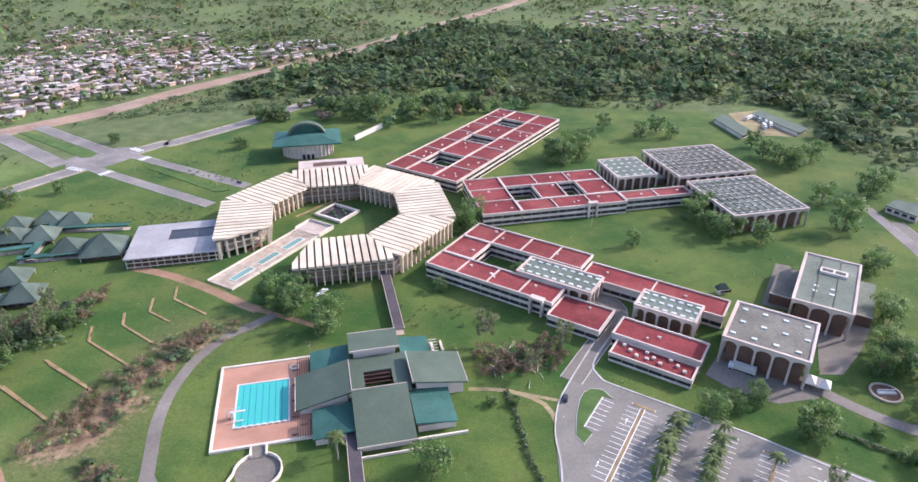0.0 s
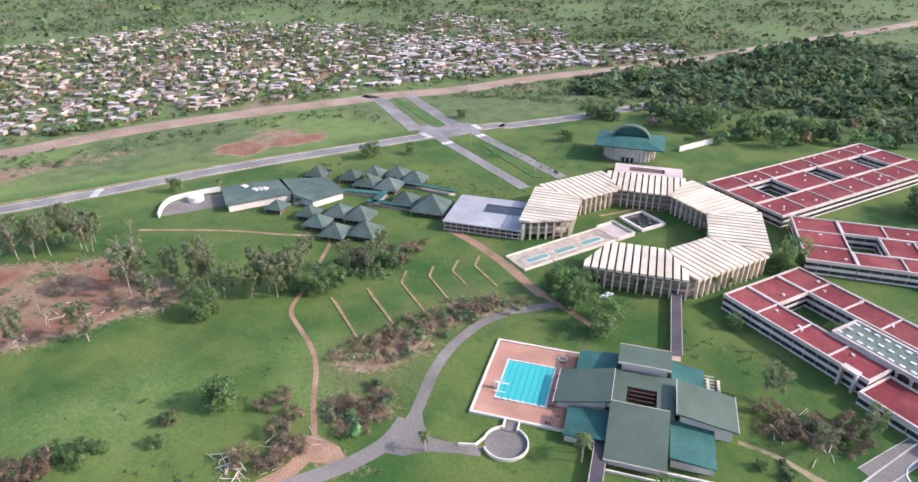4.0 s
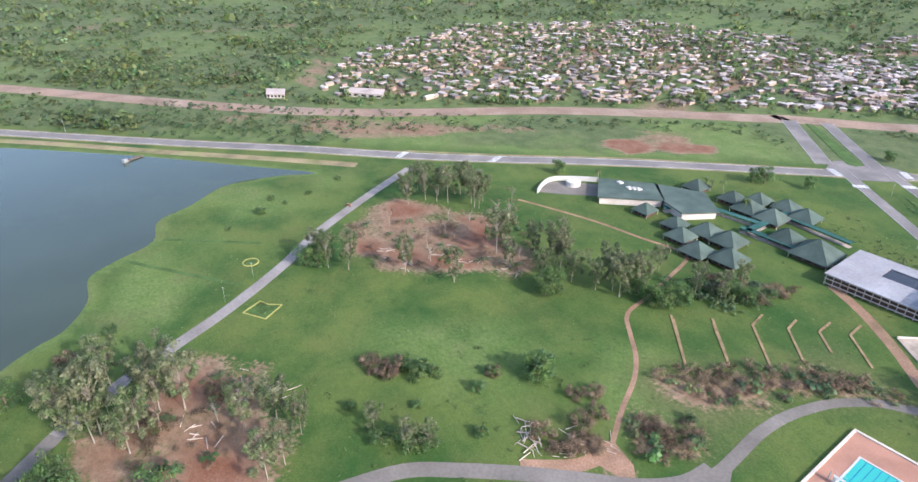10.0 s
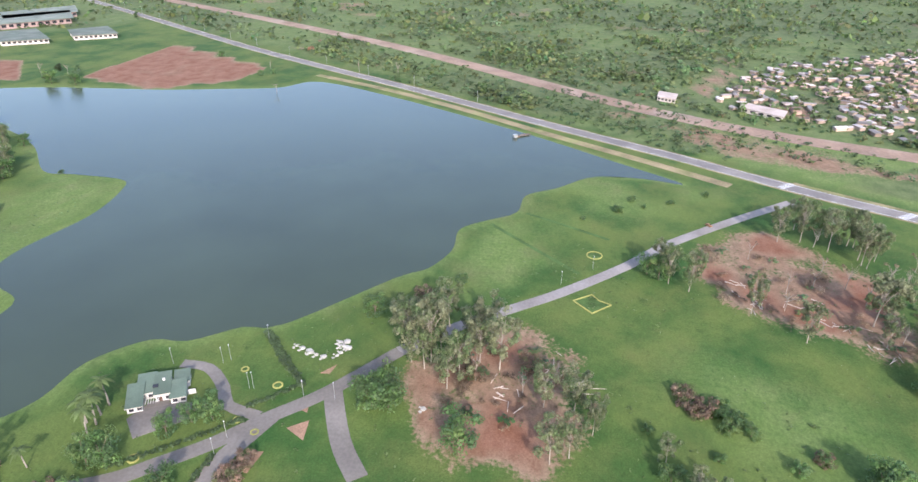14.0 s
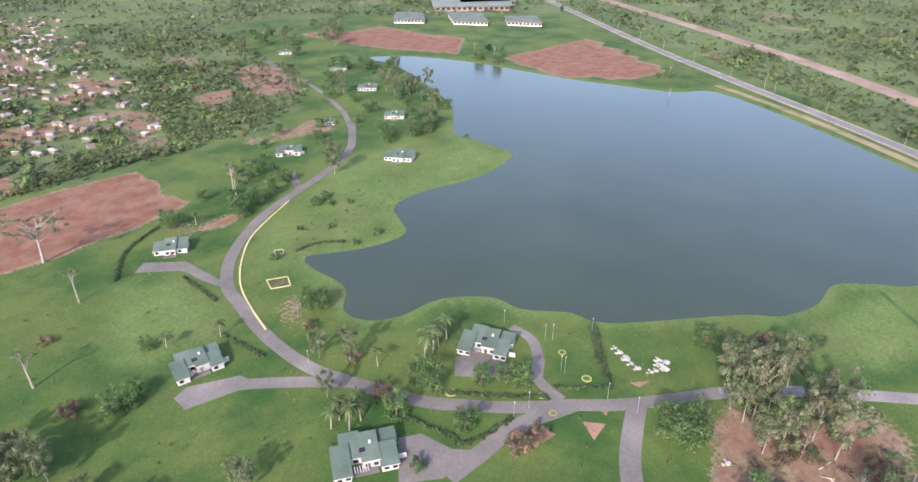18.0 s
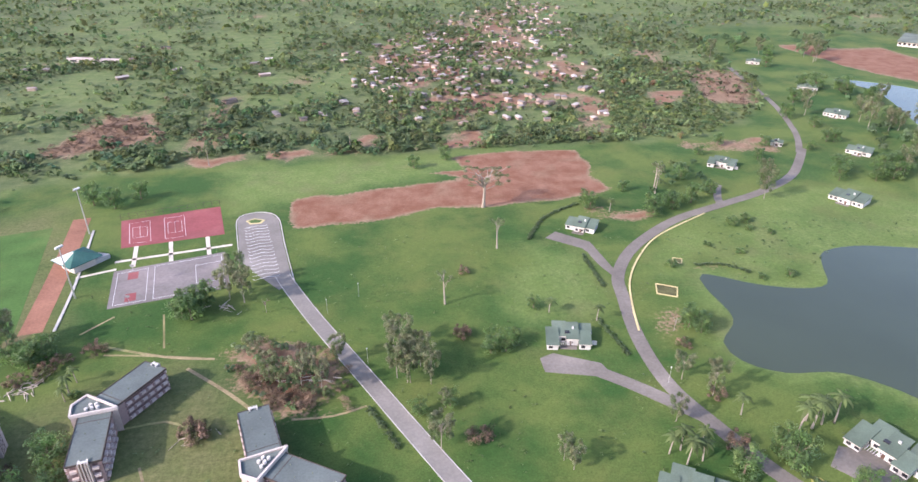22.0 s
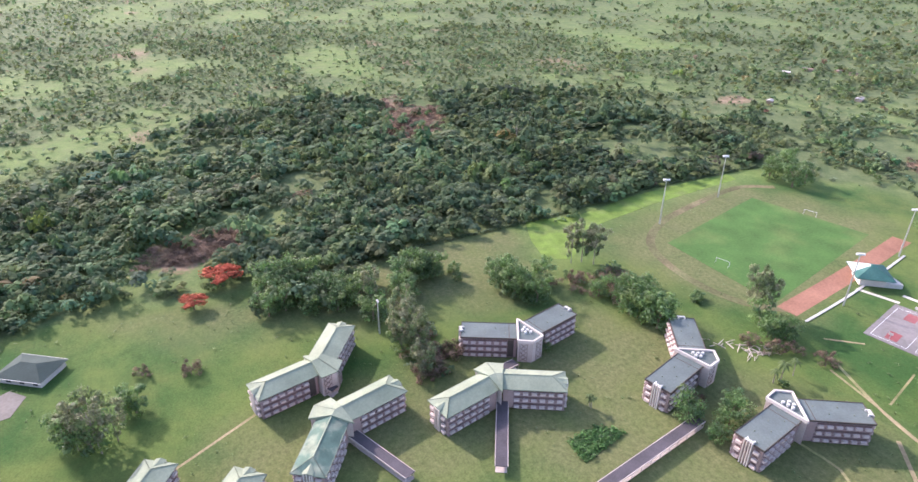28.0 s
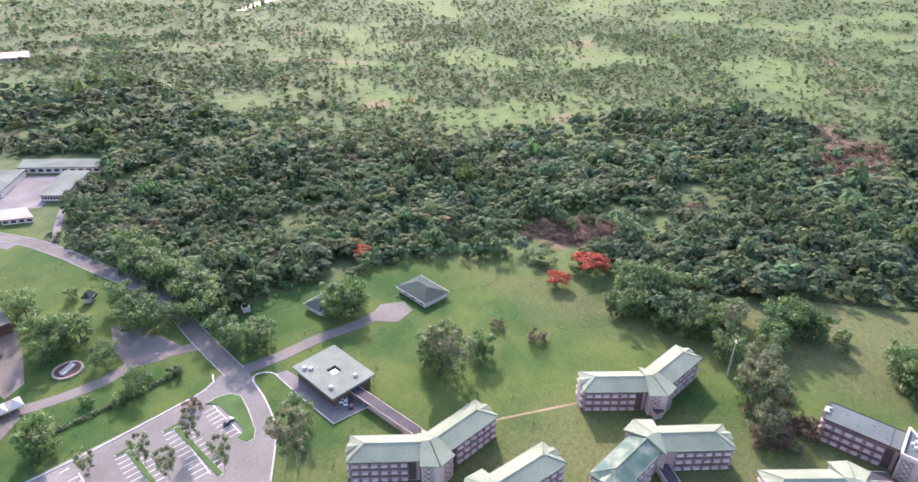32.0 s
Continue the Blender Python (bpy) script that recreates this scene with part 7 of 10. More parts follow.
def floodlight(x, y, h, hd, s=1.0):
    e = thing("floodlight_mast", x, y, hd, "tall grey steel floodlight mast", "floodlight", "floodlight masts")
    v, f = [], []
    for z, r_ in ((0, 0.45), (h, 0.22)):
        v += [(r_ * math.cos(k * 1.047), r_ * math.sin(k * 1.047), z) for k in range(6)]
    mesh("mast", v, [(k, (k + 1) % 6, 6 + (k + 1) % 6, 6 + k) for k in range(6)] + [tuple(range(6, 12))], "tower", e)
    box("rack", -2.0 * s, -0.3 * s, h - 0.2, 2.0 * s, 0.3 * s, h + 0.2, "tower", e)
    for i in range(4):
        box("lamp", (-1.9 + i) * s, -0.7 * s, h + 0.2, (-1.1 + i) * s, 0.2 * s, h + 0.2 + 0.7 * s, "lamp_white" if s == 1 else "tower", e)
for p_, hd in (((258.1, -261.5), 60), ((273.1, -323.3), 60), ((170.4, -353.3), -120), ((150.3, -281.6), -120), ((223.1, -71.4), 0)):
    floodlight(*p_, 28 if hd else 17, hd, 1.0 if hd else 0.55)
st = thing("grandstand", *(160.9, -314.3), 52, "small white grandstand with a teal pyramid roof", "grandstand")
box("wall", -6, -6, 0, 6, 6, 5.2, "white_wall", st)
mesh("roof", [(-9, -9, 5.2), (9, -9, 5.2), (9, 9, 5.2), (-9, 9, 5.2), (0, 0, 9.4), (-9, -9, 4.9), (9, -9, 4.9), (9, 9, 4.9), (-9, 9, 4.9)], [(0, 1, 4), (1, 2, 4), (2, 3, 4), (3, 0, 4), (8, 7, 6, 5), (5, 6, 1, 0), (6, 7, 2, 1), (7, 8, 3, 2), (8, 5, 0, 3)], "teal_roof", st)
mesh("roof_panel", [(8.9, -8.9, 5.31), (8.9, 2, 5.31), (1.0, 0.5, 8.98), (1.0, -1, 8.98)], [(0, 1, 2, 3)], "skylight", st)
for i in range(5):
    box("tier", -14, -5 + 2.2 * i, 0, -6.2, -2.9 + 2.2 * i, 0.5 + 0.45 * i, "kerb", st)
RC = [(157.8, -368.6), (102.5, -383.7), (91.8, -343.8), (145.8, -332.3)]
GC = [(140.6, -305.9), (87.2, -321.7), (76.9, -283.2), (131.4, -269.5)]
for q, mt, lb in ((RC, "court_red", "red hard courts with white court lines"), (GC, "court_grey", "worn grey ball court with white lines and red keys")):
    cp = thing("sports_court", 0, 0, 0, lb, "court", kind="structure")
    PADS.append(q)
    prism("surface", q, -0.1, 0.10, mt, cp)
    def frame_lines(u0, v0, u1, v1, w=0.16):
        c_ = [on(q, u0, v0), on(q, u1, v0), on(q, u1, v1), on(q, u0, v1)]
        for i in range(4):
            mesh("court_line", *ribbon_data([np.array(c_[i]), np.array(c_[(i + 1) % 4])], w, 0.09, 0.115), "paint_white", cp)
    if mt == "court_red":
        for u in (0.08, 0.42):
            frame_lines(u, 0.14, u + 0.20, 0.88)
            frame_lines(u + 0.03, 0.32, u + 0.17, 0.70)
            frame_lines(u + 0.10, 0.32, u + 0.101, 0.70)
    else:
        frame_lines(0.04, 0.08, 0.30, 0.94)
        frame_lines(0.36, 0.06, 0.96, 0.94)
        frame_lines(0.72, 0.25, 0.96, 0.75)
        for v in (0.12, 0.70):
            prism("key", [on(q, 0.13, v), on(q, 0.22, v), on(q, 0.22, v + 0.2), on(q, 0.13, v + 0.2)], 0.09, 0.12, "court_red", cp)
        for (u, v) in ((0.17, 0.08), (0.17, 0.92)):
            p_ = on(q, u, v)
            bk = thing("basketball_hoop", *p_, 15, "basketball hoop on a steel post", "hoop", "basketball hoops", z=0.1)
            box("post", -0.1, -0.1, 0, 0.1, 0.1, 3.6, "tower", bk)
            box("backboard", -0.9, 0.2, 2.9, 0.9, 0.3, 4.0, "white", bk)
            box("arm", -0.06, 0.1, 3.2, 0.06, 0.22, 3.35, "tower", bk)
fen = thing("court_fence", 0, 0, 0, "tall wire court fence on thin posts", "fence")
for i in range(13):
    p_ = on(RC, i / 12, -0.03)
    box("post", p_[0] - 0.08, p_[1] - 0.08, 0, p_[0] + 0.08, p_[1] + 0.08, 4.0, "groove", fen)
for z in (1.9, 3.9):
    mesh("rail", *ribbon_data([np.array(on(RC, 0, -0.03)), np.array(on(RC, 1, -0.03))], 0.1, z, z + 0.1), "groove", fen)
for a, b, w in (((143.7, -316.4), (84.8, -329.8), 2.2), ((138.4, -335.5), (132.3, -310.1), 2.2), ((120.4, -337.5), (113.9, -314.2), 2.2), ((101.1, -341.7), (95.1, -319.3), 2.2), ((157.8, -301.4), (140.2, -308.4), 2.0)):
    tagged(mesh("path", *ribbon_data([np.array(a), np.array(b)], w, -0.1, 0.08), "cream"), "cream concrete path between the courts", "path", kind="structure")

# lake shore details, depot, tent and yard
jetty = thing("jetty", *(-510.9, -33.2), 40, "small dark wooden jetty in the lake", "jetty")
for i in range(9):
    box("plank", -1.5, i * 1.5, 0.7, 1.5, i * 1.5 + 1.35, 0.85, "bark", jetty)
for i in range(4):
    for s in (-1.3, 1.3):
        box("pile", s - 0.12, i * 4 + 0.3, -1.5, s + 0.12, i * 4 + 0.55, 1.3, "bark", jetty)
box("hut", -1.4, -3.5, 0.3, 1.4, -0.3, 2.6, "tower", jetty)
tent = thing("marquee", *(143.0, 198.6), -32, "white marquee with peaked roof", "tent")
for x0 in (-5, 0.2):
    for c_ in ((x0, -3), (x0 + 4.6, -3), (x0 + 4.6, 3), (x0, 3)):
        box("pole", c_[0] - 0.06, c_[1] - 0.06, 0, c_[0] + 0.06, c_[1] + 0.06, 2.6, "tower", tent)
    mesh("canopy", [(x0 - 0.2, -3.2, 2.6), (x0 + 4.8, -3.2, 2.6), (x0 + 4.8, 3.2, 2.6), (x0 - 0.2, 3.2, 2.6), (x0 + 2.3, 0, 4.8), (x0 - 0.2, -3.2, 2.1), (x0 + 4.8, -3.2, 2.1), (x0 + 4.8, 3.2, 2.1), (x0 - 0.2, 3.2, 2.1)],
         [(0, 1, 4), (1, 2, 4), (2, 3, 4), (3, 0, 4), (5, 6, 1, 0), (6, 7, 2, 1), (7, 8, 3, 2), (8, 5, 0, 3)], "white", tent)
lorry = thing("lorry", *(117.0, 207.8), -32, "white box lorry in the yard", "lorry")
box("cab", -5.4, -1.2, 0.5, -3.4, 1.2, 2.7, "car_paint", lorry, inset=0.2)
box("load_box", -3.2, -1.25, 0.9, 5.2, 1.25, 3.5, "white", lorry, inset=0.05)
box("windscreen", -5.46, -1.0, 1.6, -5.38, 1.0, 2.4, "dark_glass", lorry)
for wx in (-4.4, 2.6, 3.9):
    for s in (-1.05, 1.05):
        mesh("wheel", *prism_data([(0.5 * math.cos(k * 0.524), 0.5 * math.sin(k * 0.524)) for k in range(12)], -0.15, 0.15), "black", lorry).matrix_basis = pose(wx, s, 0.5, 90, 0, 0)
pit = thing("round_planter", *(168.6, 194.6), 0, "round stone planter ring with a white bench", "planter")
mesh("rim", *ribbon_data([(5.5 * math.cos(radians(a)), 5.5 * math.sin(radians(a))) for a in range(0, 361, 15)], 0.9, 0, 0.7), "terrace_stone", pit)
mesh("bed", *prism_data([(5 * math.cos(radians(a)), 5 * math.sin(radians(a))) for a in range(0, 360, 20)], 0, 0.25), "brown_wall", pit)
box("bench", -3.5, -1.2, 0.2, 3.5, 0.2, 1.1, "white", pit)
box("bench_back", -3.5, 0.2, 0.2, 3.5, 0.5, 1.9, "white", pit)
def shed(name, q, h, roof, label, bays=8, cat="shed", wall="white_wall"):
    e = thing(name, 0, 0, 0, label, cat, "far buildings")
    c_ = np.mean(np.array(q), axis=0)
    prism("wall", [tuple(c_ + (np.array(p_) - c_) * 0.94) for p_ in q], 0, h, wall, e)
    prism("roof", q, h, h + 0.6, roof, e)
    a, b = np.array(q[0]), np.array(q[1])
    for i in range(bays):
        p0, p1 = a + (b - a) * (i + 0.2) / bays, a + (b - a) * (i + 0.8) / bays
        p0, p1 = c_ + (p0 - c_) * 0.945, c_ + (p1 - c_) * 0.945
        mesh("window", *ribbon_data([p0, p1], 0.3, h * 0.35, h * 0.8), "dark_glass", e)
    return e
shed("depot", [(363.2, 331.7), (348.3, 388.9), (364.1, 398.9), (377.6, 343.1)], 4, "hall_green", "long green-roofed depot building", 10)
shed("depot", [(313.9, 320.6), (310.4, 336.8), (351.6, 353.1), (355.5, 335.0)], 4, "hall_green", "open green-roofed depot shed", 8)
shed("depot", [(309.0, 364.9), (305.8, 379.8), (341.9, 397.3), (347.7, 381.0)], 4, "hall_green", "low green-roofed depot shed", 6)
shed("depot", [(275.7, 332.5), (284.2, 316.5), (295.3, 332.3), (288.2, 344.7)], 3, "hut_metal", "low dark depot hut", 4)
tagged(prism("depot_yard", [(299.7, 384.2), (344.3, 391.5), (354.1, 347.0), (302.5, 329.3), (293.3, 351.0)], -0.1, 0.12, "road_grey"), "pale paved depot yard", "yard", kind="structure")
shed("depot", [(230.5, 499.1), (243.5, 510.2), (237.2, 559.4), (223.3, 546.5)], 3, "green_roof", "long green-roofed depot shed by the woods", 10)
shed("depot", [(280.3, 507.6), (293.3, 518.8), (274.8, 572.1), (263.3, 562.4)], 3, "green_roof", "long green-roofed depot shed by the woods", 10)
tagged(prism("depot_yard", [(246.8, 573.4), (280.5, 584.1), (297.1, 525.0), (275.9, 507.4), (242.6, 511.7)], -0.1, 0.11, "bank"), "beaten earth depot yard", "yard", kind="structure")
shed("store_house", [(266.1, 362.7), (276.0, 346.1), (291.1, 363.0), (278.1, 371.7)], 4, "hut_roof", "small green-roofed store at the edge of the grounds", 4, "house")
for q in ([(-700.6, -817.2), (-736.7, -779.7), (-784.1, -835.0), (-758.8, -875.7)], [(-760.5, -741.3), (-791.6, -691.3), (-856.6, -766.3), (-815.1, -808.9)], [(-814.5, -675.3), (-845.0, -626.3), (-895.8, -679.4), (-857.8, -716.8)]):
    shed("school_block", q, 6, "hall_green", "long distant school block with green roof", 9, "building")
for q in ([(-912.9, -871.0), (-1004.2, -810.4), (-1066.1, -863.4), (-969.9, -928.2)], [(-834.3, -863.3), (-943.3, -771.4), (-1014.4, -834.6), (-900.8, -937.0)]):
    shed("tall_block", q, 8, "hall_pale", "distant pale multi-storey block", 14, "building", "dorm_mauve")
for q in ([(121.0, 878.4), (153.8, 887.2), (154.7, 903.8), (125.5, 894.8)], [(645.9, 705.3), (666.6, 673.2), (695.8, 703.9), (674.4, 733.8)],
          [(-621.1, 164.1), (-594.3, 196.1), (-613.9, 204.4), (-640.0, 169.9)], [(-646.0, 92.2), (-636.9, 108.9), (-658.0, 113.5), (-667.2, 96.3)], [(375.1, -833.8), (306.2, -817.8), (311.1, -827.6), (379.4, -846.0)]):
    shed("far_house", q, 4, "concrete_pink", "distant long house with a pale roof", 5, "house")
for i, p_ in enumerate(((258.4, 555.1), (266.4, 560.8), (268.0, 553.0), (269.0, 543.8), (269.0, 534.8), (262.0, 531.0))):
    copy_thing(lorry, pose(*p_, 0, 0, 0, 40 + 8 * i))
def bed_outline(pts, mat, label):
    e = thing("flower_bed", 0, 0, 0, label, "flower bed", "flower beds")
    c_ = np.mean(np.array(pts), axis=0)
    prism("soil", [tuple(c_ + (np.array(p_) - c_) * 0.9) for p_ in pts], 0, 0.12, "bed_lawn" if mat == "yellow_plant" else "bed_soil", e)
    for i in range(len(pts)):
        mesh("edging", *ribbon_data([np.array(pts[i]), np.array(pts[(i + 1) % len(pts)])], 0.6, 0, 0.35), mat, e)
bed_outline([(-137.5, -262.0), (-146.9, -257.3), (-143.2, -248.8), (-134.6, -253.0)], "yellow_kerb", "square brown flower bed with a pale yellow edge")
bed_outline([(-157.3, -286.9), (-161.4, -284.7), (-159.2, -280.2), (-155.1, -282.4)], "yellow_kerb", "small square flower bed with a yellow edge")
bed_outline([(-270.0, 15.2), (-276.9, 24.2), (-272.1, 27.5), (-269.1, 33.3), (-260.4, 24.0)], "yellow_plant", "arrow-shaped bed outlined in yellow plants")
bed_outline([tuple(np.array((-317.7, 26.2)) + (4.2 * math.cos(k * 0.524), 4.2 * math.sin(k * 0.524))) for k in range(12)], "yellow_plant", "round bed outlined in yellow plants")
for p_, r_ in (((-187.3, -100.8), 1.9), ((-194.4, -118.2), 1.5), ((-166.6, -107.6), 1.6), ((-161.7, -98.6), 1.4), ((-142.8, -134.4), 2.0)):
    bed_outline([(p_[0] + r_ * math.cos(k * 0.785), p_[1] + r_ * math.sin(k * 0.785)) for k in range(8)], "yellow_plant", "small round bed ringed with yellow plants")
def rock(x, y, s):
    e = bmesh.new()
    bmesh.ops.create_icosphere(e, subdivisions=2, radius=s)
    r_ = random.Random(int(x * 31 + y * 17))
    for v in e.verts:
        v.co *= r_.uniform(0.75, 1.15)
        v.co.z *= 0.45
    me = bpy.data.meshes.new("boulder")
    e.to_mesh(me)
    e.free()
    me.materials.append(M["boulder"])
    ob = new("boulder", me)
    ob.location = (x, y, s * 0.3)
    tagged(ob, "pale boulder lying on the lake lawn", "boulder", "pale boulders")
for i, p_ in enumerate(((-213.1, -103.2), (-211.7, -100.2), (-209.6, -95.7), (-208.5, -92.5), (-207.5, -89.0), (-218.8, -85.8), (-216.2, -83.0), (-219.4, -82.4), (-211.5, -82.8), (-215.1, -80.2), (-209.2, -83.9), (-211.7, -100.0), (-210.4, -96.5), (-216.0, -84.4), (-215.5, -81.4), (-218.8, -84.9), (-183.9, -40.5))):
    rock(*p_, 0.9 + 0.7 * ((i * 7) % 5) / 4)
    rock(p_[0] + 1.6, p_[1] - 0.9, 0.7)
    rock(p_[0] - 0.8, p_[1] - 1.5, 0.5)

def logs(c, count, spread, seed):
    """A heap of felled trunks and branches lying about."""
    r_ = random.Random(seed)
    e = thing("log_pile", *c, r_.uniform(0, 180), "heap of pale felled logs and branches", "log pile", "heaps of felled wood")
    for i in range(int(count * 0.7)):
        L_, t_ = r_.uniform(2.0, 6.5), r_.uniform(0.10, 0.26)
        v, f = [], []
        for x_, q_ in ((-L_ / 2, t_), (0, t_ * 0.9), (L_ / 2, t_ * 0.6)):
            v += [(x_, q_ * math.cos(k * 1.2566), q_ * math.sin(k * 1.2566)) for k in range(5)]
        for k in range(2):
            f += [(5 * k + j, 5 * k + (j + 1) % 5, 5 * k + 5 + (j + 1) % 5, 5 * k + 5 + j) for j in range(5)]
        f += [(4, 3, 2, 1, 0), (10, 11, 12, 13, 14)]
        mesh("log", v, f, "log", e).matrix_basis = pose(r_.gauss(0, spread), r_.gauss(0, spread * 0.5), t_ + r_.uniform(0, 0.7), 0, r_.uniform(-8, 8), r_.gauss(0, 45))
for i, (p_, n_, sp) in enumerate((((24.0, 214.4), 22, 6.0), ((16.3, 209.3), 18, 5.0), ((28.5, 210.5), 14, 5.0), ((-146.7, 97.3), 22, 5.0), ((-134.6, 108.4), 26, 5.5), ((-132.0, 117.2), 20, 5.0), ((-276.6, 101.3), 14, 7.0), ((-295.1, 95.8), 14, 7.0), ((-267.5, 130.6), 14, 7.0), ((-250.9, 149.6), 14, 6.0), ((-285.0, 121.9), 12, 6.0),
                                  ((-197.5, -12.6), 14, 5.0), ((-213.5, 6.6), 12, 5.0), ((-209.1, 22.8), 12, 5.0), ((73.5, -263.0), 20, 5.0), ((44.2, -210.6), 22, 7.0), ((30.7, -206.0), 20, 6.0), ((69.5, -179.6), 22, 3.0), ((140.5, -222.7), 14, 5.0), ((140.9, -214.5), 14, 4.0), ((148.0, -210.0), 20, 6.0), ((141.3, -214.9), 14, 5.0), ((-143.4, 97.9), 16, 5.0), ((-135.1, 111.8), 18, 5.0))):
    logs(p_, n_, sp, 40 + i)
for k in range(14):
    q_ = AV_LINE[int(len(AV_LINE) * (0.42 + 0.04 * k))]
    copy_thing(lp, pose(q_[0] - 9, q_[1] + 4, 0) @ Matrix.Scale(1.3, 4))
PADS.append([(-87.0, 160.6), (-98.1, 209.7), (-67.2, 236.7), (-22.5, 241.6), (11.3, 204.8), (3.7, 166.5), (-36.8, 158.3)])
PADS.append([(188.6, -378.9), (175.0, -370.8), (147.4, -250.4), (158.8, -248.1)])

# ---- trees on the grounds ----
def tube(v, f, pts, radii, sides=6):
    k0 = len(v)
    for (p, r_) in zip(pts, radii):
        v += [(p[0] + r_ * math.cos(6.2832 * k / sides), p[1] + r_ * math.sin(6.2832 * k / sides), p[2]) for k in range(sides)]
    for i in range(len(pts) - 1):
        for k in range(sides):
            a, b = k0 + i * sides + k, k0 + i * sides + (k + 1) % sides
            f.append((a, b, b + sides, a + sides))

def limbs(h, spread, n, seed, r0, top):
    """A tapered trunk and bent limbs; returns mesh data and the limb ends."""
    r_ = random.Random(seed)
    v, f, ends = [], [], []
    lean = (r_.uniform(-0.06, 0.06), r_.uniform(-0.06, 0.06))
    tube(v, f, [(lean[0] * z, lean[1] * z, z) for z in (0, 0.15 * h, 0.5 * top, top)], [r0 * 1.35, r0, r0 * 0.8, r0 * 0.45])
    for i in range(n):
        a = 6.2832 * i / n + r_.uniform(-0.5, 0.5)
        z0 = top * r_.uniform(0.5, 0.95)
        s = spread * r_.uniform(0.55, 1.0)
        z1 = z0 + (h - z0) * r_.uniform(0.45, 0.9)
        p0 = (lean[0] * z0, lean[1] * z0, z0)
        p1 = (p0[0] + s * 0.5 * math.cos(a), p0[1] + s * 0.5 * math.sin(a), z0 + (z1 - z0) * 0.6)
        p2 = (p0[0] + s * math.cos(a + 0.2), p0[1] + s * math.sin(a + 0.2), z1)
        tube(v, f, [p0, p1, p2], [r0 * 0.45, r0 * 0.3, r0 * 0.1], 5)
        ends.append(p2)
    return v, f, ends

def leaf_cards(centers, radii, per, size, seed, tints, flat=0.75):
    """Small bent leaf sprays round each centre."""
    r_ = np.random.default_rng(seed)
    q, col = [], []
    for c, rad in zip(centers, radii):
        d = r_.normal(0, 1, (per, 3))
        d /= np.linalg.norm(d, axis=1)[:, None]
        p = np.array(c) + d * rad * r_.uniform(0.45, 1.05, (per, 1)) * (1, 1, flat)
        nrm = d + r_.normal(0, 0.32, (per, 3)) + (0, 0, 0.4)
        nrm /= np.linalg.norm(nrm, axis=1)[:, None]
        t = np.cross(nrm, r_.normal(0, 1, (per, 3)))
        t /= np.linalg.norm(t, axis=1)[:, None]
        b = np.cross(nrm, t)
        s = size * r_.uniform(0.5, 1.3, (per, 1))
        q.append(np.stack([p + t * s, p + b * s * 0.6 - nrm * s * 0.25, p - t * s, p - b * s * 0.6 - nrm * s * 0.25], 1).reshape(-1, 3))
        tt = np.array(tints[r_.integers(0, len(tints))]) * r_.uniform(0.8, 1.2, (per, 1))
        col.append(np.concatenate([np.repeat(tt, 4, 0), np.ones((per * 4, 1))], 1))
    v = np.concatenate(q)
    return v, np.concatenate(col)

GREEN = [(1.0, 1.1, 1.0), (0.8, 0.95, 0.9), (1.35, 1.32, 1.05), (0.92, 1.12, 0.85), (1.2, 1.35, 1.0)]
PALE = [(1.68, 1.22, 1.6), (1.36, 1.13, 1.32), (1.88, 1.3, 1.8), (1.18, 1.1, 1.1)]
DRY = [(1, 1, 1), (1.2, 1.1, 1.1), (0.8, 0.8, 0.8), (0.6, 0.9, 0.6)]

def tree_mesh_parts(e, v, f, bark, cards, cols, leaf):
    mesh("trunk", v, f, bark, e)
    ob = new("crown", fast_mesh("crown", cards, np.arange(len(cards)).reshape(-1, 4), leaf, cols))
    ob.parent = e

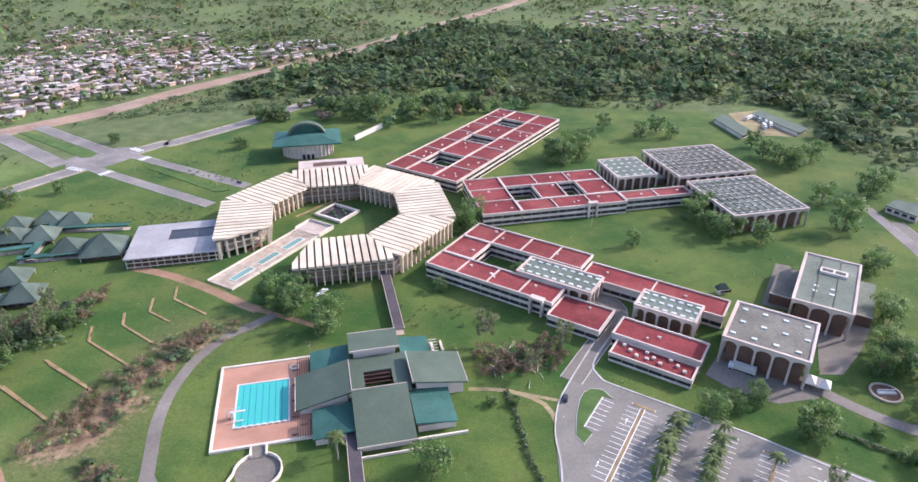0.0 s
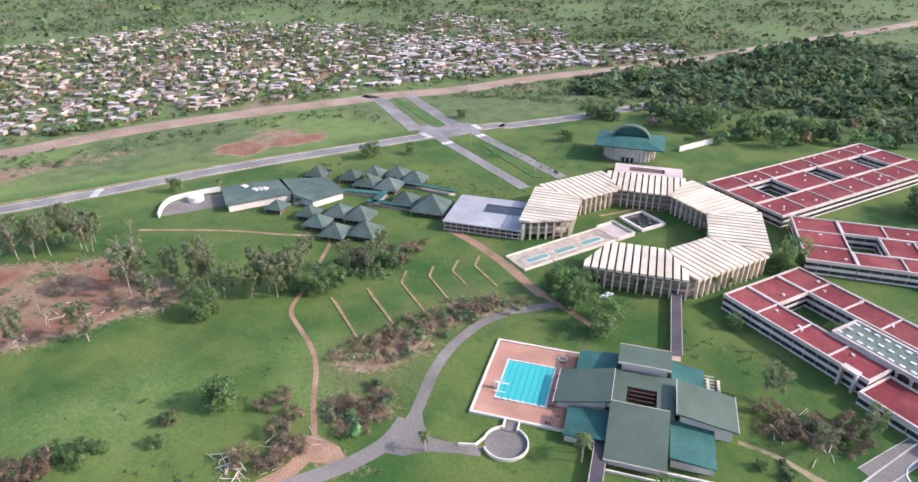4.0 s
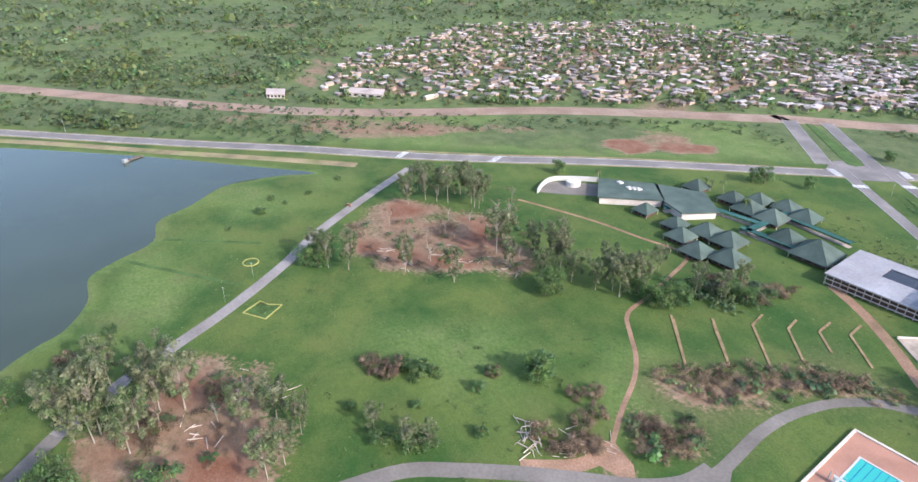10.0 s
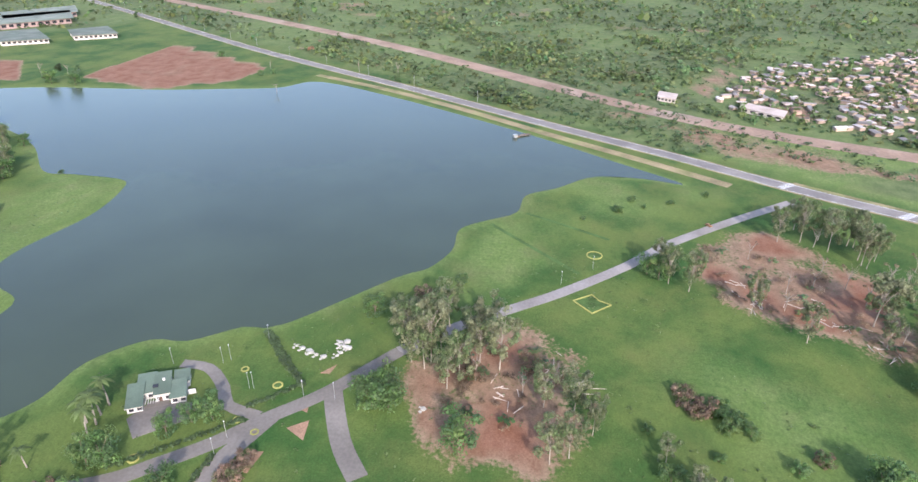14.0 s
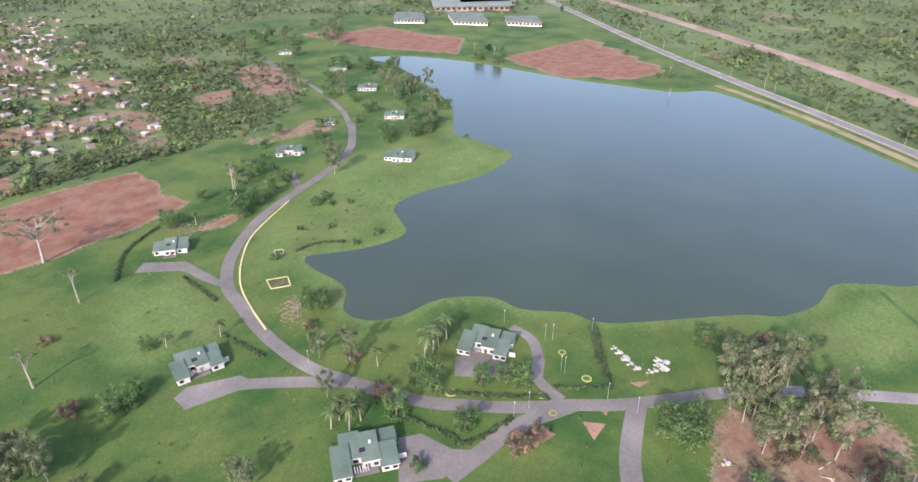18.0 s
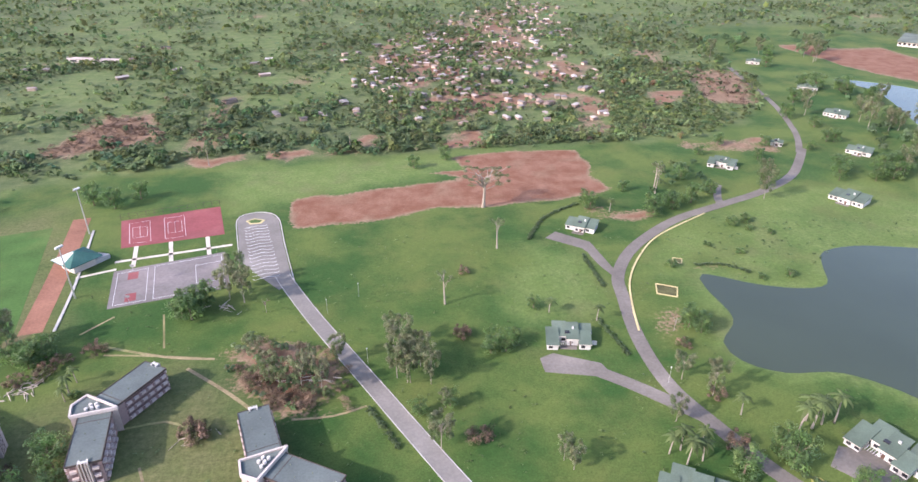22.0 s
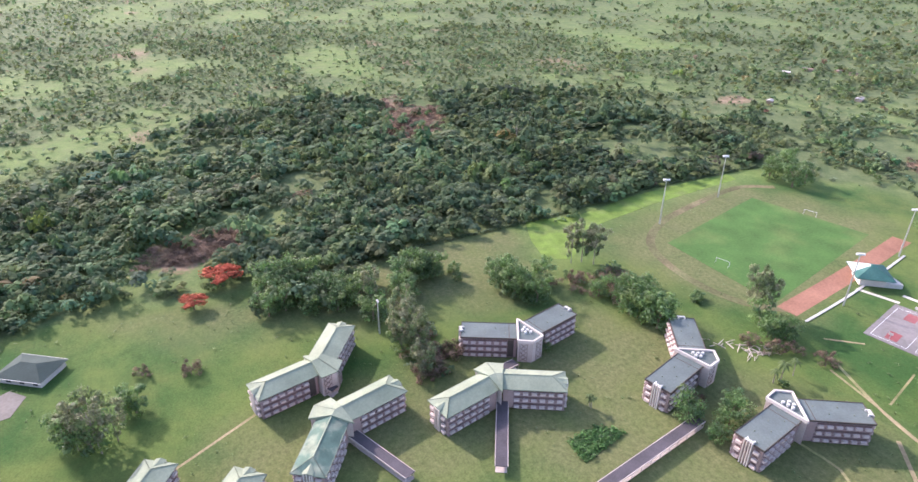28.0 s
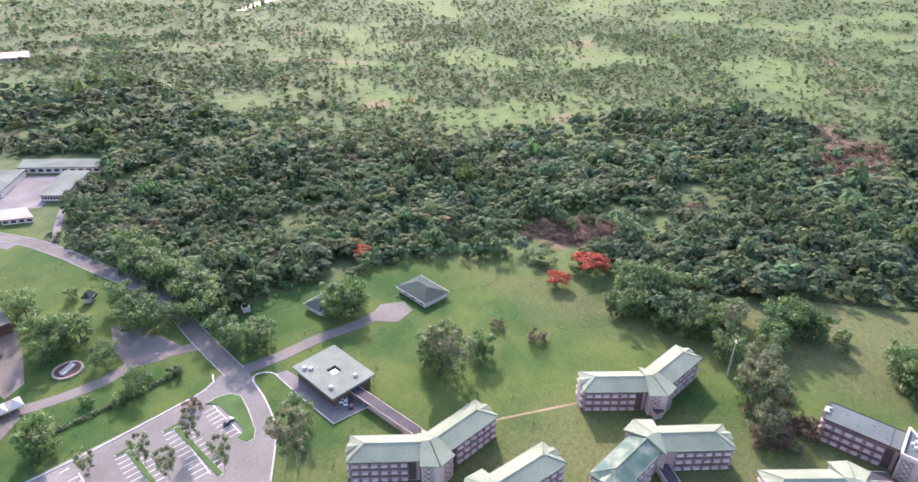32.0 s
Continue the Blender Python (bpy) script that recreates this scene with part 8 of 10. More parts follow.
def make_tree(kind, seed):
    """A prototype about 10 m tall at the origin."""
    r_ = random.Random(seed)
    if kind == "broad":
        e = thing("broadleaf_tree", 0, 0, 0, "full green broadleaf tree on the lawn", "tree", "broadleaf trees")
        v, f, ends = limbs(9.0, 4.2, 7, seed, 0.24, 4.5)
        cen = ends + [(r_.uniform(-2.5, 2.5), r_.uniform(-2.5, 2.5), r_.uniform(4.0, 8.5)) for _ in range(8)] + [(2.8 * math.cos(k * 1.05), 2.8 * math.sin(k * 1.05), r_.uniform(2.0, 3.4)) for k in range(6)]
        cards, cols = leaf_cards(cen, [r_.uniform(1.3, 2.3) for _ in cen], 74, 0.35, seed, GREEN)
        tree_mesh_parts(e, v, f, "bark", cards, cols, "leaf")
    elif kind == "airy":
        e = thing("slender_tree", 0, 0, 0, "tall thin-crowned grey-green tree with pale limbs", "tree", "tall airy trees")
        v, f, ends = limbs(10.0, 3.2, 15, seed, 0.12, 7.5)
        cen = ends + [(0.75 * x_ + r_.uniform(-1, 1), 0.75 * y_ + r_.uniform(-1, 1), z_ * r_.uniform(0.38, 0.85)) for x_, y_, z_ in ends]
        cards, cols = leaf_cards(cen, [r_.uniform(0.65, 1.25) for _ in cen], 60, 0.27, seed, PALE, 0.9)
        tree_mesh_parts(e, v, f, "pale_bark", cards, cols, "leaf")
    elif kind == "dead":
        e = thing("dead_tree", 0, 0, 0, "bare dead tree with pale branches", "tree", "dead trees")
        v, f, ends = limbs(10.0, 3.0, 13, seed, 0.15, 7.5)
        cards, cols = leaf_cards(ends[:4], [0.9] * 4, 16, 0.28, seed, DRY)
        tree_mesh_parts(e, v, f, "pale_bark", cards, cols, "leaf_dry")
    elif kind == "brown":
        e = thing("shrub", 0, 0, 0, "low bush with withered brown leaves", "shrub", "withered bushes")
        v, f, ends = limbs(4.0, 3.0, 9, seed, 0.16, 1.2)
        cen = ends + [(r_.uniform(-3, 3), r_.uniform(-3, 3), r_.uniform(0.7, 2.6)) for _ in range(10)]
        cards, cols = leaf_cards(cen, [r_.uniform(0.8, 1.5) for _ in cen], 70, 0.24, seed, DRY)
        tree_mesh_parts(e, v, f, "bark", cards, cols, "leaf_dry")
    elif kind == "shrub":
        e = thing("shrub", 0, 0, 0, "low dense green bush", "shrub", "green bushes")
        v, f, ends = limbs(3.6, 2.2, 7, seed, 0.14, 1.0)
        cen = ends + [(r_.uniform(-2, 2), r_.uniform(-2, 2), r_.uniform(0.6, 2.6)) for _ in range(8)]
        cards, cols = leaf_cards(cen, [r_.uniform(0.8, 1.4) for _ in cen], 80, 0.24, seed, GREEN)
        tree_mesh_parts(e, v, f, "bark", cards, cols, "leaf")
    elif kind == "flame":
        e = thing("flame_tree", 0, 0, 0, "spreading tree covered in orange-red blossom", "tree", "flame trees")
        v, f, ends = limbs(8.0, 5.5, 9, seed, 0.3, 4.0)
        cen = [(x_, y_, 7.8 - 0.045 * (x_ * x_ + y_ * y_) + r_.uniform(-0.3, 0.3)) for x_, y_ in [(q_[0], q_[1]) for q_ in ends] + [(r_.uniform(-4, 4), r_.uniform(-4, 4)) for _ in range(16)]]
        cards, cols = leaf_cards(cen, [r_.uniform(1.5, 2.5) for _ in cen], 110, 0.42, seed, DRY[:3], 0.42)
        tree_mesh_parts(e, v, f, "bark", cards, cols, "leaf_flame")
        cen = [(r_.uniform(-4, 4), r_.uniform(-4, 4), r_.uniform(3.5, 5.8)) for _ in range(10)]
        cards, cols = leaf_cards(cen, [1.6] * 10, 50, 0.4, seed + 1, GREEN)
        ob = new("foliage", fast_mesh("foliage", cards, np.arange(len(cards)).reshape(-1, 4), "leaf", cols))
        ob.parent = e
    elif kind == "tall":
        e = thing("bare_tree", 0, 0, 0, "very tall bare trunk with a small tufted crown", "tree", "tall bare trees")
        v, f, ends = limbs(20.0, 3.5, 6, seed, 0.42, 18.5)
        cards, cols = leaf_cards(ends, [1.5] * len(ends), 34, 0.4, seed, PALE)
        tree_mesh_parts(e, v, f, "pale_bark", cards, cols, "leaf")
    elif kind == "kapok":
        e = thing("kapok_tree", 0, 0, 0, "huge kapok tree with a flat layered crown on red earth", "tree")
        v, f, ends = limbs(26.0, 14.0, 18, seed, 0.95, 20.0)
        cen = ends + [(r_.uniform(-11, 11), r_.uniform(-11, 11), r_.uniform(19, 26)) for _ in range(22)]
        cards, cols = leaf_cards(cen, [r_.uniform(1.4, 2.6) for _ in cen], 60, 0.38, seed, PALE, 0.4)
        tree_mesh_parts(e, v, f, "pale_bark", cards, cols, "leaf")
    elif kind == "palm":
        e = thing("palm", 0, 0, 0, "slender palm tree with drooping fronds", "palm tree", "palm trees")
        v, f = [], []
        tube(v, f, [(0, 0, 0), (0.15, 0, 3), (0.35, 0.1, 6), (0.5, 0.2, 8.4)], [0.28, 0.22, 0.19, 0.2], 7)
        mesh("trunk", v, f, "pale_bark", e)
        for i in range(11):
            a, up = 6.2832 * i / 11 + r_.uniform(-0.15, 0.15), r_.uniform(0.1, 1.0)
            L_ = r_.uniform(2.9, 3.7)
            pv, pf = [], []
            for k in range(6):
                t = k / 5
                rr, z = L_ * t, 8.4 + up * 2.0 * t - 2.9 * t * t * (1.15 - 0.4 * up)
                wd = 0.55 * math.sin(math.pi * min(1, t * 0.85 + 0.12))
                c_ = (0.5 + rr * math.cos(a), 0.2 + rr * math.sin(a), z)
                pv += [(c_[0] - wd * math.sin(a), c_[1] + wd * math.cos(a), z - 0.25 * wd), c_, (c_[0] + wd * math.sin(a), c_[1] - wd * math.cos(a), z - 0.25 * wd)]
            for k in range(5):
                pf += [(3 * k, 3 * k + 1, 3 * k + 4, 3 * k + 3), (3 * k + 1, 3 * k + 2, 3 * k + 5, 3 * k + 4)]
            mesh("frond", pv, pf, "frond", e)
    return e

PROTO, USED = {}, {}

def plant(kind, p, size, seed=0):
    """A tree of that kind, with its height or width of about size metres."""
    base = {"broad": 10.0, "airy": 10.5, "dead": 10, "brown": 7.0, "shrub": 5.0, "flame": 12.0, "tall": 20.0, "kapok": 26.0, "palm": 8.0}[kind]
    nvar = {"broad": 4, "airy": 4, "dead": 2, "brown": 3, "shrub": 3, "flame": 1, "tall": 2, "kapok": 1, "palm": 2}[kind]
    k = (kind, (int(abs(p[0]) * 3 + abs(p[1]) * 7) + seed) % nvar)
    r_ = random.Random(int(p[0] * 13 + p[1] * 29))
    s = size / base * {"broad": 1.3, "airy": 1.5, "brown": 1.1, "shrub": 1.1}.get(kind, 1.0)
    m = pose(p[0], p[1], -0.05, 0, 0, r_.uniform(0, 360)) @ Matrix.Diagonal((s * r_.uniform(0.9, 1.12), s * r_.uniform(0.9, 1.12), s * r_.uniform(0.88, 1.1), 1))
    if kind == "airy":
        m = m @ Matrix.Diagonal((0.9, 0.9, 1.15, 1))
    if kind == "flame":
        m = m @ Matrix.Diagonal((1.35, 1.35, 0.9, 1))
    if k not in PROTO:
        PROTO[k] = make_tree(kind, 11 + 5 * k[1] + 100 * len(kind))
        PROTO[k].matrix_basis = m
    else:
        src = PROTO[k]
        c_ = copy_thing(src, pose(0, 0, 0))
        c_.matrix_basis = m

PLANTING = []
PLANTING.append(('broad', [((-88.9, 257.2), 13), ((-77.6, 251.6), 12), ((-79.0, 267.8), 11), ((-60.6, 238.3), 12), ((-59.1, 248.1), 10), ((-57.4, 283.4), 8), ((-52.3, 290.9), 8), ((3.7, 335.2), 13), ((9.2, 345.5), 12), ((71.0, 447.4), 14), ((84.1, 467.1), 15), ((97.0, 475.0), 14), ((147.7, 500.8), 13), ((165.3, 517.0), 14), ((174.1, 503.8), 12), ((-9.8, 579.1), 12), ((-26.4, 586.7), 14), ((17.3, 597.7), 12), ((140.7, 349.2), 13), ((33.0, 574.9), 10), ((123.1, 526.9), 12), ((-59.1, 233.2), 11), ((97.6, 316.3), 8), ((-54.9, 278.4), 6), ((-8.3, 268.8), 6), ((-168.8, 473.0), 8), ((-171.7, 542.0), 12), ((-158.6, 547.3), 11)]))    # north
PLANTING.append(('broad', [((75.9, 443.3), 16), ((90.5, 453.2), 15), ((68.7, 455.4), 13), ((-4.8, 331.1), 10), ((-8.0, 154.6), 12), ((5.5, 333.4), 9), ((-83.9, 250.7), 9), ((-92.8, 258.1), 9), ((-75.1, 260.8), 8), ((-77.3, 245.9), 9), ((-95.7, 548.2), 17), ((-76.1, 557.2), 18), ((-44.0, 549.0), 17), ((-20.4, 540.8), 15), ((-114.3, 565.5), 15), ((0.0, 576.5), 15), ((29.2, 283.8), 6), ((-167.5, 475.6), 7)]))    # north
PLANTING.append(('broad', [((230.7, 459.9), 14), ((238.4, 449.5), 15), ((245.8, 439.6), 15), ((264.1, 452.5), 14), ((231.0, 481.5), 12), ((150.7, 358.0), 12), ((208.6, 188.8), 13), ((202.2, 174.3), 12), ((214.0, 203.0), 12), ((209.7, 168.6), 10), ((244.5, 198.1), 15), ((249.8, 213.2), 15), ((235.6, 181.2), 15), ((224.9, 165.3), 14), ((253.2, 227.5), 14), ((196.5, 128.5), 12), ((202.4, 123.8), 11), ((230.7, 102.7), 11), ((94.6, 181.2), 10), ((127.7, 169.5), 12), ((195.3, 238.7), 12), ((186.7, 211.6), 13), ((172.3, 205.9), 10), ((149.4, 327.4), 12), ((171.9, 320.5), 11), ((159.3, 331.2), 10), ((144.7, 338.6), 10), ((226.6, 335.6), 18)]))    # north-east
PLANTING.append(('broad', [((266.6, 382.2), 16), ((279.8, 391.9), 14), ((231.2, 372.7), 13), ((240.2, 433.6), 12), ((212.1, 285.4), 10), ((221.8, 291.4), 11), ((114.7, 188.3), 8), ((104.4, 185.0), 8), ((238.6, 107.1), 10), ((225.6, 100.4), 10), ((159.6, 86.9), 10), ((197.1, 124.3), 11), ((198.0, 135.9), 9), ((200.2, 180.6), 13), ((200.7, 188.6), 11), ((178.9, 208.2), 12), ((179.0, 217.1), 12), ((186.4, 202.8), 12), ((197.6, 246.8), 11), ((174.6, 181.6), 10), ((162.5, 157.6), 9), ((128.2, 172.2), 9), ((215.2, 231.6), 6), ((242.4, 216.0), 13), ((233.8, 196.4), 14), ((223.0, 176.3), 14), ((212.9, 158.6), 13), ((203.7, 143.4), 12)]))    # north-east
PLANTING.append(('broad', [((236.4, 189.9), 13), ((226.8, 170.9), 13)]))    # north-east
PLANTING.append(('broad', [((238.1, 95.6), 13), ((265.8, -103.4), 10), ((250.4, -91.4), 9), ((279.3, -41.3), 13), ((279.0, -33.3), 13), ((279.1, -52.9), 12), ((260.8, -58.4), 12), ((248.7, -69.5), 11), ((207.7, -76.4), 11), ((200.1, 43.3), 15), ((207.0, 50.3), 11), ((214.0, 30.7), 10), ((260.2, -103.4), 14), ((255.4, -95.2), 12), ((236.5, 92.6), 10), ((275.4, -43.5), 13), ((266.7, -53.9), 12), ((258.2, -64.0), 12), ((257.8, -76.0), 12), ((272.9, -31.1), 12), ((231.7, 94.6), 10), ((258.2, -106.9), 13), ((245.3, -93.3), 12), ((235.0, -72.6), 13), ((249.3, -59.7), 12), ((268.2, -42.8), 12), ((259.4, -37.1), 11), ((213.8, 28.5), 9)]))    # east
PLANTING.append(('broad', [((257.6, -29.0), 11), ((252.0, -47.2), 10)]))    # east
PLANTING.append(('broad', [((155.3, -230.9), 10), ((146.8, -230.6), 10), ((184.4, -186.4), 15), ((173.7, -187.3), 13), ((194.0, -189.3), 14), ((264.3, -381.9), 14), ((285.3, -388.6), 14), ((283.4, -399.6), 13), ((183.0, -395.0), 11), ((167.8, -387.9), 11), ((223.5, -141.2), 13), ((216.0, -149.4), 13), ((233.7, -138.8), 12), ((261.6, -108.7), 9), ((198.6, -187.4), 10), ((187.5, -193.9), 10), ((180.6, -196.5), 9), ((207.2, -179.4), 9), ((147.4, -227.2), 9), ((143.6, -234.4), 9), ((297.0, -415.1), 12), ((265.4, -396.1), 12), ((280.6, -378.4), 11), ((180.8, -132.1), 5), ((122.1, -157.7), 10), ((113.9, -170.2), 10), ((110.1, -160.7), 8), ((119.1, -178.2), 8)]))    # south-east
PLANTING.append(('broad', [((259.5, -112.4), 12), ((225.0, -146.1), 12), ((234.0, -142.8), 11), ((229.4, -159.5), 11), ((181.4, -186.2), 13), ((178.1, -192.1), 12), ((188.0, -183.0), 11), ((259.7, -113.8), 11), ((236.1, -144.8), 12), ((246.7, -140.9), 9), ((248.7, -122.2), 5)]))    # south-east
PLANTING.append(('broad', [((-70.7, -247.5), 6), ((-129.2, -359.8), 9), ((-45.0, -215.6), 7), ((-51.8, -216.3), 7), ((89.1, -256.3), 12), ((86.0, -266.4), 11), ((156.1, -401.5), 10), ((-46.8, -219.9), 7), ((-55.6, -221.4), 7), ((-12.2, -181.8), 6), ((-24.4, -185.0), 6), ((-131.0, -354.3), 8), ((-23.9, -436.6), 9), ((-48.1, -450.4), 8), ((94.0, -258.7), 11), ((87.9, -267.8), 10)]))    # south
PLANTING.append(('broad', [((-119.8, -140.7), 10), ((-138.4, -142.0), 10), ((-137.6, -148.2), 9), ((-132.6, -117.2), 8), ((-155.2, -129.5), 8), ((-165.2, -117.0), 10), ((-162.7, -123.9), 7), ((-138.0, -224.4), 9), ((-141.8, -219.7), 8), ((-318.5, -379.9), 10), ((-360.2, -457.6), 8), ((-358.3, -378.3), 13), ((-343.4, -376.1), 10), ((-446.9, -499.9), 12), ((-476.2, -559.4), 12), ((-422.8, -435.9), 12), ((-419.6, -414.1), 10), ((-168.1, -345.5), 10), ((-183.2, -352.0), 10), ((-198.6, -355.5), 10), ((-217.7, -367.9), 9), ((-283.5, -425.7), 8), ((-208.1, -393.4), 9), ((-462.7, -807.2), 13), ((-416.4, -789.7), 13), ((-491.3, -775.9), 12), ((-410.4, -746.9), 11), ((-598.0, -534.2), 12)]))    # south-west
PLANTING.append(('broad', [((-598.6, -506.6), 12), ((-752.7, -421.5), 8), ((-679.4, -321.1), 6), ((-669.2, -331.5), 6), ((-166.2, -338.3), 9), ((-182.6, -347.0), 9), ((-161.1, -379.4), 7)]))    # south-west
PLANTING.append(('broad', [((-183.2, -58.2), 14), ((-167.1, -24.1), 14), ((-242.3, -76.5), 10), ((-302.3, 52.8), 10), ((-297.5, 58.3), 11), ((-182.9, -53.8), 13), ((-182.1, -60.7), 11)]))    # west
PLANTING.append(('broad', [((-275.9, 486.6), 6), ((-224.7, 153.1), 10), ((-170.8, 116.1), 10), ((-205.2, 193.5), 9), ((-194.3, 202.9), 10), ((-169.1, 117.0), 10), ((-223.3, 153.2), 9), ((-188.6, 207.9), 10), ((-190.8, 198.8), 10), ((-176.6, 237.4), 8), ((-282.4, 365.8), 10), ((-286.5, 359.8), 9), ((-262.2, 385.1), 7), ((-272.6, 484.4), 7), ((-356.8, 246.6), 9), ((-173.1, 119.4), 10), ((-224.5, 158.2), 10), ((-195.4, 195.3), 9), ((-184.7, 234.1), 10)]))    # north-west
PLANTING.append(('airy', [((44.6, 220.5), 9), ((30.4, 205.0), 8), ((11.9, 224.3), 10)]))    # north
PLANTING.append(('airy', [((140.8, 79.4), 14), ((142.4, 84.5), 12), ((144.0, 121.5), 8), ((130.9, 131.1), 9), ((134.4, 103.2), 9), ((127.4, 119.7), 8), ((122.5, 146.2), 7)]))    # north-east
PLANTING.append(('airy', [((248.2, -75.6), 13), ((187.6, -76.7), 9), ((200.7, -78.5), 14), ((210.2, -77.6), 12), ((196.7, 39.9), 15), ((201.8, 47.4), 12), ((200.8, 34.7), 11), ((220.5, -81.7), 14), ((200.1, -81.2), 13), ((207.1, -76.1), 12)]))    # east
PLANTING.append(('airy', [((165.8, -238.7), 14), ((238.9, -191.3), 16), ((234.2, -195.7), 15), ((240.3, -185.5), 14), ((159.8, -239.0), 13), ((186.0, -78.0), 11), ((165.2, -242.2), 12)]))    # south-east
PLANTING.append(('airy', [((-9.7, -200.4), 12), ((-6.3, -215.4), 12), ((-14.4, -210.1), 11), ((-3.7, -224.9), 10), ((-22.3, -184.3), 6), ((-60.7, -153.5), 7), ((67.2, -267.9), 13), ((75.0, -273.0), 12), ((-4.5, -203.8), 12), ((-8.6, -200.5), 10), ((-17.9, -198.8), 10), ((-12.1, -211.9), 11), ((-18.8, -163.2), 11), ((40.7, -201.9), 10), ((33.2, -200.7), 10), ((25.1, -197.8), 10), ((46.4, -206.0), 9), ((20.1, -217.2), 9), ((54.0, -220.5), 9), ((31.0, -210.3), 9), ((72.3, -282.3), 12)]))    # south
PLANTING.append(('airy', [((-127.3, -178.9), 10), ((-119.4, -189.8), 9), ((-249.0, -356.0), 14), ((-259.1, -378.5), 12), ((-63.0, -149.2), 8), ((-527.0, -734.5), 16), ((-554.9, -796.1), 14), ((-438.8, -476.9), 12), ((-107.3, -167.3), 8)]))    # south-west
PLANTING.append(('airy', [((-370.2, 143.5), 13), ((-196.9, -33.8), 13), ((-223.4, -56.1), 16), ((-238.4, -40.3), 15), ((-181.2, 23.0), 11), ((-352.2, 129.7), 14), ((-354.1, 142.5), 15), ((-294.5, 62.7), 13), ((-305.4, 59.1), 12), ((-288.3, 71.9), 13), ((-273.1, 98.1), 13), ((-211.0, -51.6), 18), ((-211.0, -43.1), 18), ((-217.3, -46.8), 16), ((-227.0, -21.1), 16), ((-211.9, -14.4), 16), ((-222.5, -25.8), 15), ((-202.3, -29.8), 14), ((-192.8, 4.7), 13), ((-192.9, 16.3), 13), ((-168.6, 14.7), 12), ((-164.9, 8.1), 12), ((-156.7, 55.4), 9), ((-172.7, 47.9), 8), ((-155.3, 62.6), 8), ((-215.0, -23.1), 14), ((-207.4, -45.2), 16), ((-219.5, -42.8), 16)]))    # west
PLANTING.append(('airy', [((-237.2, 159.0), 11), ((-228.6, 171.6), 12), ((-217.1, 178.1), 12), ((-223.0, 190.4), 13), ((-353.9, 167.4), 14), ((-337.0, 175.6), 12), ((-194.2, 221.8), 10), ((-183.3, 227.5), 10), ((-218.4, 219.4), 9), ((-188.4, 246.4), 9), ((-262.8, 170.1), 12), ((-254.6, 150.0), 11), ((-330.7, 166.7), 14), ((-352.4, 170.2), 13), ((-245.3, 173.6), 15), ((-213.3, 185.7), 14), ((-344.1, 154.1), 16), ((-337.2, 167.3), 15), ((-357.9, 153.2), 14), ((-271.6, 150.9), 18), ((-272.9, 157.3), 16), ((-243.0, 174.3), 14), ((-249.0, 174.6), 12), ((-206.9, 185.0), 15), ((-205.3, 195.4), 14), ((-208.7, 192.4), 13), ((-253.3, 117.1), 12)]))    # north-west
PLANTING.append(('palm', [((-41.4, 159.5), 9), ((-23.1, 295.4), 8), ((-15.5, 301.8), 7), ((-42.7, 163.5), 8)]))    # north
PLANTING.append(('palm', [((81.0, 174.4), 9), ((78.4, 170.6), 10), ((75.2, 166.4), 9), ((72.4, 161.4), 10), ((69.4, 156.6), 9), ((66.4, 151.8), 9), ((94.0, 167.2), 9), ((90.6, 162.0), 10), ((87.2, 156.8), 9), ((84.0, 151.6), 10), ((80.8, 147.0), 9), ((107.0, 154.8), 8)]))    # north-east
PLANTING.append(('shrub', [((79.6, 172.6), 4), ((74.0, 163.8), 5), ((70.6, 158.6), 5), ((67.6, 153.8), 5), ((92.4, 164.6), 4), ((88.8, 159.4), 4), ((85.4, 154.0), 5), ((82.2, 149.2), 5)]))    # north-east
PLANTING.append(('palm', [((124.0, -204.6), 7), ((144.2, -129.3), 5), ((123.7, -208.4), 8), ((123.9, -215.8), 7), ((143.3, -129.4), 6)]))    # south-east
PLANTING.append(('palm', [((-77.3, -243.2), 8), ((56.3, -149.7), 6), ((58.4, -152.6), 5), ((-141.8, -348.3), 8)]))    # south
PLANTING.append(('palm', [((-98.3, -152.3), 9), ((-102.5, -146.9), 10), ((-108.5, -147.8), 9), ((-103.0, -153.5), 10), ((-110.4, -153.6), 9), ((-150.2, -157.5), 12), ((-155.5, -157.9), 13), ((-160.3, -159.5), 12), ((-165.6, -159.7), 12), ((-155.6, -161.9), 11), ((-133.1, -167.7), 9), ((-97.6, -233.9), 8)]))    # south-west
PLANTING.append(('palm', [((-279.4, 324.7), 9), ((-252.6, 315.7), 9), ((-332.3, 262.5), 8), ((-292.5, 320.8), 8), ((-90.9, 136.9), 7), ((-288.0, 320.9), 8), ((-165.5, 336.4), 7)]))    # north-west
PLANTING.append(('tall', [((468.2, -156.8), 17)]))    # east
PLANTING.append(('tall', [((425.2, -256.7), 17), ((422.9, -255.7), 16)]))    # south-east
PLANTING.append(('tall', [((-63.5, -308.5), 20), ((-29.0, -255.8), 20), ((23.7, -480.7), 16), ((126.0, -459.0), 16)]))    # south
PLANTING.append(('tall', [((-181.5, -375.8), 20), ((-181.2, -372.4), 19)]))    # south-west
PLANTING.append(('tall', [((-708.7, -230.7), 14)]))    # west
PLANTING.append(('kapok', [((-64.1, -364.0), 26)]))    # south
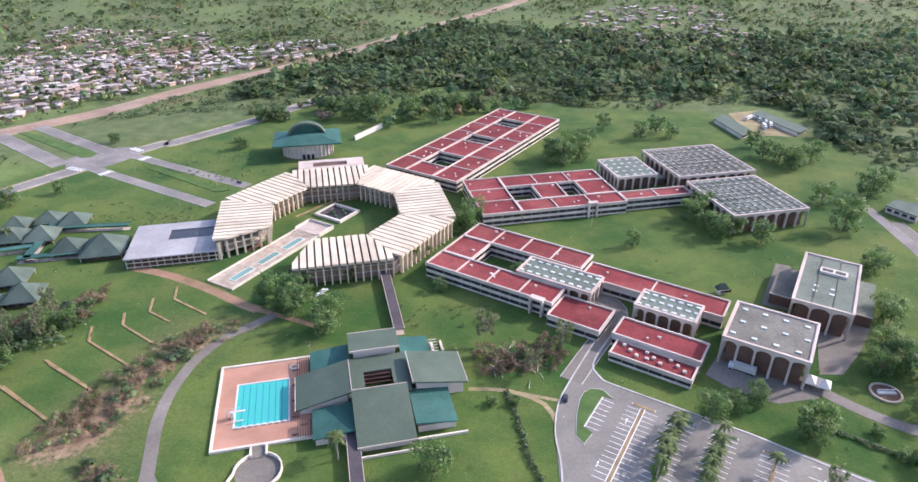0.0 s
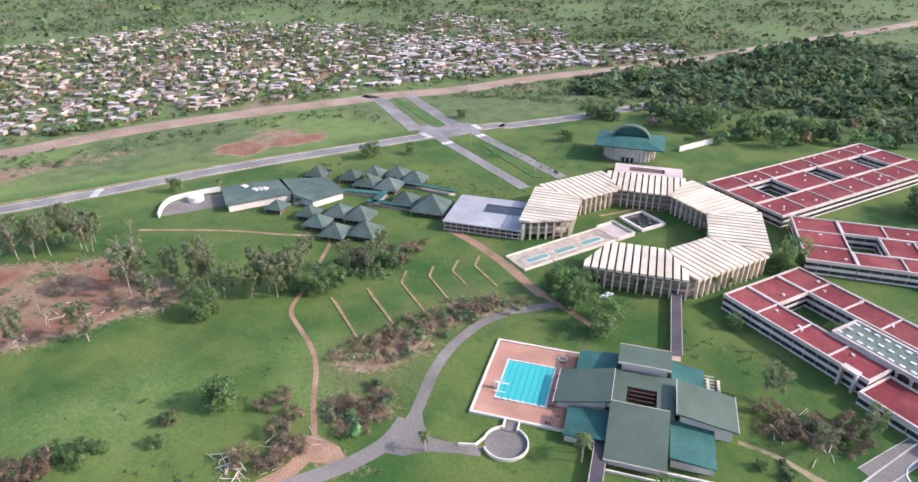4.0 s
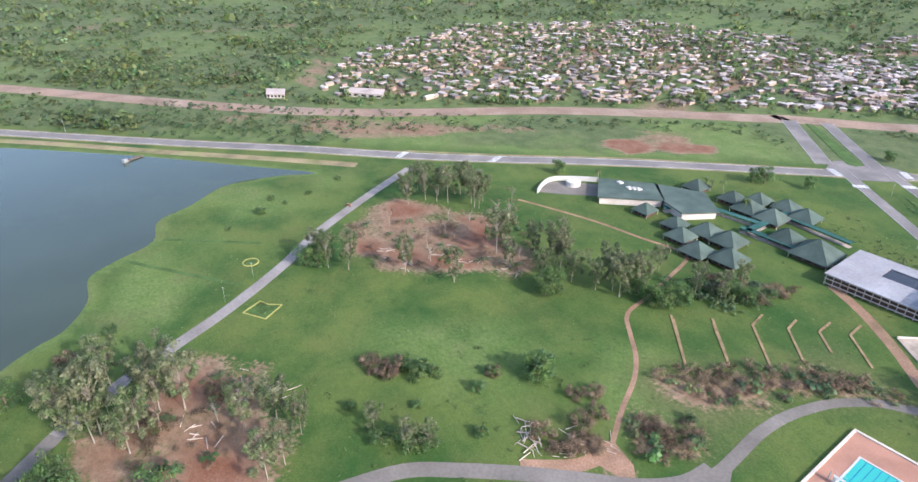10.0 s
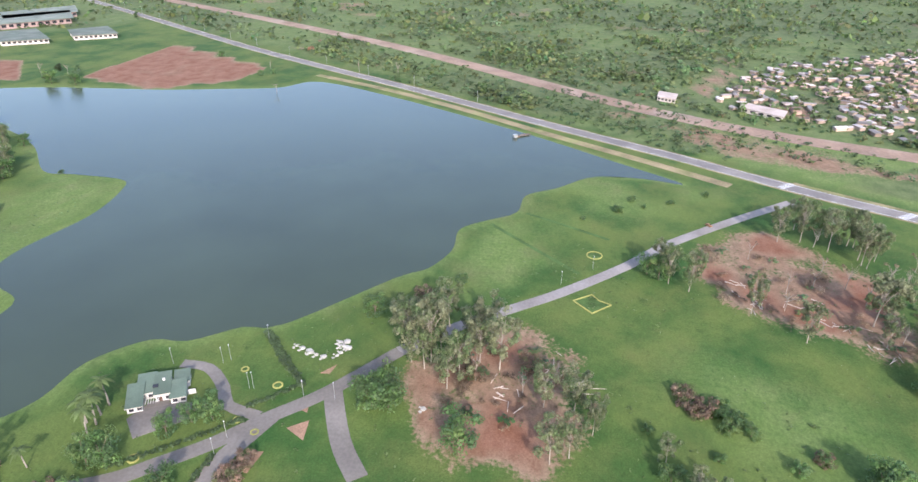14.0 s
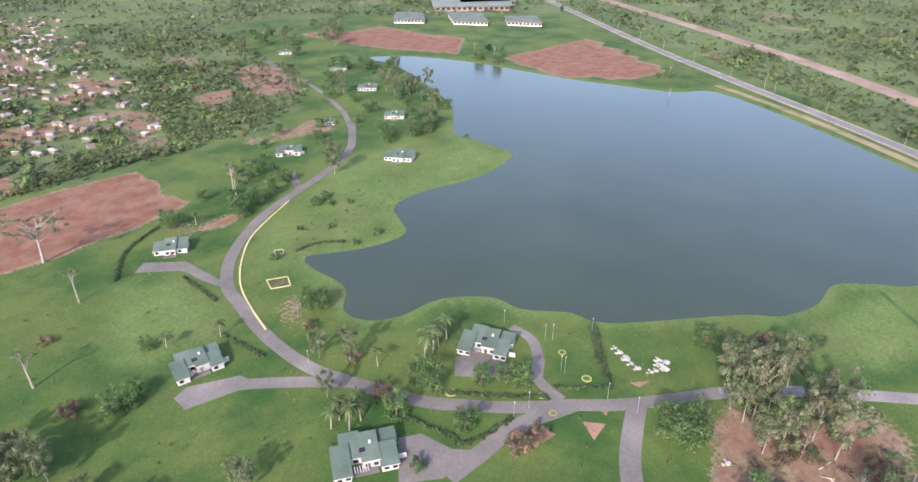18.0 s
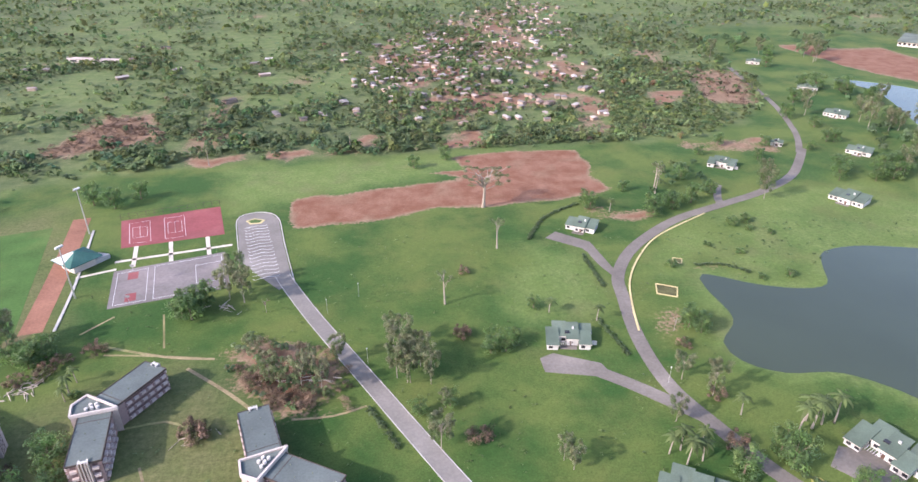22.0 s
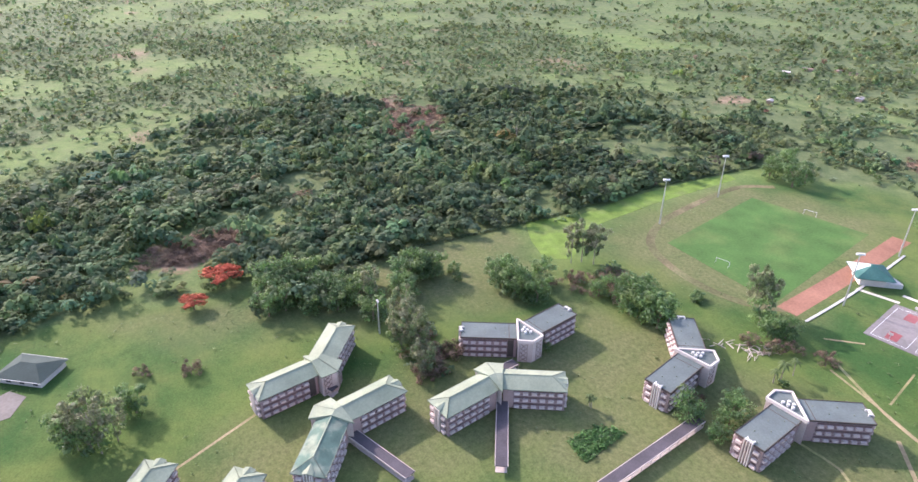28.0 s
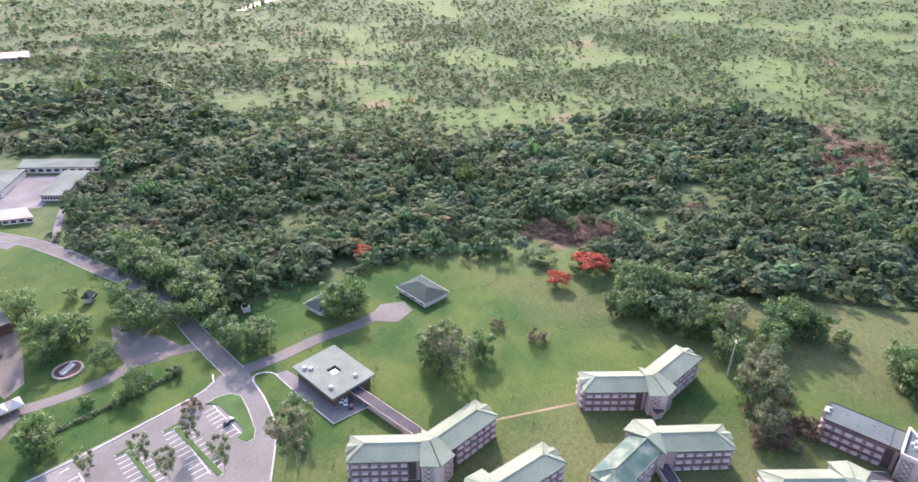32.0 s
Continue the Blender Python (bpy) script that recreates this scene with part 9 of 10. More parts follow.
PLANTING.append(('flame', [((278.0, 2.3), 9.5), ((294.7, -12.9), 14), ((284.7, 109.5), 9), ((284.2, 109.9), 6)]))    # east
PLANTING.append(('dead', [((30.1, 214.4), 7), ((20.4, 216.3), 8), ((-63.7, 219.7), 6)]))    # north
PLANTING.append(('dead', [((55.4, -258.1), 8)]))    # south
PLANTING.append(('dead', [((-130.0, -222.1), 9), ((-607.4, -285.9), 12), ((-631.9, -574.4), 13), ((-637.4, -545.2), 12), ((-698.8, -332.9), 10)]))    # south-west
PLANTING.append(('dead', [((-367.1, 145.8), 12), ((-291.0, 107.1), 12), ((-278.4, 114.4), 11), ((-327.8, 108.6), 13), ((-294.7, 119.4), 12), ((-198.4, -3.7), 12), ((-205.6, 8.2), 12), ((-203.8, -23.3), 13), ((-219.1, -40.3), 12), ((-191.2, 22.4), 11), ((-710.8, -185.3), 12)]))    # west
PLANTING.append(('dead', [((-349.3, 148.4), 13), ((-320.2, 143.8), 10), ((-269.9, 127.2), 9), ((-309.3, 171.4), 15), ((-308.2, 179.6), 14), ((-290.0, 154.5), 12), ((-327.9, 168.3), 12), ((-304.2, 149.9), 14), ((-301.9, 133.6), 12), ((-328.4, 192.3), 12), ((-276.0, 198.1), 12), ((-259.8, 158.8), 11), ((-239.1, 189.1), 10)]))    # north-west
PLANTING.append(('brown', [((11.7, 216.2), 9), ((18.8, 210.5), 10), ((29.3, 218.3), 9), ((41.4, 215.7), 10), ((37.3, 222.4), 9)]))    # north
PLANTING.append(('brown', [((158.9, 130.9), 7)]))    # north-east
PLANTING.append(('brown', [((236.2, 25.8), 6), ((228.9, 7.7), 8)]))    # east
PLANTING.append(('brown', [((124.0, -234.9), 8), ((146.8, -216.9), 8), ((139.0, -220.6), 8), ((134.2, -228.5), 7), ((129.1, -169.0), 6), ((213.1, -189.7), 9), ((222.1, -176.2), 9), ((196.9, -95.6), 8), ((192.8, -82.8), 10), ((194.0, -95.0), 9), ((185.8, -77.5), 9)]))    # south-east
PLANTING.append(('brown', [((-41.8, -284.4), 6), ((-34.6, -229.1), 7), ((68.2, -179.0), 8), ((72.5, -181.9), 7), ((-32.9, -166.6), 9), ((-33.9, -229.9), 7), ((51.1, -204.8), 9), ((41.7, -194.6), 9), ((31.9, -192.6), 9), ((68.7, -181.2), 9)]))    # south
PLANTING.append(('brown', [((-138.2, -97.8), 9), ((-144.4, -97.5), 7), ((-128.6, -178.5), 7), ((-129.3, -210.5), 6), ((-123.1, -152.5), 8), ((-139.9, -96.9), 8), ((-148.7, -95.4), 7)]))    # south-west
PLANTING.append(('brown', [((-252.4, -52.9), 9), ((-202.7, 59.5), 9), ((-200.4, 66.1), 8), ((-259.3, -56.5), 10), ((-204.4, -25.5), 9), ((-216.1, -2.6), 8), ((-209.3, 57.7), 8), ((-198.2, 62.2), 8)]))    # west
PLANTING.append(('brown', [((-180.8, 101.2), 6), ((-153.5, 131.5), 8), ((-142.9, 126.0), 8), ((-156.1, 124.6), 7), ((-181.6, 101.7), 6), ((-140.3, 116.5), 9), ((-143.0, 101.9), 9)]))    # north-west
PLANTING.append(('shrub', [((12.9, 187.6), 4), ((21.9, 187.7), 4), ((-169.9, 482.7), 6), ((-177.1, 488.8), 6)]))    # north
PLANTING.append(('shrub', [((175.8, 149.7), 6), ((169.8, 160.2), 6), ((155.8, 160.3), 6), ((153.1, 172.5), 5)]))    # north-east
PLANTING.append(('shrub', [((258.7, -124.3), 6), ((184.2, -220.4), 5), ((228.2, -175.7), 5), ((182.7, -219.1), 5), ((185.0, -222.9), 5), ((121.2, -206.8), 4)]))    # south-east
PLANTING.append(('shrub', [((-108.0, -115.8), 5), ((-219.3, -325.3), 6), ((-210.4, -325.9), 5), ((-226.3, -308.3), 4), ((-181.9, -298.0), 4), ((-196.1, -287.5), 4), ((-152.4, -278.3), 5), ((-210.4, -262.4), 5), ((-194.1, -260.6), 4), ((-373.2, -345.0), 4), ((-130.6, -212.4), 4), ((-209.7, -321.2), 5), ((-216.0, -315.2), 4)]))    # south-west
PLANTING.append(('shrub', [((-191.8, 72.4), 7), ((-200.1, 69.7), 6), ((-163.8, 48.5), 8), ((-158.5, 57.2), 8), ((-155.7, 62.6), 7), ((-186.5, 42.9), 4), ((-176.2, 66.0), 4), ((-411.5, 100.2), 4), ((-378.0, 41.7), 5), ((-362.4, 20.3), 3), ((-395.0, 74.8), 3), ((-376.5, 42.2), 5), ((-395.5, 51.5), 4), ((-386.2, 58.3), 3), ((-277.4, -41.0), 6), ((-396.4, 76.9), 3), ((-196.4, 75.0), 7), ((-202.2, 70.2), 7)]))    # west
PLANTING.append(('shrub', [((-152.5, 82.1), 5), ((-175.0, 92.0), 6), ((-190.6, 80.0), 6), ((-181.2, 101.9), 5), ((-246.2, 334.8), 5)]))    # north-west
PLANTING.append(('broad', [((-456.2, -718.3), 13), ((-441.1, -622.4), 13), ((-451.7, -614.3), 14), ((-474.4, -606.9), 14), ((-470.6, -590.9), 13), ((-478.5, -568.1), 13), ((-399.6, -568.7), 12), ((-364.2, -522.8), 12), ((-373.4, -494.5), 9), ((-334.6, -439.8), 7), ((-365.9, -456.3), 10), ((-326.3, -391.4), 14), ((-358.0, -388.5), 13), ((-375.4, -392.4), 14), ((-260.8, -375.5), 9), ((-268.8, -460.0), 8), ((-303.9, -452.2), 9), ((-243.0, -440.0), 7)]))    # lakeside
PLANTING.append(('airy', [((-535.0, -766.9), 15), ((-535.0, -741.5), 16), ((-483.1, -782.6), 14), ((-415.5, -777.8), 14), ((-386.7, -529.3), 14), ((-422.8, -504.8), 13), ((-419.9, -488.8), 13), ((-430.8, -478.2), 14), ((-455.2, -475.7), 13), ((-409.3, -420.7), 13), ((-370.0, -383.5), 13), ((-472.5, -548.1), 13)]))    # lakeside
for kind, places in PLANTING:
    for i, (p, s) in enumerate(places):
        plant(kind, p, s, i)

# ---- woods, scrub and villages far off ----
def crown_variant(k, seed, lobes=6, size=0.34, flat=0.8, thin=1.0):
    """Leaf clumps as small bent cards over several lobes of a unit crown; base at z 0."""
    r = np.random.default_rng(seed)
    cen = r.normal(0, 0.42, (lobes, 3)) * (1, 1, 0.45) + (0, 0, 0.85)
    rad = r.uniform(0.38, 0.68, lobes)
    w = rad ** 2 / (rad ** 2).sum()
    which = r.choice(lobes, k, p=w)
    d = r.normal(0, 1, (k, 3))
    d[:, 2] = np.where(d[:, 2] < -0.35 * np.abs(d).max(1), -d[:, 2], d[:, 2])
    d /= np.linalg.norm(d, axis=1)[:, None]
    c = cen[which] + d * (rad[which] * r.uniform(0.75, 1.08, k))[:, None] * (1, 1, flat)
    nrm = d + r.normal(0, 0.13, (k, 3)) + (0, 0, 0.55)
    nrm /= np.linalg.norm(nrm, axis=1)[:, None]
    t = np.cross(nrm, r.normal(0, 1, (k, 3)))
    t /= np.linalg.norm(t, axis=1)[:, None]
    b = np.cross(nrm, t)
    s = size * r.uniform(0.6, 1.3, (k, 1))
    e = r.uniform(0.55, 1.0, (k, 1)) * thin
    q = np.stack([c + t * s, c + b * s * e - nrm * s * 0.25, c - t * s, c - b * s * e - nrm * s * 0.25], 1)
    shade = 0.72 + 0.35 * np.clip(c[:, 2] / 1.4, 0, 1) + r.normal(0, 0.10, k)
    return q, shade

def scatter(name, pos, height, width, tint, k, variants=8, size=0.34, mat="leaf_far", label="", category="trees", lobes=6, flat=0.8, thin=1.0):
    """Many crowns in one mesh: positions, heights, widths and a colour factor a tree."""
    if len(pos) == 0:
        return None
    vs = [crown_variant(k, 100 + i, lobes, size, flat, thin) for i in range(variants)]
    pick = rng.integers(0, variants, len(pos))
    ang = rng.uniform(0, 6.28, len(pos))
    out, cols = [], []
    for i, (q, sh) in enumerate(vs):
        m = pick == i
        if not m.any():
            continue
        ca, sa = np.cos(ang[m])[:, None, None], np.sin(ang[m])[:, None, None]
        x = (q[None, :, :, 0] * ca - q[None, :, :, 1] * sa) * width[m][:, None, None] / 2 + pos[m, 0][:, None, None]
        y = (q[None, :, :, 0] * sa + q[None, :, :, 1] * ca) * width[m][:, None, None] / 2 + pos[m, 1][:, None, None]
        z = q[None, :, :, 2] * height[m][:, None, None] / 1.5
        out.append(np.stack([x, y, np.broadcast_to(z, x.shape)], -1).reshape(-1, 3))
        c = tint[m][:, None, :] * (0.85 + 0.3 * rng.random((m.sum(), k, 1)))
        c = np.repeat(c, 4, axis=1).reshape(-1, 3)
        cols.append(np.concatenate([c, np.ones((len(c), 1))], 1))
    v, c = np.concatenate(out), np.concatenate(cols)
    ob = new(name, fast_mesh(name, v, np.arange(len(v)).reshape(-1, 4), mat, c))
    return tagged(ob, label, category, kind="stuff")

def plan_points(x0, x1, y0, y1, cell):
    gx_, gy_ = np.meshgrid(np.arange(x0, x1, cell), np.arange(y0, y1, cell))
    p = np.stack([gx_.ravel(), gy_.ravel()], 1)
    return p + rng.uniform(-0.48, 0.48, p.shape) * cell

HW, AV = spline(HIGHWAY, 40), spline(AVENUE, 40)
TOWNS = [VILLAGE, VILLAGE_FAR, VILLAGE_EAST, QUARTER]
HAMLETS = [HAMLET, HAMLET_WEST, SCATTER]

def in_any(polys, p):
    c = np.zeros(len(p), bool)
    for q in polys:
        c |= inside(q, p[:, 0], p[:, 1])
    return c

CLEAR = [[(-584.8, -26.9), (-704.9, -22.8), (-531.2, 245.0), (-380.5, 486.3), (-352.6, 527.2), (-237.9, 681.9), (-185.2, 558.7), (-282.5, 425.5), (-427.4, 194.6)],
         [(185.3, 535.6), (237.6, 599.4), (303.4, 596.5), (315.0, 521.4), (249.2, 483.9)], [(257.6, 364.3), (333.7, 440.0), (379.5, 425.4), (399.2, 353.7), (359.4, 322.7), (313.4, 321.5), (275.0, 284.4)], [(-379.1, 482.5), (-402.0, 515.3), (-359.1, 535.9), (-218.8, 463.3), (-212.4, 426.6), (-273.5, 411.9)]]

BUSH = DENSE[5:7]
def density(p):
    x, y = p[:, 0], p[:, 1]
    d = (0.65 * np.clip(vnoise(x, y, 45) * 2.2 - 0.55, 0.05, 1.5) + 0.18) * (1 - 0.75 * glade(x, y))
    d = np.where(in_any(MEADOW, p), 0.8 * (1 - 0.9 * glade(x, y)) * (0.35 + vnoise(x, y, 28)) + 0.04, d)
    d = np.where(in_any(DENSE, p) & ~inside(QUARTER, x, y), np.where(vnoise(x + 200, y, 48) > 0.75, 0.2, 0.66 + 0.45 * vnoise(x, y, 50)), d)
    d = np.where(in_any(MEADOW[-2:], p), 0.03, d)
    d = np.where(in_any(BUSH, p), np.clip(1.5 * vnoise(x, y, 34) - 0.28, 0.06, 0.8), d)
    d = np.where(in_any(TOWNS, p), 0.10 + 0.42 * vnoise(x, y, 30), d)
    d = np.where(in_any(HAMLETS[:2], p), np.clip(1.3 * vnoise(x, y, 40) - 0.28, 0.05, 0.8), d)
    d = np.where(inside(THICKET, x, y), 0.62 + 0.45 * vnoise(x, y, 30), d)
    d = np.where(in_any(SCRUB + CLEARING, p), 0.08, d)
    b = in_any(BARE, p)
    d = np.where(b, 0.02, d)
    d = np.where(edge_dist(HW, x, y, False) < 17, 0, d)
    d = np.where(edge_dist(AV, x, y, False) < 12, 0, d)
    d = np.where(inside(CAMPUS, x, y) | inside(LAKE, x, y) | in_any(CLEAR, p), 0, d)
    return d

def greens(n, dry=0.008):
    t = np.stack([rng.normal(1.0, 0.12, n), np.ones(n), rng.normal(1.0, 0.12, n)], 1)
    t *= rng.normal(1.0, 0.2, n)[:, None]
    k = rng.random(n) < dry
    t[k] = np.stack([rng.normal(1.6, 0.2, k.sum()), rng.normal(1.0, 0.1, k.sum()), rng.normal(1.2, 0.2, k.sum())], 1)
    return np.clip(t, 0.35, 3)

def wood(name, r0, r1, cell, k, w0, w1, label, size):
    p = plan_points(-r1, r1, -r1, r1, cell)
    r = np.hypot(p[:, 0], p[:, 1])
    p = p[(r >= r0) & (r < r1)]
    p = p[rng.random(len(p)) < density(p)]
    n_ = len(p)
    tall = 0.75 + 0.5 * vnoise(p[:, 0], p[:, 1], 35)
    w = rng.uniform(w0, w1, n_) * tall * np.where(in_any(DENSE, p), 1.0, np.where(in_any(MEADOW, p), 0.52, 0.66))
    w = w * np.where(in_any(BUSH, p), 0.72, np.where(in_any(DENSE, p), 1.12, 1.0))
    h = w * np.where(rng.random(n_) < 0.06, 1.25, rng.uniform(0.48, 0.85, n_))
    # open bush tinted lighter: its own green, and a lift in place of haze
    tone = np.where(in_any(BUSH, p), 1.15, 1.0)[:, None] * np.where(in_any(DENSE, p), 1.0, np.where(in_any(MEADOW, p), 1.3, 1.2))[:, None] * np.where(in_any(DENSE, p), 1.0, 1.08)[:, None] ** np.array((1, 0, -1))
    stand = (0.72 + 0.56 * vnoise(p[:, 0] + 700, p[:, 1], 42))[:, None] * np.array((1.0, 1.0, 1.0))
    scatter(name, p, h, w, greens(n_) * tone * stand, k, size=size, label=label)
    return n_

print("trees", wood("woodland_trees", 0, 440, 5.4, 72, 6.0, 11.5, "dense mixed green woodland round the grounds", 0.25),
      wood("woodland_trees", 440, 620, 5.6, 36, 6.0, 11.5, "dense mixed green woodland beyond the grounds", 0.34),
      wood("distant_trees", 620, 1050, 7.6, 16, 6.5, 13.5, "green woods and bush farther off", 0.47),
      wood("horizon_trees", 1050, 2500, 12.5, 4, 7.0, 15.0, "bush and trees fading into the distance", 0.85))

def understory(name, r0, r1, cell, w0, w1, k, label):
    """Low bush between the trees of the open country."""
    p = plan_points(-r1, r1, -r1, r1, cell)
    r = np.hypot(p[:, 0], p[:, 1])
    p = p[(r >= r0) & (r < r1)]
    q = np.clip(density(p) * 1.1 + 0.10, 0, 0.75) * ((density(p) > 0) & ~in_any(DENSE, p))
    p = p[rng.random(len(p)) < q]
    w = rng.uniform(w0, w1, len(p))
    scatter(name, p, w * rng.uniform(0.35, 0.7, len(p)), w, greens(len(p), 0.05) * 1.12, k, 6, 0.75, label=label, category="bush")

understory("low_bush", 300, 900, 8.0, 2.0, 5.5, 4, "low green bush over the open country")
understory("far_bush", 900, 1900, 14.0, 4.0, 9.0, 3, "low bush spreading over the distant plain")

def houses(name, poly, count, label, big=1.0):
    """Low village houses: walls and one or two roof planes, in one mesh."""
    xs, ys = [q[0] for q in poly], [q[1] for q in poly]
    p = np.stack([rng.uniform(min(xs), max(xs), count * 6), rng.uniform(min(ys), max(ys), count * 6)], 1)
    p = p[inside(poly, p[:, 0], p[:, 1]) & (edge_dist(HW, p[:, 0], p[:, 1], False) > 22) & ~inside(CAMPUS, p[:, 0], p[:, 1])]
    keep, taken = [], {}
    for q in p:
        c = (int(q[0] // 9), int(q[1] // 9))
        if c not in taken:
            taken[c] = 1
            keep.append(q)
        if len(keep) >= count:
            break
    wv, wf, rv, rf = [], [], [], []
    for q in keep:
        l, w, h = rng.uniform(4.5, 11.0) * big, rng.uniform(3.8, 6.2) * big, rng.uniform(2.3, 3.1)
        a = 0.35 + 1.57 * rng.integers(0, 2) + rng.normal(0, 0.25)
        ca, sa = math.cos(a), math.sin(a)
        tr = lambda x, y, z: (q[0] + x * ca - y * sa, q[1] + x * sa + y * ca, z)
        k = len(wv)
        wv += [tr(x * l / 2, y * w / 2, z) for z in (0, h) for x, y in ((-1, -1), (1, -1), (1, 1), (-1, 1))]
        wf += [(k, k + 1, k + 5, k + 4), (k + 1, k + 2, k + 6, k + 5), (k + 2, k + 3, k + 7, k + 6), (k + 3, k, k + 4, k + 7)]
        k, e, rise = len(rv), 0.5, rng.uniform(0.4, 1.2)
        L2, W2 = l / 2 + e, w / 2 + e
        rv += [tr(-L2, -W2, h), tr(L2, -W2, h), tr(L2, 0, h + rise), tr(-L2, 0, h + rise), tr(L2, W2, h), tr(-L2, W2, h)]
        rf += [(k, k + 1, k + 2, k + 3), (k + 3, k + 2, k + 4, k + 5), (k + 3, k + 5, k), (k + 1, k + 4, k + 2)]
    e = thing(name, 0, 0, 0, label, "houses", kind="stuff")
    mesh("walls", wv, wf, "hut_wall", e)
    mesh("roofs", rv, rf, "hut_metal", e)

houses("village_houses", VILLAGE, 1200, "crowded low village houses with pale sheet-metal roofs")
houses("village_houses", VILLAGE_FAR, 260, "low village houses with pale sheet-metal roofs among trees")
houses("village_houses", VILLAGE_EAST, 440, "low village houses with pale sheet-metal roofs beside the highway")
houses("hamlet_houses", HAMLET, 150, "scattered hamlet houses with metal roofs on red earth", 0.85)
houses("hamlet_houses", HAMLET_WEST, 210, "scattered hamlet houses with metal roofs among bush", 0.85)
houses("town_houses", QUARTER, 150, "pale houses of a far quarter in the woods", 1.3)
houses("hamlet_houses", SCATTER, 34, "few farm buildings with long pale roofs", 1.2)

def brush(poly, count, w0, w1, mat, label, k=26, tint=None, thin=1.0, size=0.34):
    """Tangled low growth or cut wood in a patch, in one mesh."""
    xs, ys = [q[0] for q in poly], [q[1] for q in poly]
    p = np.stack([rng.uniform(min(xs), max(xs), count * 5), rng.uniform(min(ys), max(ys), count * 5)], 1)
    p = p[inside(poly, p[:, 0], p[:, 1])][:count]
    w = rng.uniform(w0, w1, len(p))
    scatter("undergrowth", p, w * rng.uniform(0.45, 0.8, len(p)), w, greens(len(p), 0.0) if tint is None else np.clip(rng.normal(1, 0.25, (len(p), 1)) * np.array(tint), 0.2, 3), k, 5, size, mat, label, "undergrowth", thin=thin)

DRY_PATCHES = []
DRY_PATCHES += [([(-150.8, 174.2), (-138.7, 193.2), (-131.4, 225.4), (-103.3, 241.9), (-92.4, 236.5), (-115.8, 211.4), (-119.8, 186.7), (-129.4, 170.0), (-143.1, 164.3)], 60), ([(-154.1, 157.1), (-155.9, 176.0), (-128.2, 220.4), (-99.6, 246.0), (-106.5, 226.7), (-124.8, 196.5), (-134.9, 158.8)], 30), ([(-136.5, 135.3), (-124.8, 158.3), (-109.2, 148.0), (-114.7, 130.0), (-125.9, 128.8)], 40), ([(-176.2, -32.9), (-221.8, -37.1), (-233.2, -6.5), (-204.2, 26.9), (-169.1, 23.1), (-163.4, -5.9)], 26), ([(-300.6, 59.0), (-345.5, 90.4), (-302.2, 187.4), (-244.8, 169.9), (-260.7, 111.9)], 34)]
DRY_PATCHES += [([(73.3, -231.7), (53.3, -238.1), (19.2, -225.1), (9.0, -199.9), (34.7, -196.0), (58.1, -206.8)], 24), ([(4.1, 204.8), (24.4, 220.3), (47.1, 220.5), (42.4, 205.0), (15.9, 201.2)], 16), ([(67.2, -219.4), (49.3, -234.1), (14.3, -204.1), (15.0, -186.6), (42.7, -187.7)], 22), ([(-137.1, 94.7), (-135.5, 120.0), (-127.4, 118.9), (-128.9, 106.7)], 30), ([(232.2, -159.5), (225.4, -205.0), (182.4, -195.5), (213.1, -170.6)], 40), ([(223.7, -77.7), (219.5, -93.2), (185.5, -93.6), (183.2, -75.0)], 40), ([(-207.6, 244.9), (-173.8, 270.7), (-166.9, 245.2), (-191.3, 227.0)], 40)]
DRY_PATCHES += [(q, 110) for q in SCRUB]
for poly, c_ in DRY_PATCHES:
    brush(poly, c_, 2.5, 6.0, "leaf_dry", "dry brown undergrowth and cut branches", 80, (1.05, 1.0, 1.0) if poly in SCRUB else (1.0, 1.0, 0.95), 0.085, 0.62)
for poly, c_ in [(DRY_PATCHES[i][0], DRY_PATCHES[i][1] // 2) for i in (0, 1, 2, 3, 4, 5, 7, 9, 10, 11)] + [([(-170.8, 227.2), (-191.4, 218.8), (-196.7, 245.0), (-174.6, 254.9)], 30), ([(-213.6, 215.1), (-174.6, 272.2), (-169.0, 228.8), (-187.0, 202.4)], 30)]:
    brush(poly, c_, 2.5, 6.5, "leaf", "low green undergrowth")
def hedge(pts, w, label):
    line = spline(pts, 1.1)
    p = np.repeat(line, 2, 0) + rng.normal(0, 0.25 * w, (2 * len(line), 2))
    scatter("hedge", p, np.full(len(p), 1.3), np.full(len(p), w * 1.2), np.clip(rng.normal(0.8, 0.12, (len(p), 1)), 0.4, 1.4) * np.ones(3), 12, 4, 0.45, "leaf", label, "hedge")
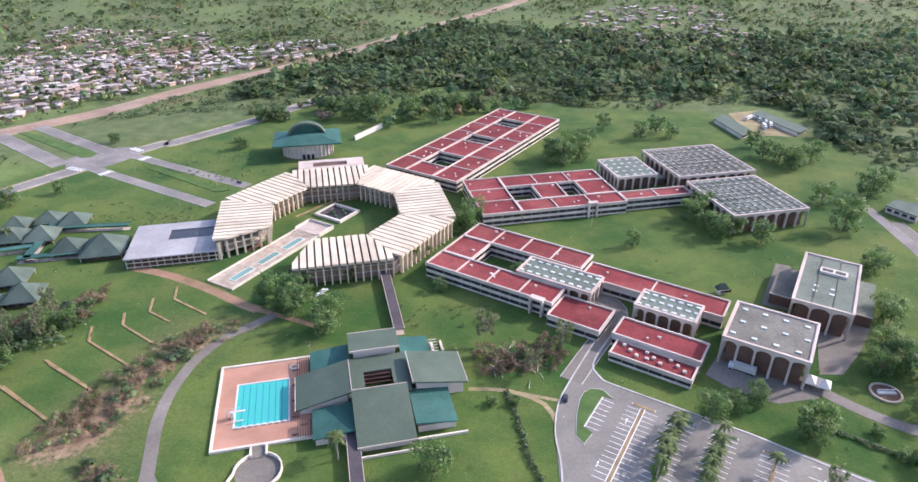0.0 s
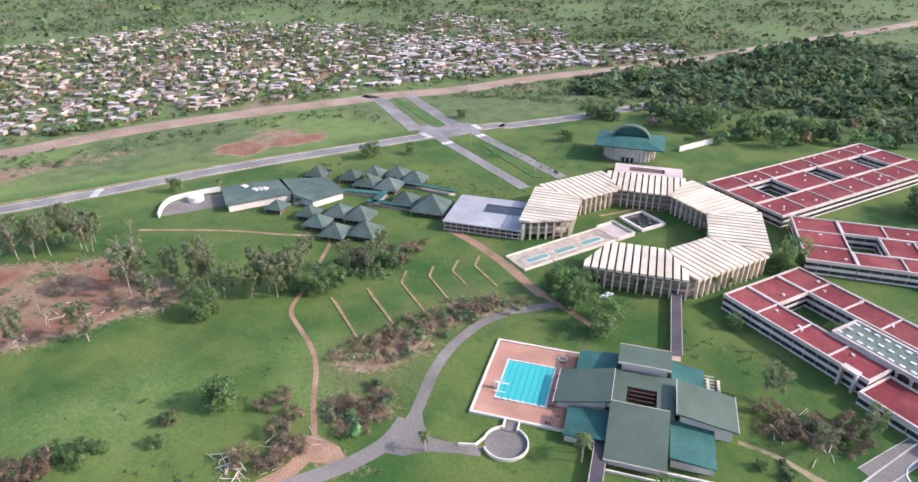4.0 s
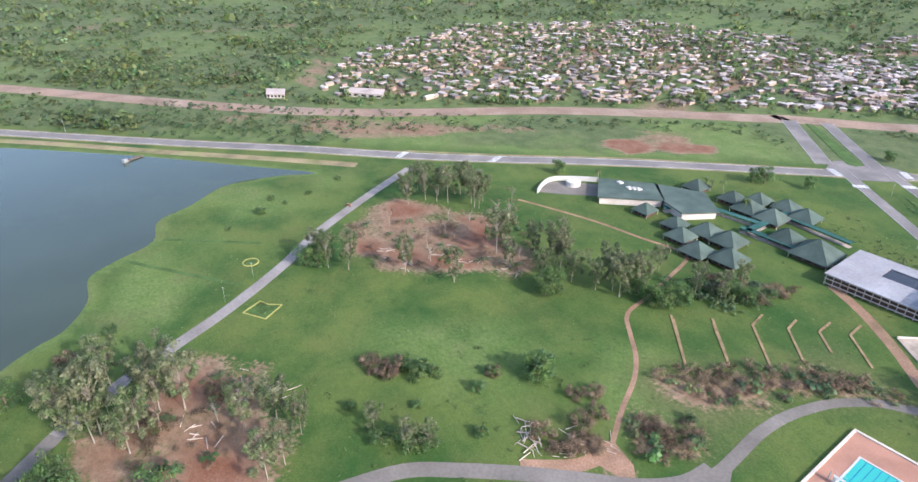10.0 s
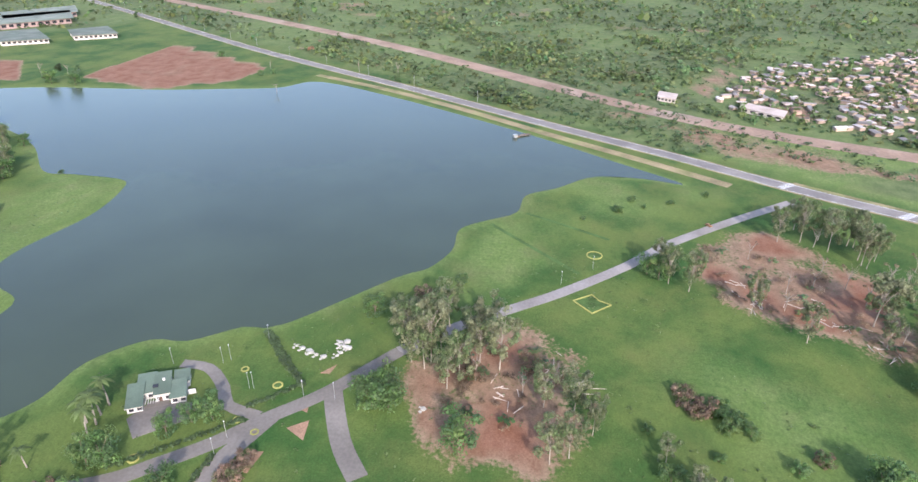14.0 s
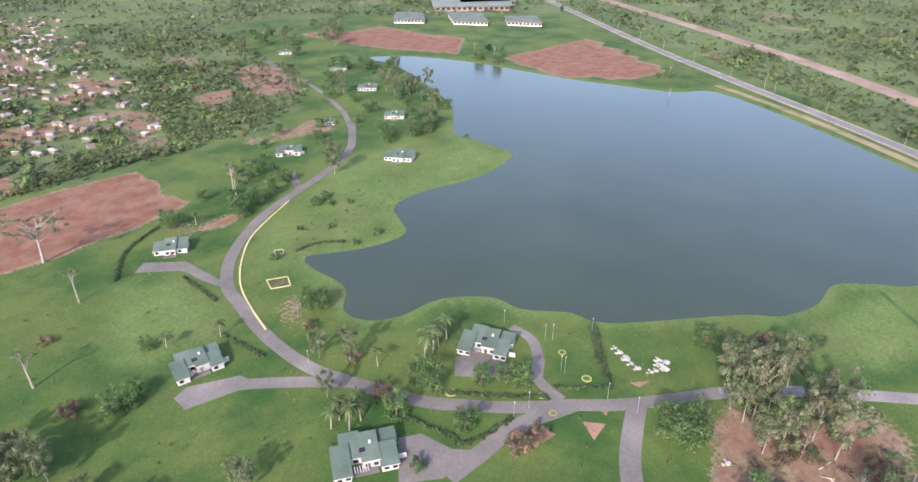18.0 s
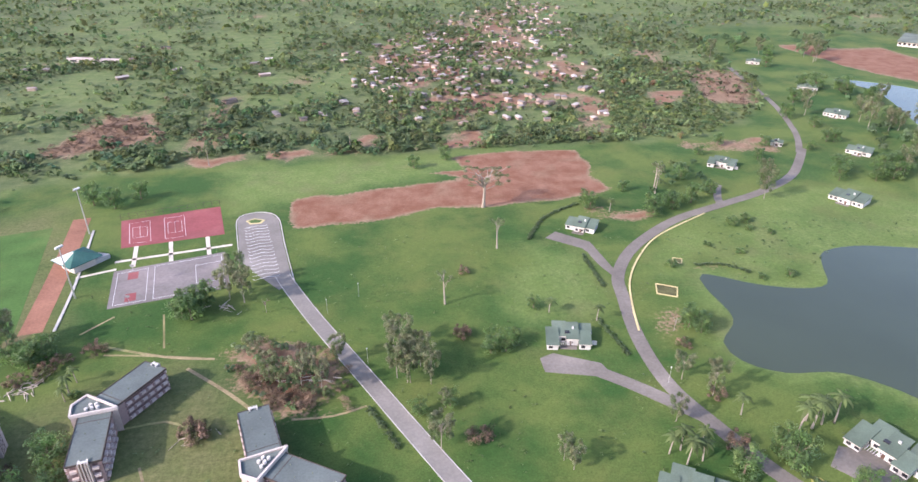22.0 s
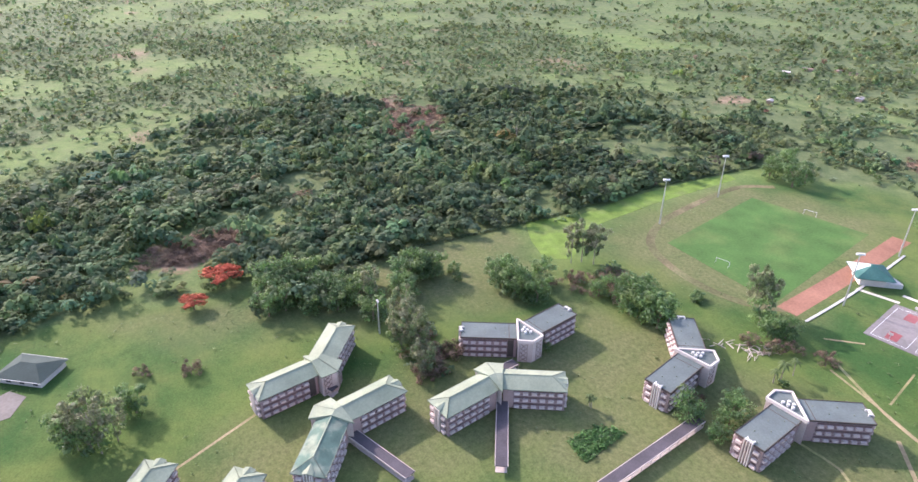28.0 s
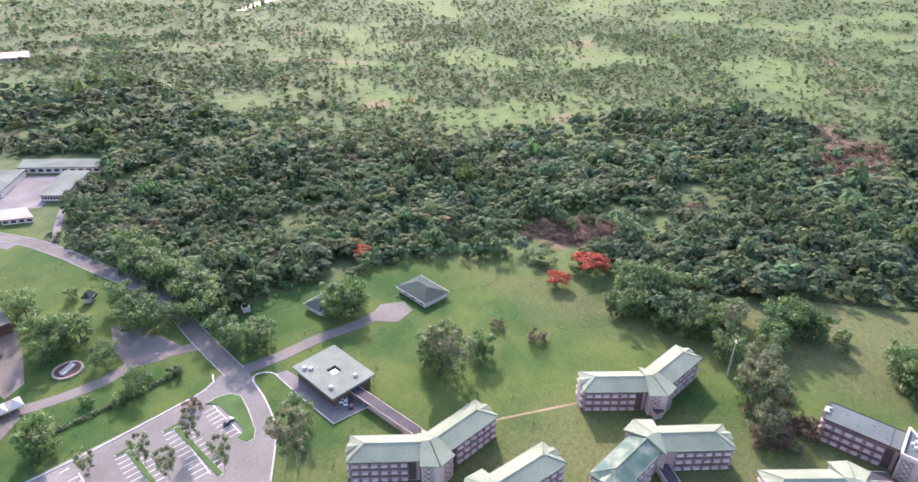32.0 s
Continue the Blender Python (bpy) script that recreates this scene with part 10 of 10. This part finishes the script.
for pts in ([(-219.7, -118.6), (-204.9, -105.1), (-189.0, -91.2)], [(-173.6, -106.7), (-189.0, -91.2)], [(-137.5, -140.9), (-150.0, -124.2), (-167.1, -105.5)], [(-121.4, -135.6), (-125.8, -117.6), (-127.1, -111.4), (-148.7, -107.8)], [(-83.3, -316.9), (-99.5, -344.3), (-124.1, -361.4)], [(-108.9, -294.0), (-110.0, -263.3)], [(-98.7, -233.1), (-103.3, -207.5)],
            [(19.0, 194.3), (22.3, 178.3), (24.3, 163.9), (27.9, 150.3)], [(6.8, -187.0), (-3.8, -165.5)], [(289.6, -83.6), (291.5, -119.6), (292.4, -160.3), (294.1, -208.6), (303.2, -287.0), (302.0, -390.4)], [(-165.3, -277.5), (-178.5, -276.6), (-190.8, -267.6)], [(175.8, 149.7), (151.7, 163.6), (129.9, 179.9)], [(-219.7, -120.8), (-204.7, -107.4), (-189.6, -92.3)]):
    hedge(pts, 1.6, "clipped dark green hedge")
garden = [(132.3, -111.1), (134.1, -126.0), (127.3, -133.6), (121.2, -111.6)]
brush(garden, 300, 1.2, 2.2, "leaf", "square plot of dense dark green plants", 16, (0.65, 1.0, 0.6))
tagged(prism("garden_bed", garden, -0.1, 0.3, "bed_lawn"), "dense green planted bed on the lawn", "garden bed", kind="structure")
# the wild grass between the hedges and single plants on the shore lawns
def dots(poly, count, label):
    brush(poly, count, 1.0, 2.4, "leaf", label, 14, (0.8, 0.9, 0.8))
dots([(-160.5, -313.8), (-189.3, -335.6), (-256.8, -322.9), (-342.3, -317.3), (-338.8, -289.9), (-260.2, -295.2), (-216.3, -253.3), (-191.6, -271.6), (-164.1, -291.9)], 90, "small round bushes set over the shore lawn")
dots([(-237.5, 374.3), (-150.3, 363.6), (-161.9, 332.8), (-220.9, 337.0)], 120, "small bushes on the boulevard lawn")
dots([(-217.9, 427.9), (-142.0, 426.8), (-153.0, 406.0), (-199.6, 419.3)], 60, "small bushes on the boulevard lawn")
dots([(-37.5, 256.0), (15.9, 256.4), (20.4, 237.4), (-22.1, 237.1)], 60, "small bushes on the lawn")
dots([(-181.7, 492.2), (-133.7, 418.0), (-191.2, 428.4), (-221.8, 451.7)], 70, "small bushes on the lawn")
dots([(-233.5, 433.6), (-151.9, 396.9), (-149.7, 377.7), (-219.8, 416.9)], 50, "small bushes planted in the boulevard strip")

# low bushes on the open verge between highway and avenue
for poly, c_ in (([(-607.1, -26.1), (-688.1, -23.3), (-570.4, 149.1), (-481.3, 199.4), (-518.2, 87.2)], 360), ([(-570.4, 149.1), (-379.0, 468.4), (-306.4, 434.7), (-377.7, 428.6), (-481.3, 199.4)], 330), ([(-334.7, 520.1), (-287.5, 602.5), (-237.9, 681.9), (-192.8, 576.3), (-295.4, 549.5)], 260), ([(-684.1, -194.8), (-799.6, -224.8), (-560.0, 100.8), (-475.3, 133.7), (-524.8, 46.3)], 380)):
    brush(poly, c_, 2.0, 5.5, "leaf_far", "low bushes on the rough verge", 20)
# coarse tufts and weeds over the lawns
tp = np.stack([rng.uniform(-330, 330, 9000), rng.uniform(-330, 430, 9000)], 1)
tp = tp[inside(CAMPUS, tp[:, 0], tp[:, 1]) & ~inside(LAKE, tp[:, 0], tp[:, 1]) & (vnoise(tp[:, 0], tp[:, 1], 24) > 0.45)]
tp = tp[edge_dist(LAKE, tp[:, 0], tp[:, 1]) > 3]
for line, w_ in ROAD_LINES:
    tp = tp[edge_dist(line, tp[:, 0], tp[:, 1], False) > w_ / 2 + 1.0]
for poly in PADS:
    tp = tp[~inside(poly, tp[:, 0], tp[:, 1])]
tp = tp[np.hypot(tp[:, 0] - RING[0], tp[:, 1] - RING[1]) > 72]
ws = rng.uniform(0.5, 1.7, len(tp))
scatter("turf_tufts", tp, ws * 0.7, ws, np.clip(rng.normal(0.95, 0.12, (len(tp), 1)), 0.5, 1.4) * np.array((1.1, 1, 0.9)), 7, 5, 0.5, "leaf", "scattered tufts and weeds on the lawns", "weeds")

# dark groves where the woods come down to the avenue
def grove(poly, count, w0, w1, label):
    xs, ys = [q[0] for q in poly], [q[1] for q in poly]
    p = np.stack([rng.uniform(min(xs), max(xs), count * 5), rng.uniform(min(ys), max(ys), count * 5)], 1)
    p = p[inside(poly, p[:, 0], p[:, 1])][:count]
    w = rng.uniform(w0, w1, len(p))
    scatter("grove", p, w * rng.uniform(0.8, 1.2, len(p)), w, greens(len(p)), 50, 6, 0.30, "leaf_far", label)
grove([(-119.8, 536.1), (-124.1, 607.6), (-61.2, 636.1), (13.4, 619.6), (75.1, 614.5), (72.6, 582.4), (-15.6, 549.0), (-63.0, 521.1)], 60, 8, 14, "dense dark trees beside the auditorium")
grove([(-180.8, 549.0), (-153.8, 596.0), (-133.9, 611.8), (-130.4, 570.8), (-157.5, 527.0)], 18, 6, 10, "clump of trees beside the avenue")
grove([(243.2, 220.6), (256.4, 220.6), (247.3, 193.9), (227.3, 162.6), (211.0, 147.2), (214.5, 158.2), (232.6, 190.7)], 24, 10, 15, "broad green canopies shading the woods road")
grove([(274.8, -12.1), (284.4, -68.7), (268.5, -90.3), (253.0, -72.7), (251.5, -44.6), (258.4, -20.9)], 26, 8, 13, "round trees along the edge of the woods")
grove([(-467.4, -605.8), (-517.0, -603.1), (-451.4, -477.1), (-427.2, -421.2), (-377.6, -398.0), (-394.9, -465.8)], 16, 6, 10, "green trees between the small lakeside villas")
grove([(-425.0, -825.1), (-503.9, -942.3), (-572.3, -880.5), (-487.7, -757.0)], 12, 8, 12, "clump of round trees at the head of the lake")
grove([(-520.5, -789.1), (-636.7, -951.1), (-713.4, -947.1), (-560.6, -747.6)], 9, 12, 17, "tall dark trees at the head of the lake")
grove([(-230.6, -455.8), (-231.9, -404.2), (-213.7, -360.1), (-174.1, -342.4), (-177.1, -372.9)], 12, 5, 8, "green trees along the shore road")
grove([(-643.7, -587.0), (-662.2, -542.3), (-614.0, -507.5), (-595.1, -533.6)], 5, 6, 9, "few trees on the red earth by the lake")
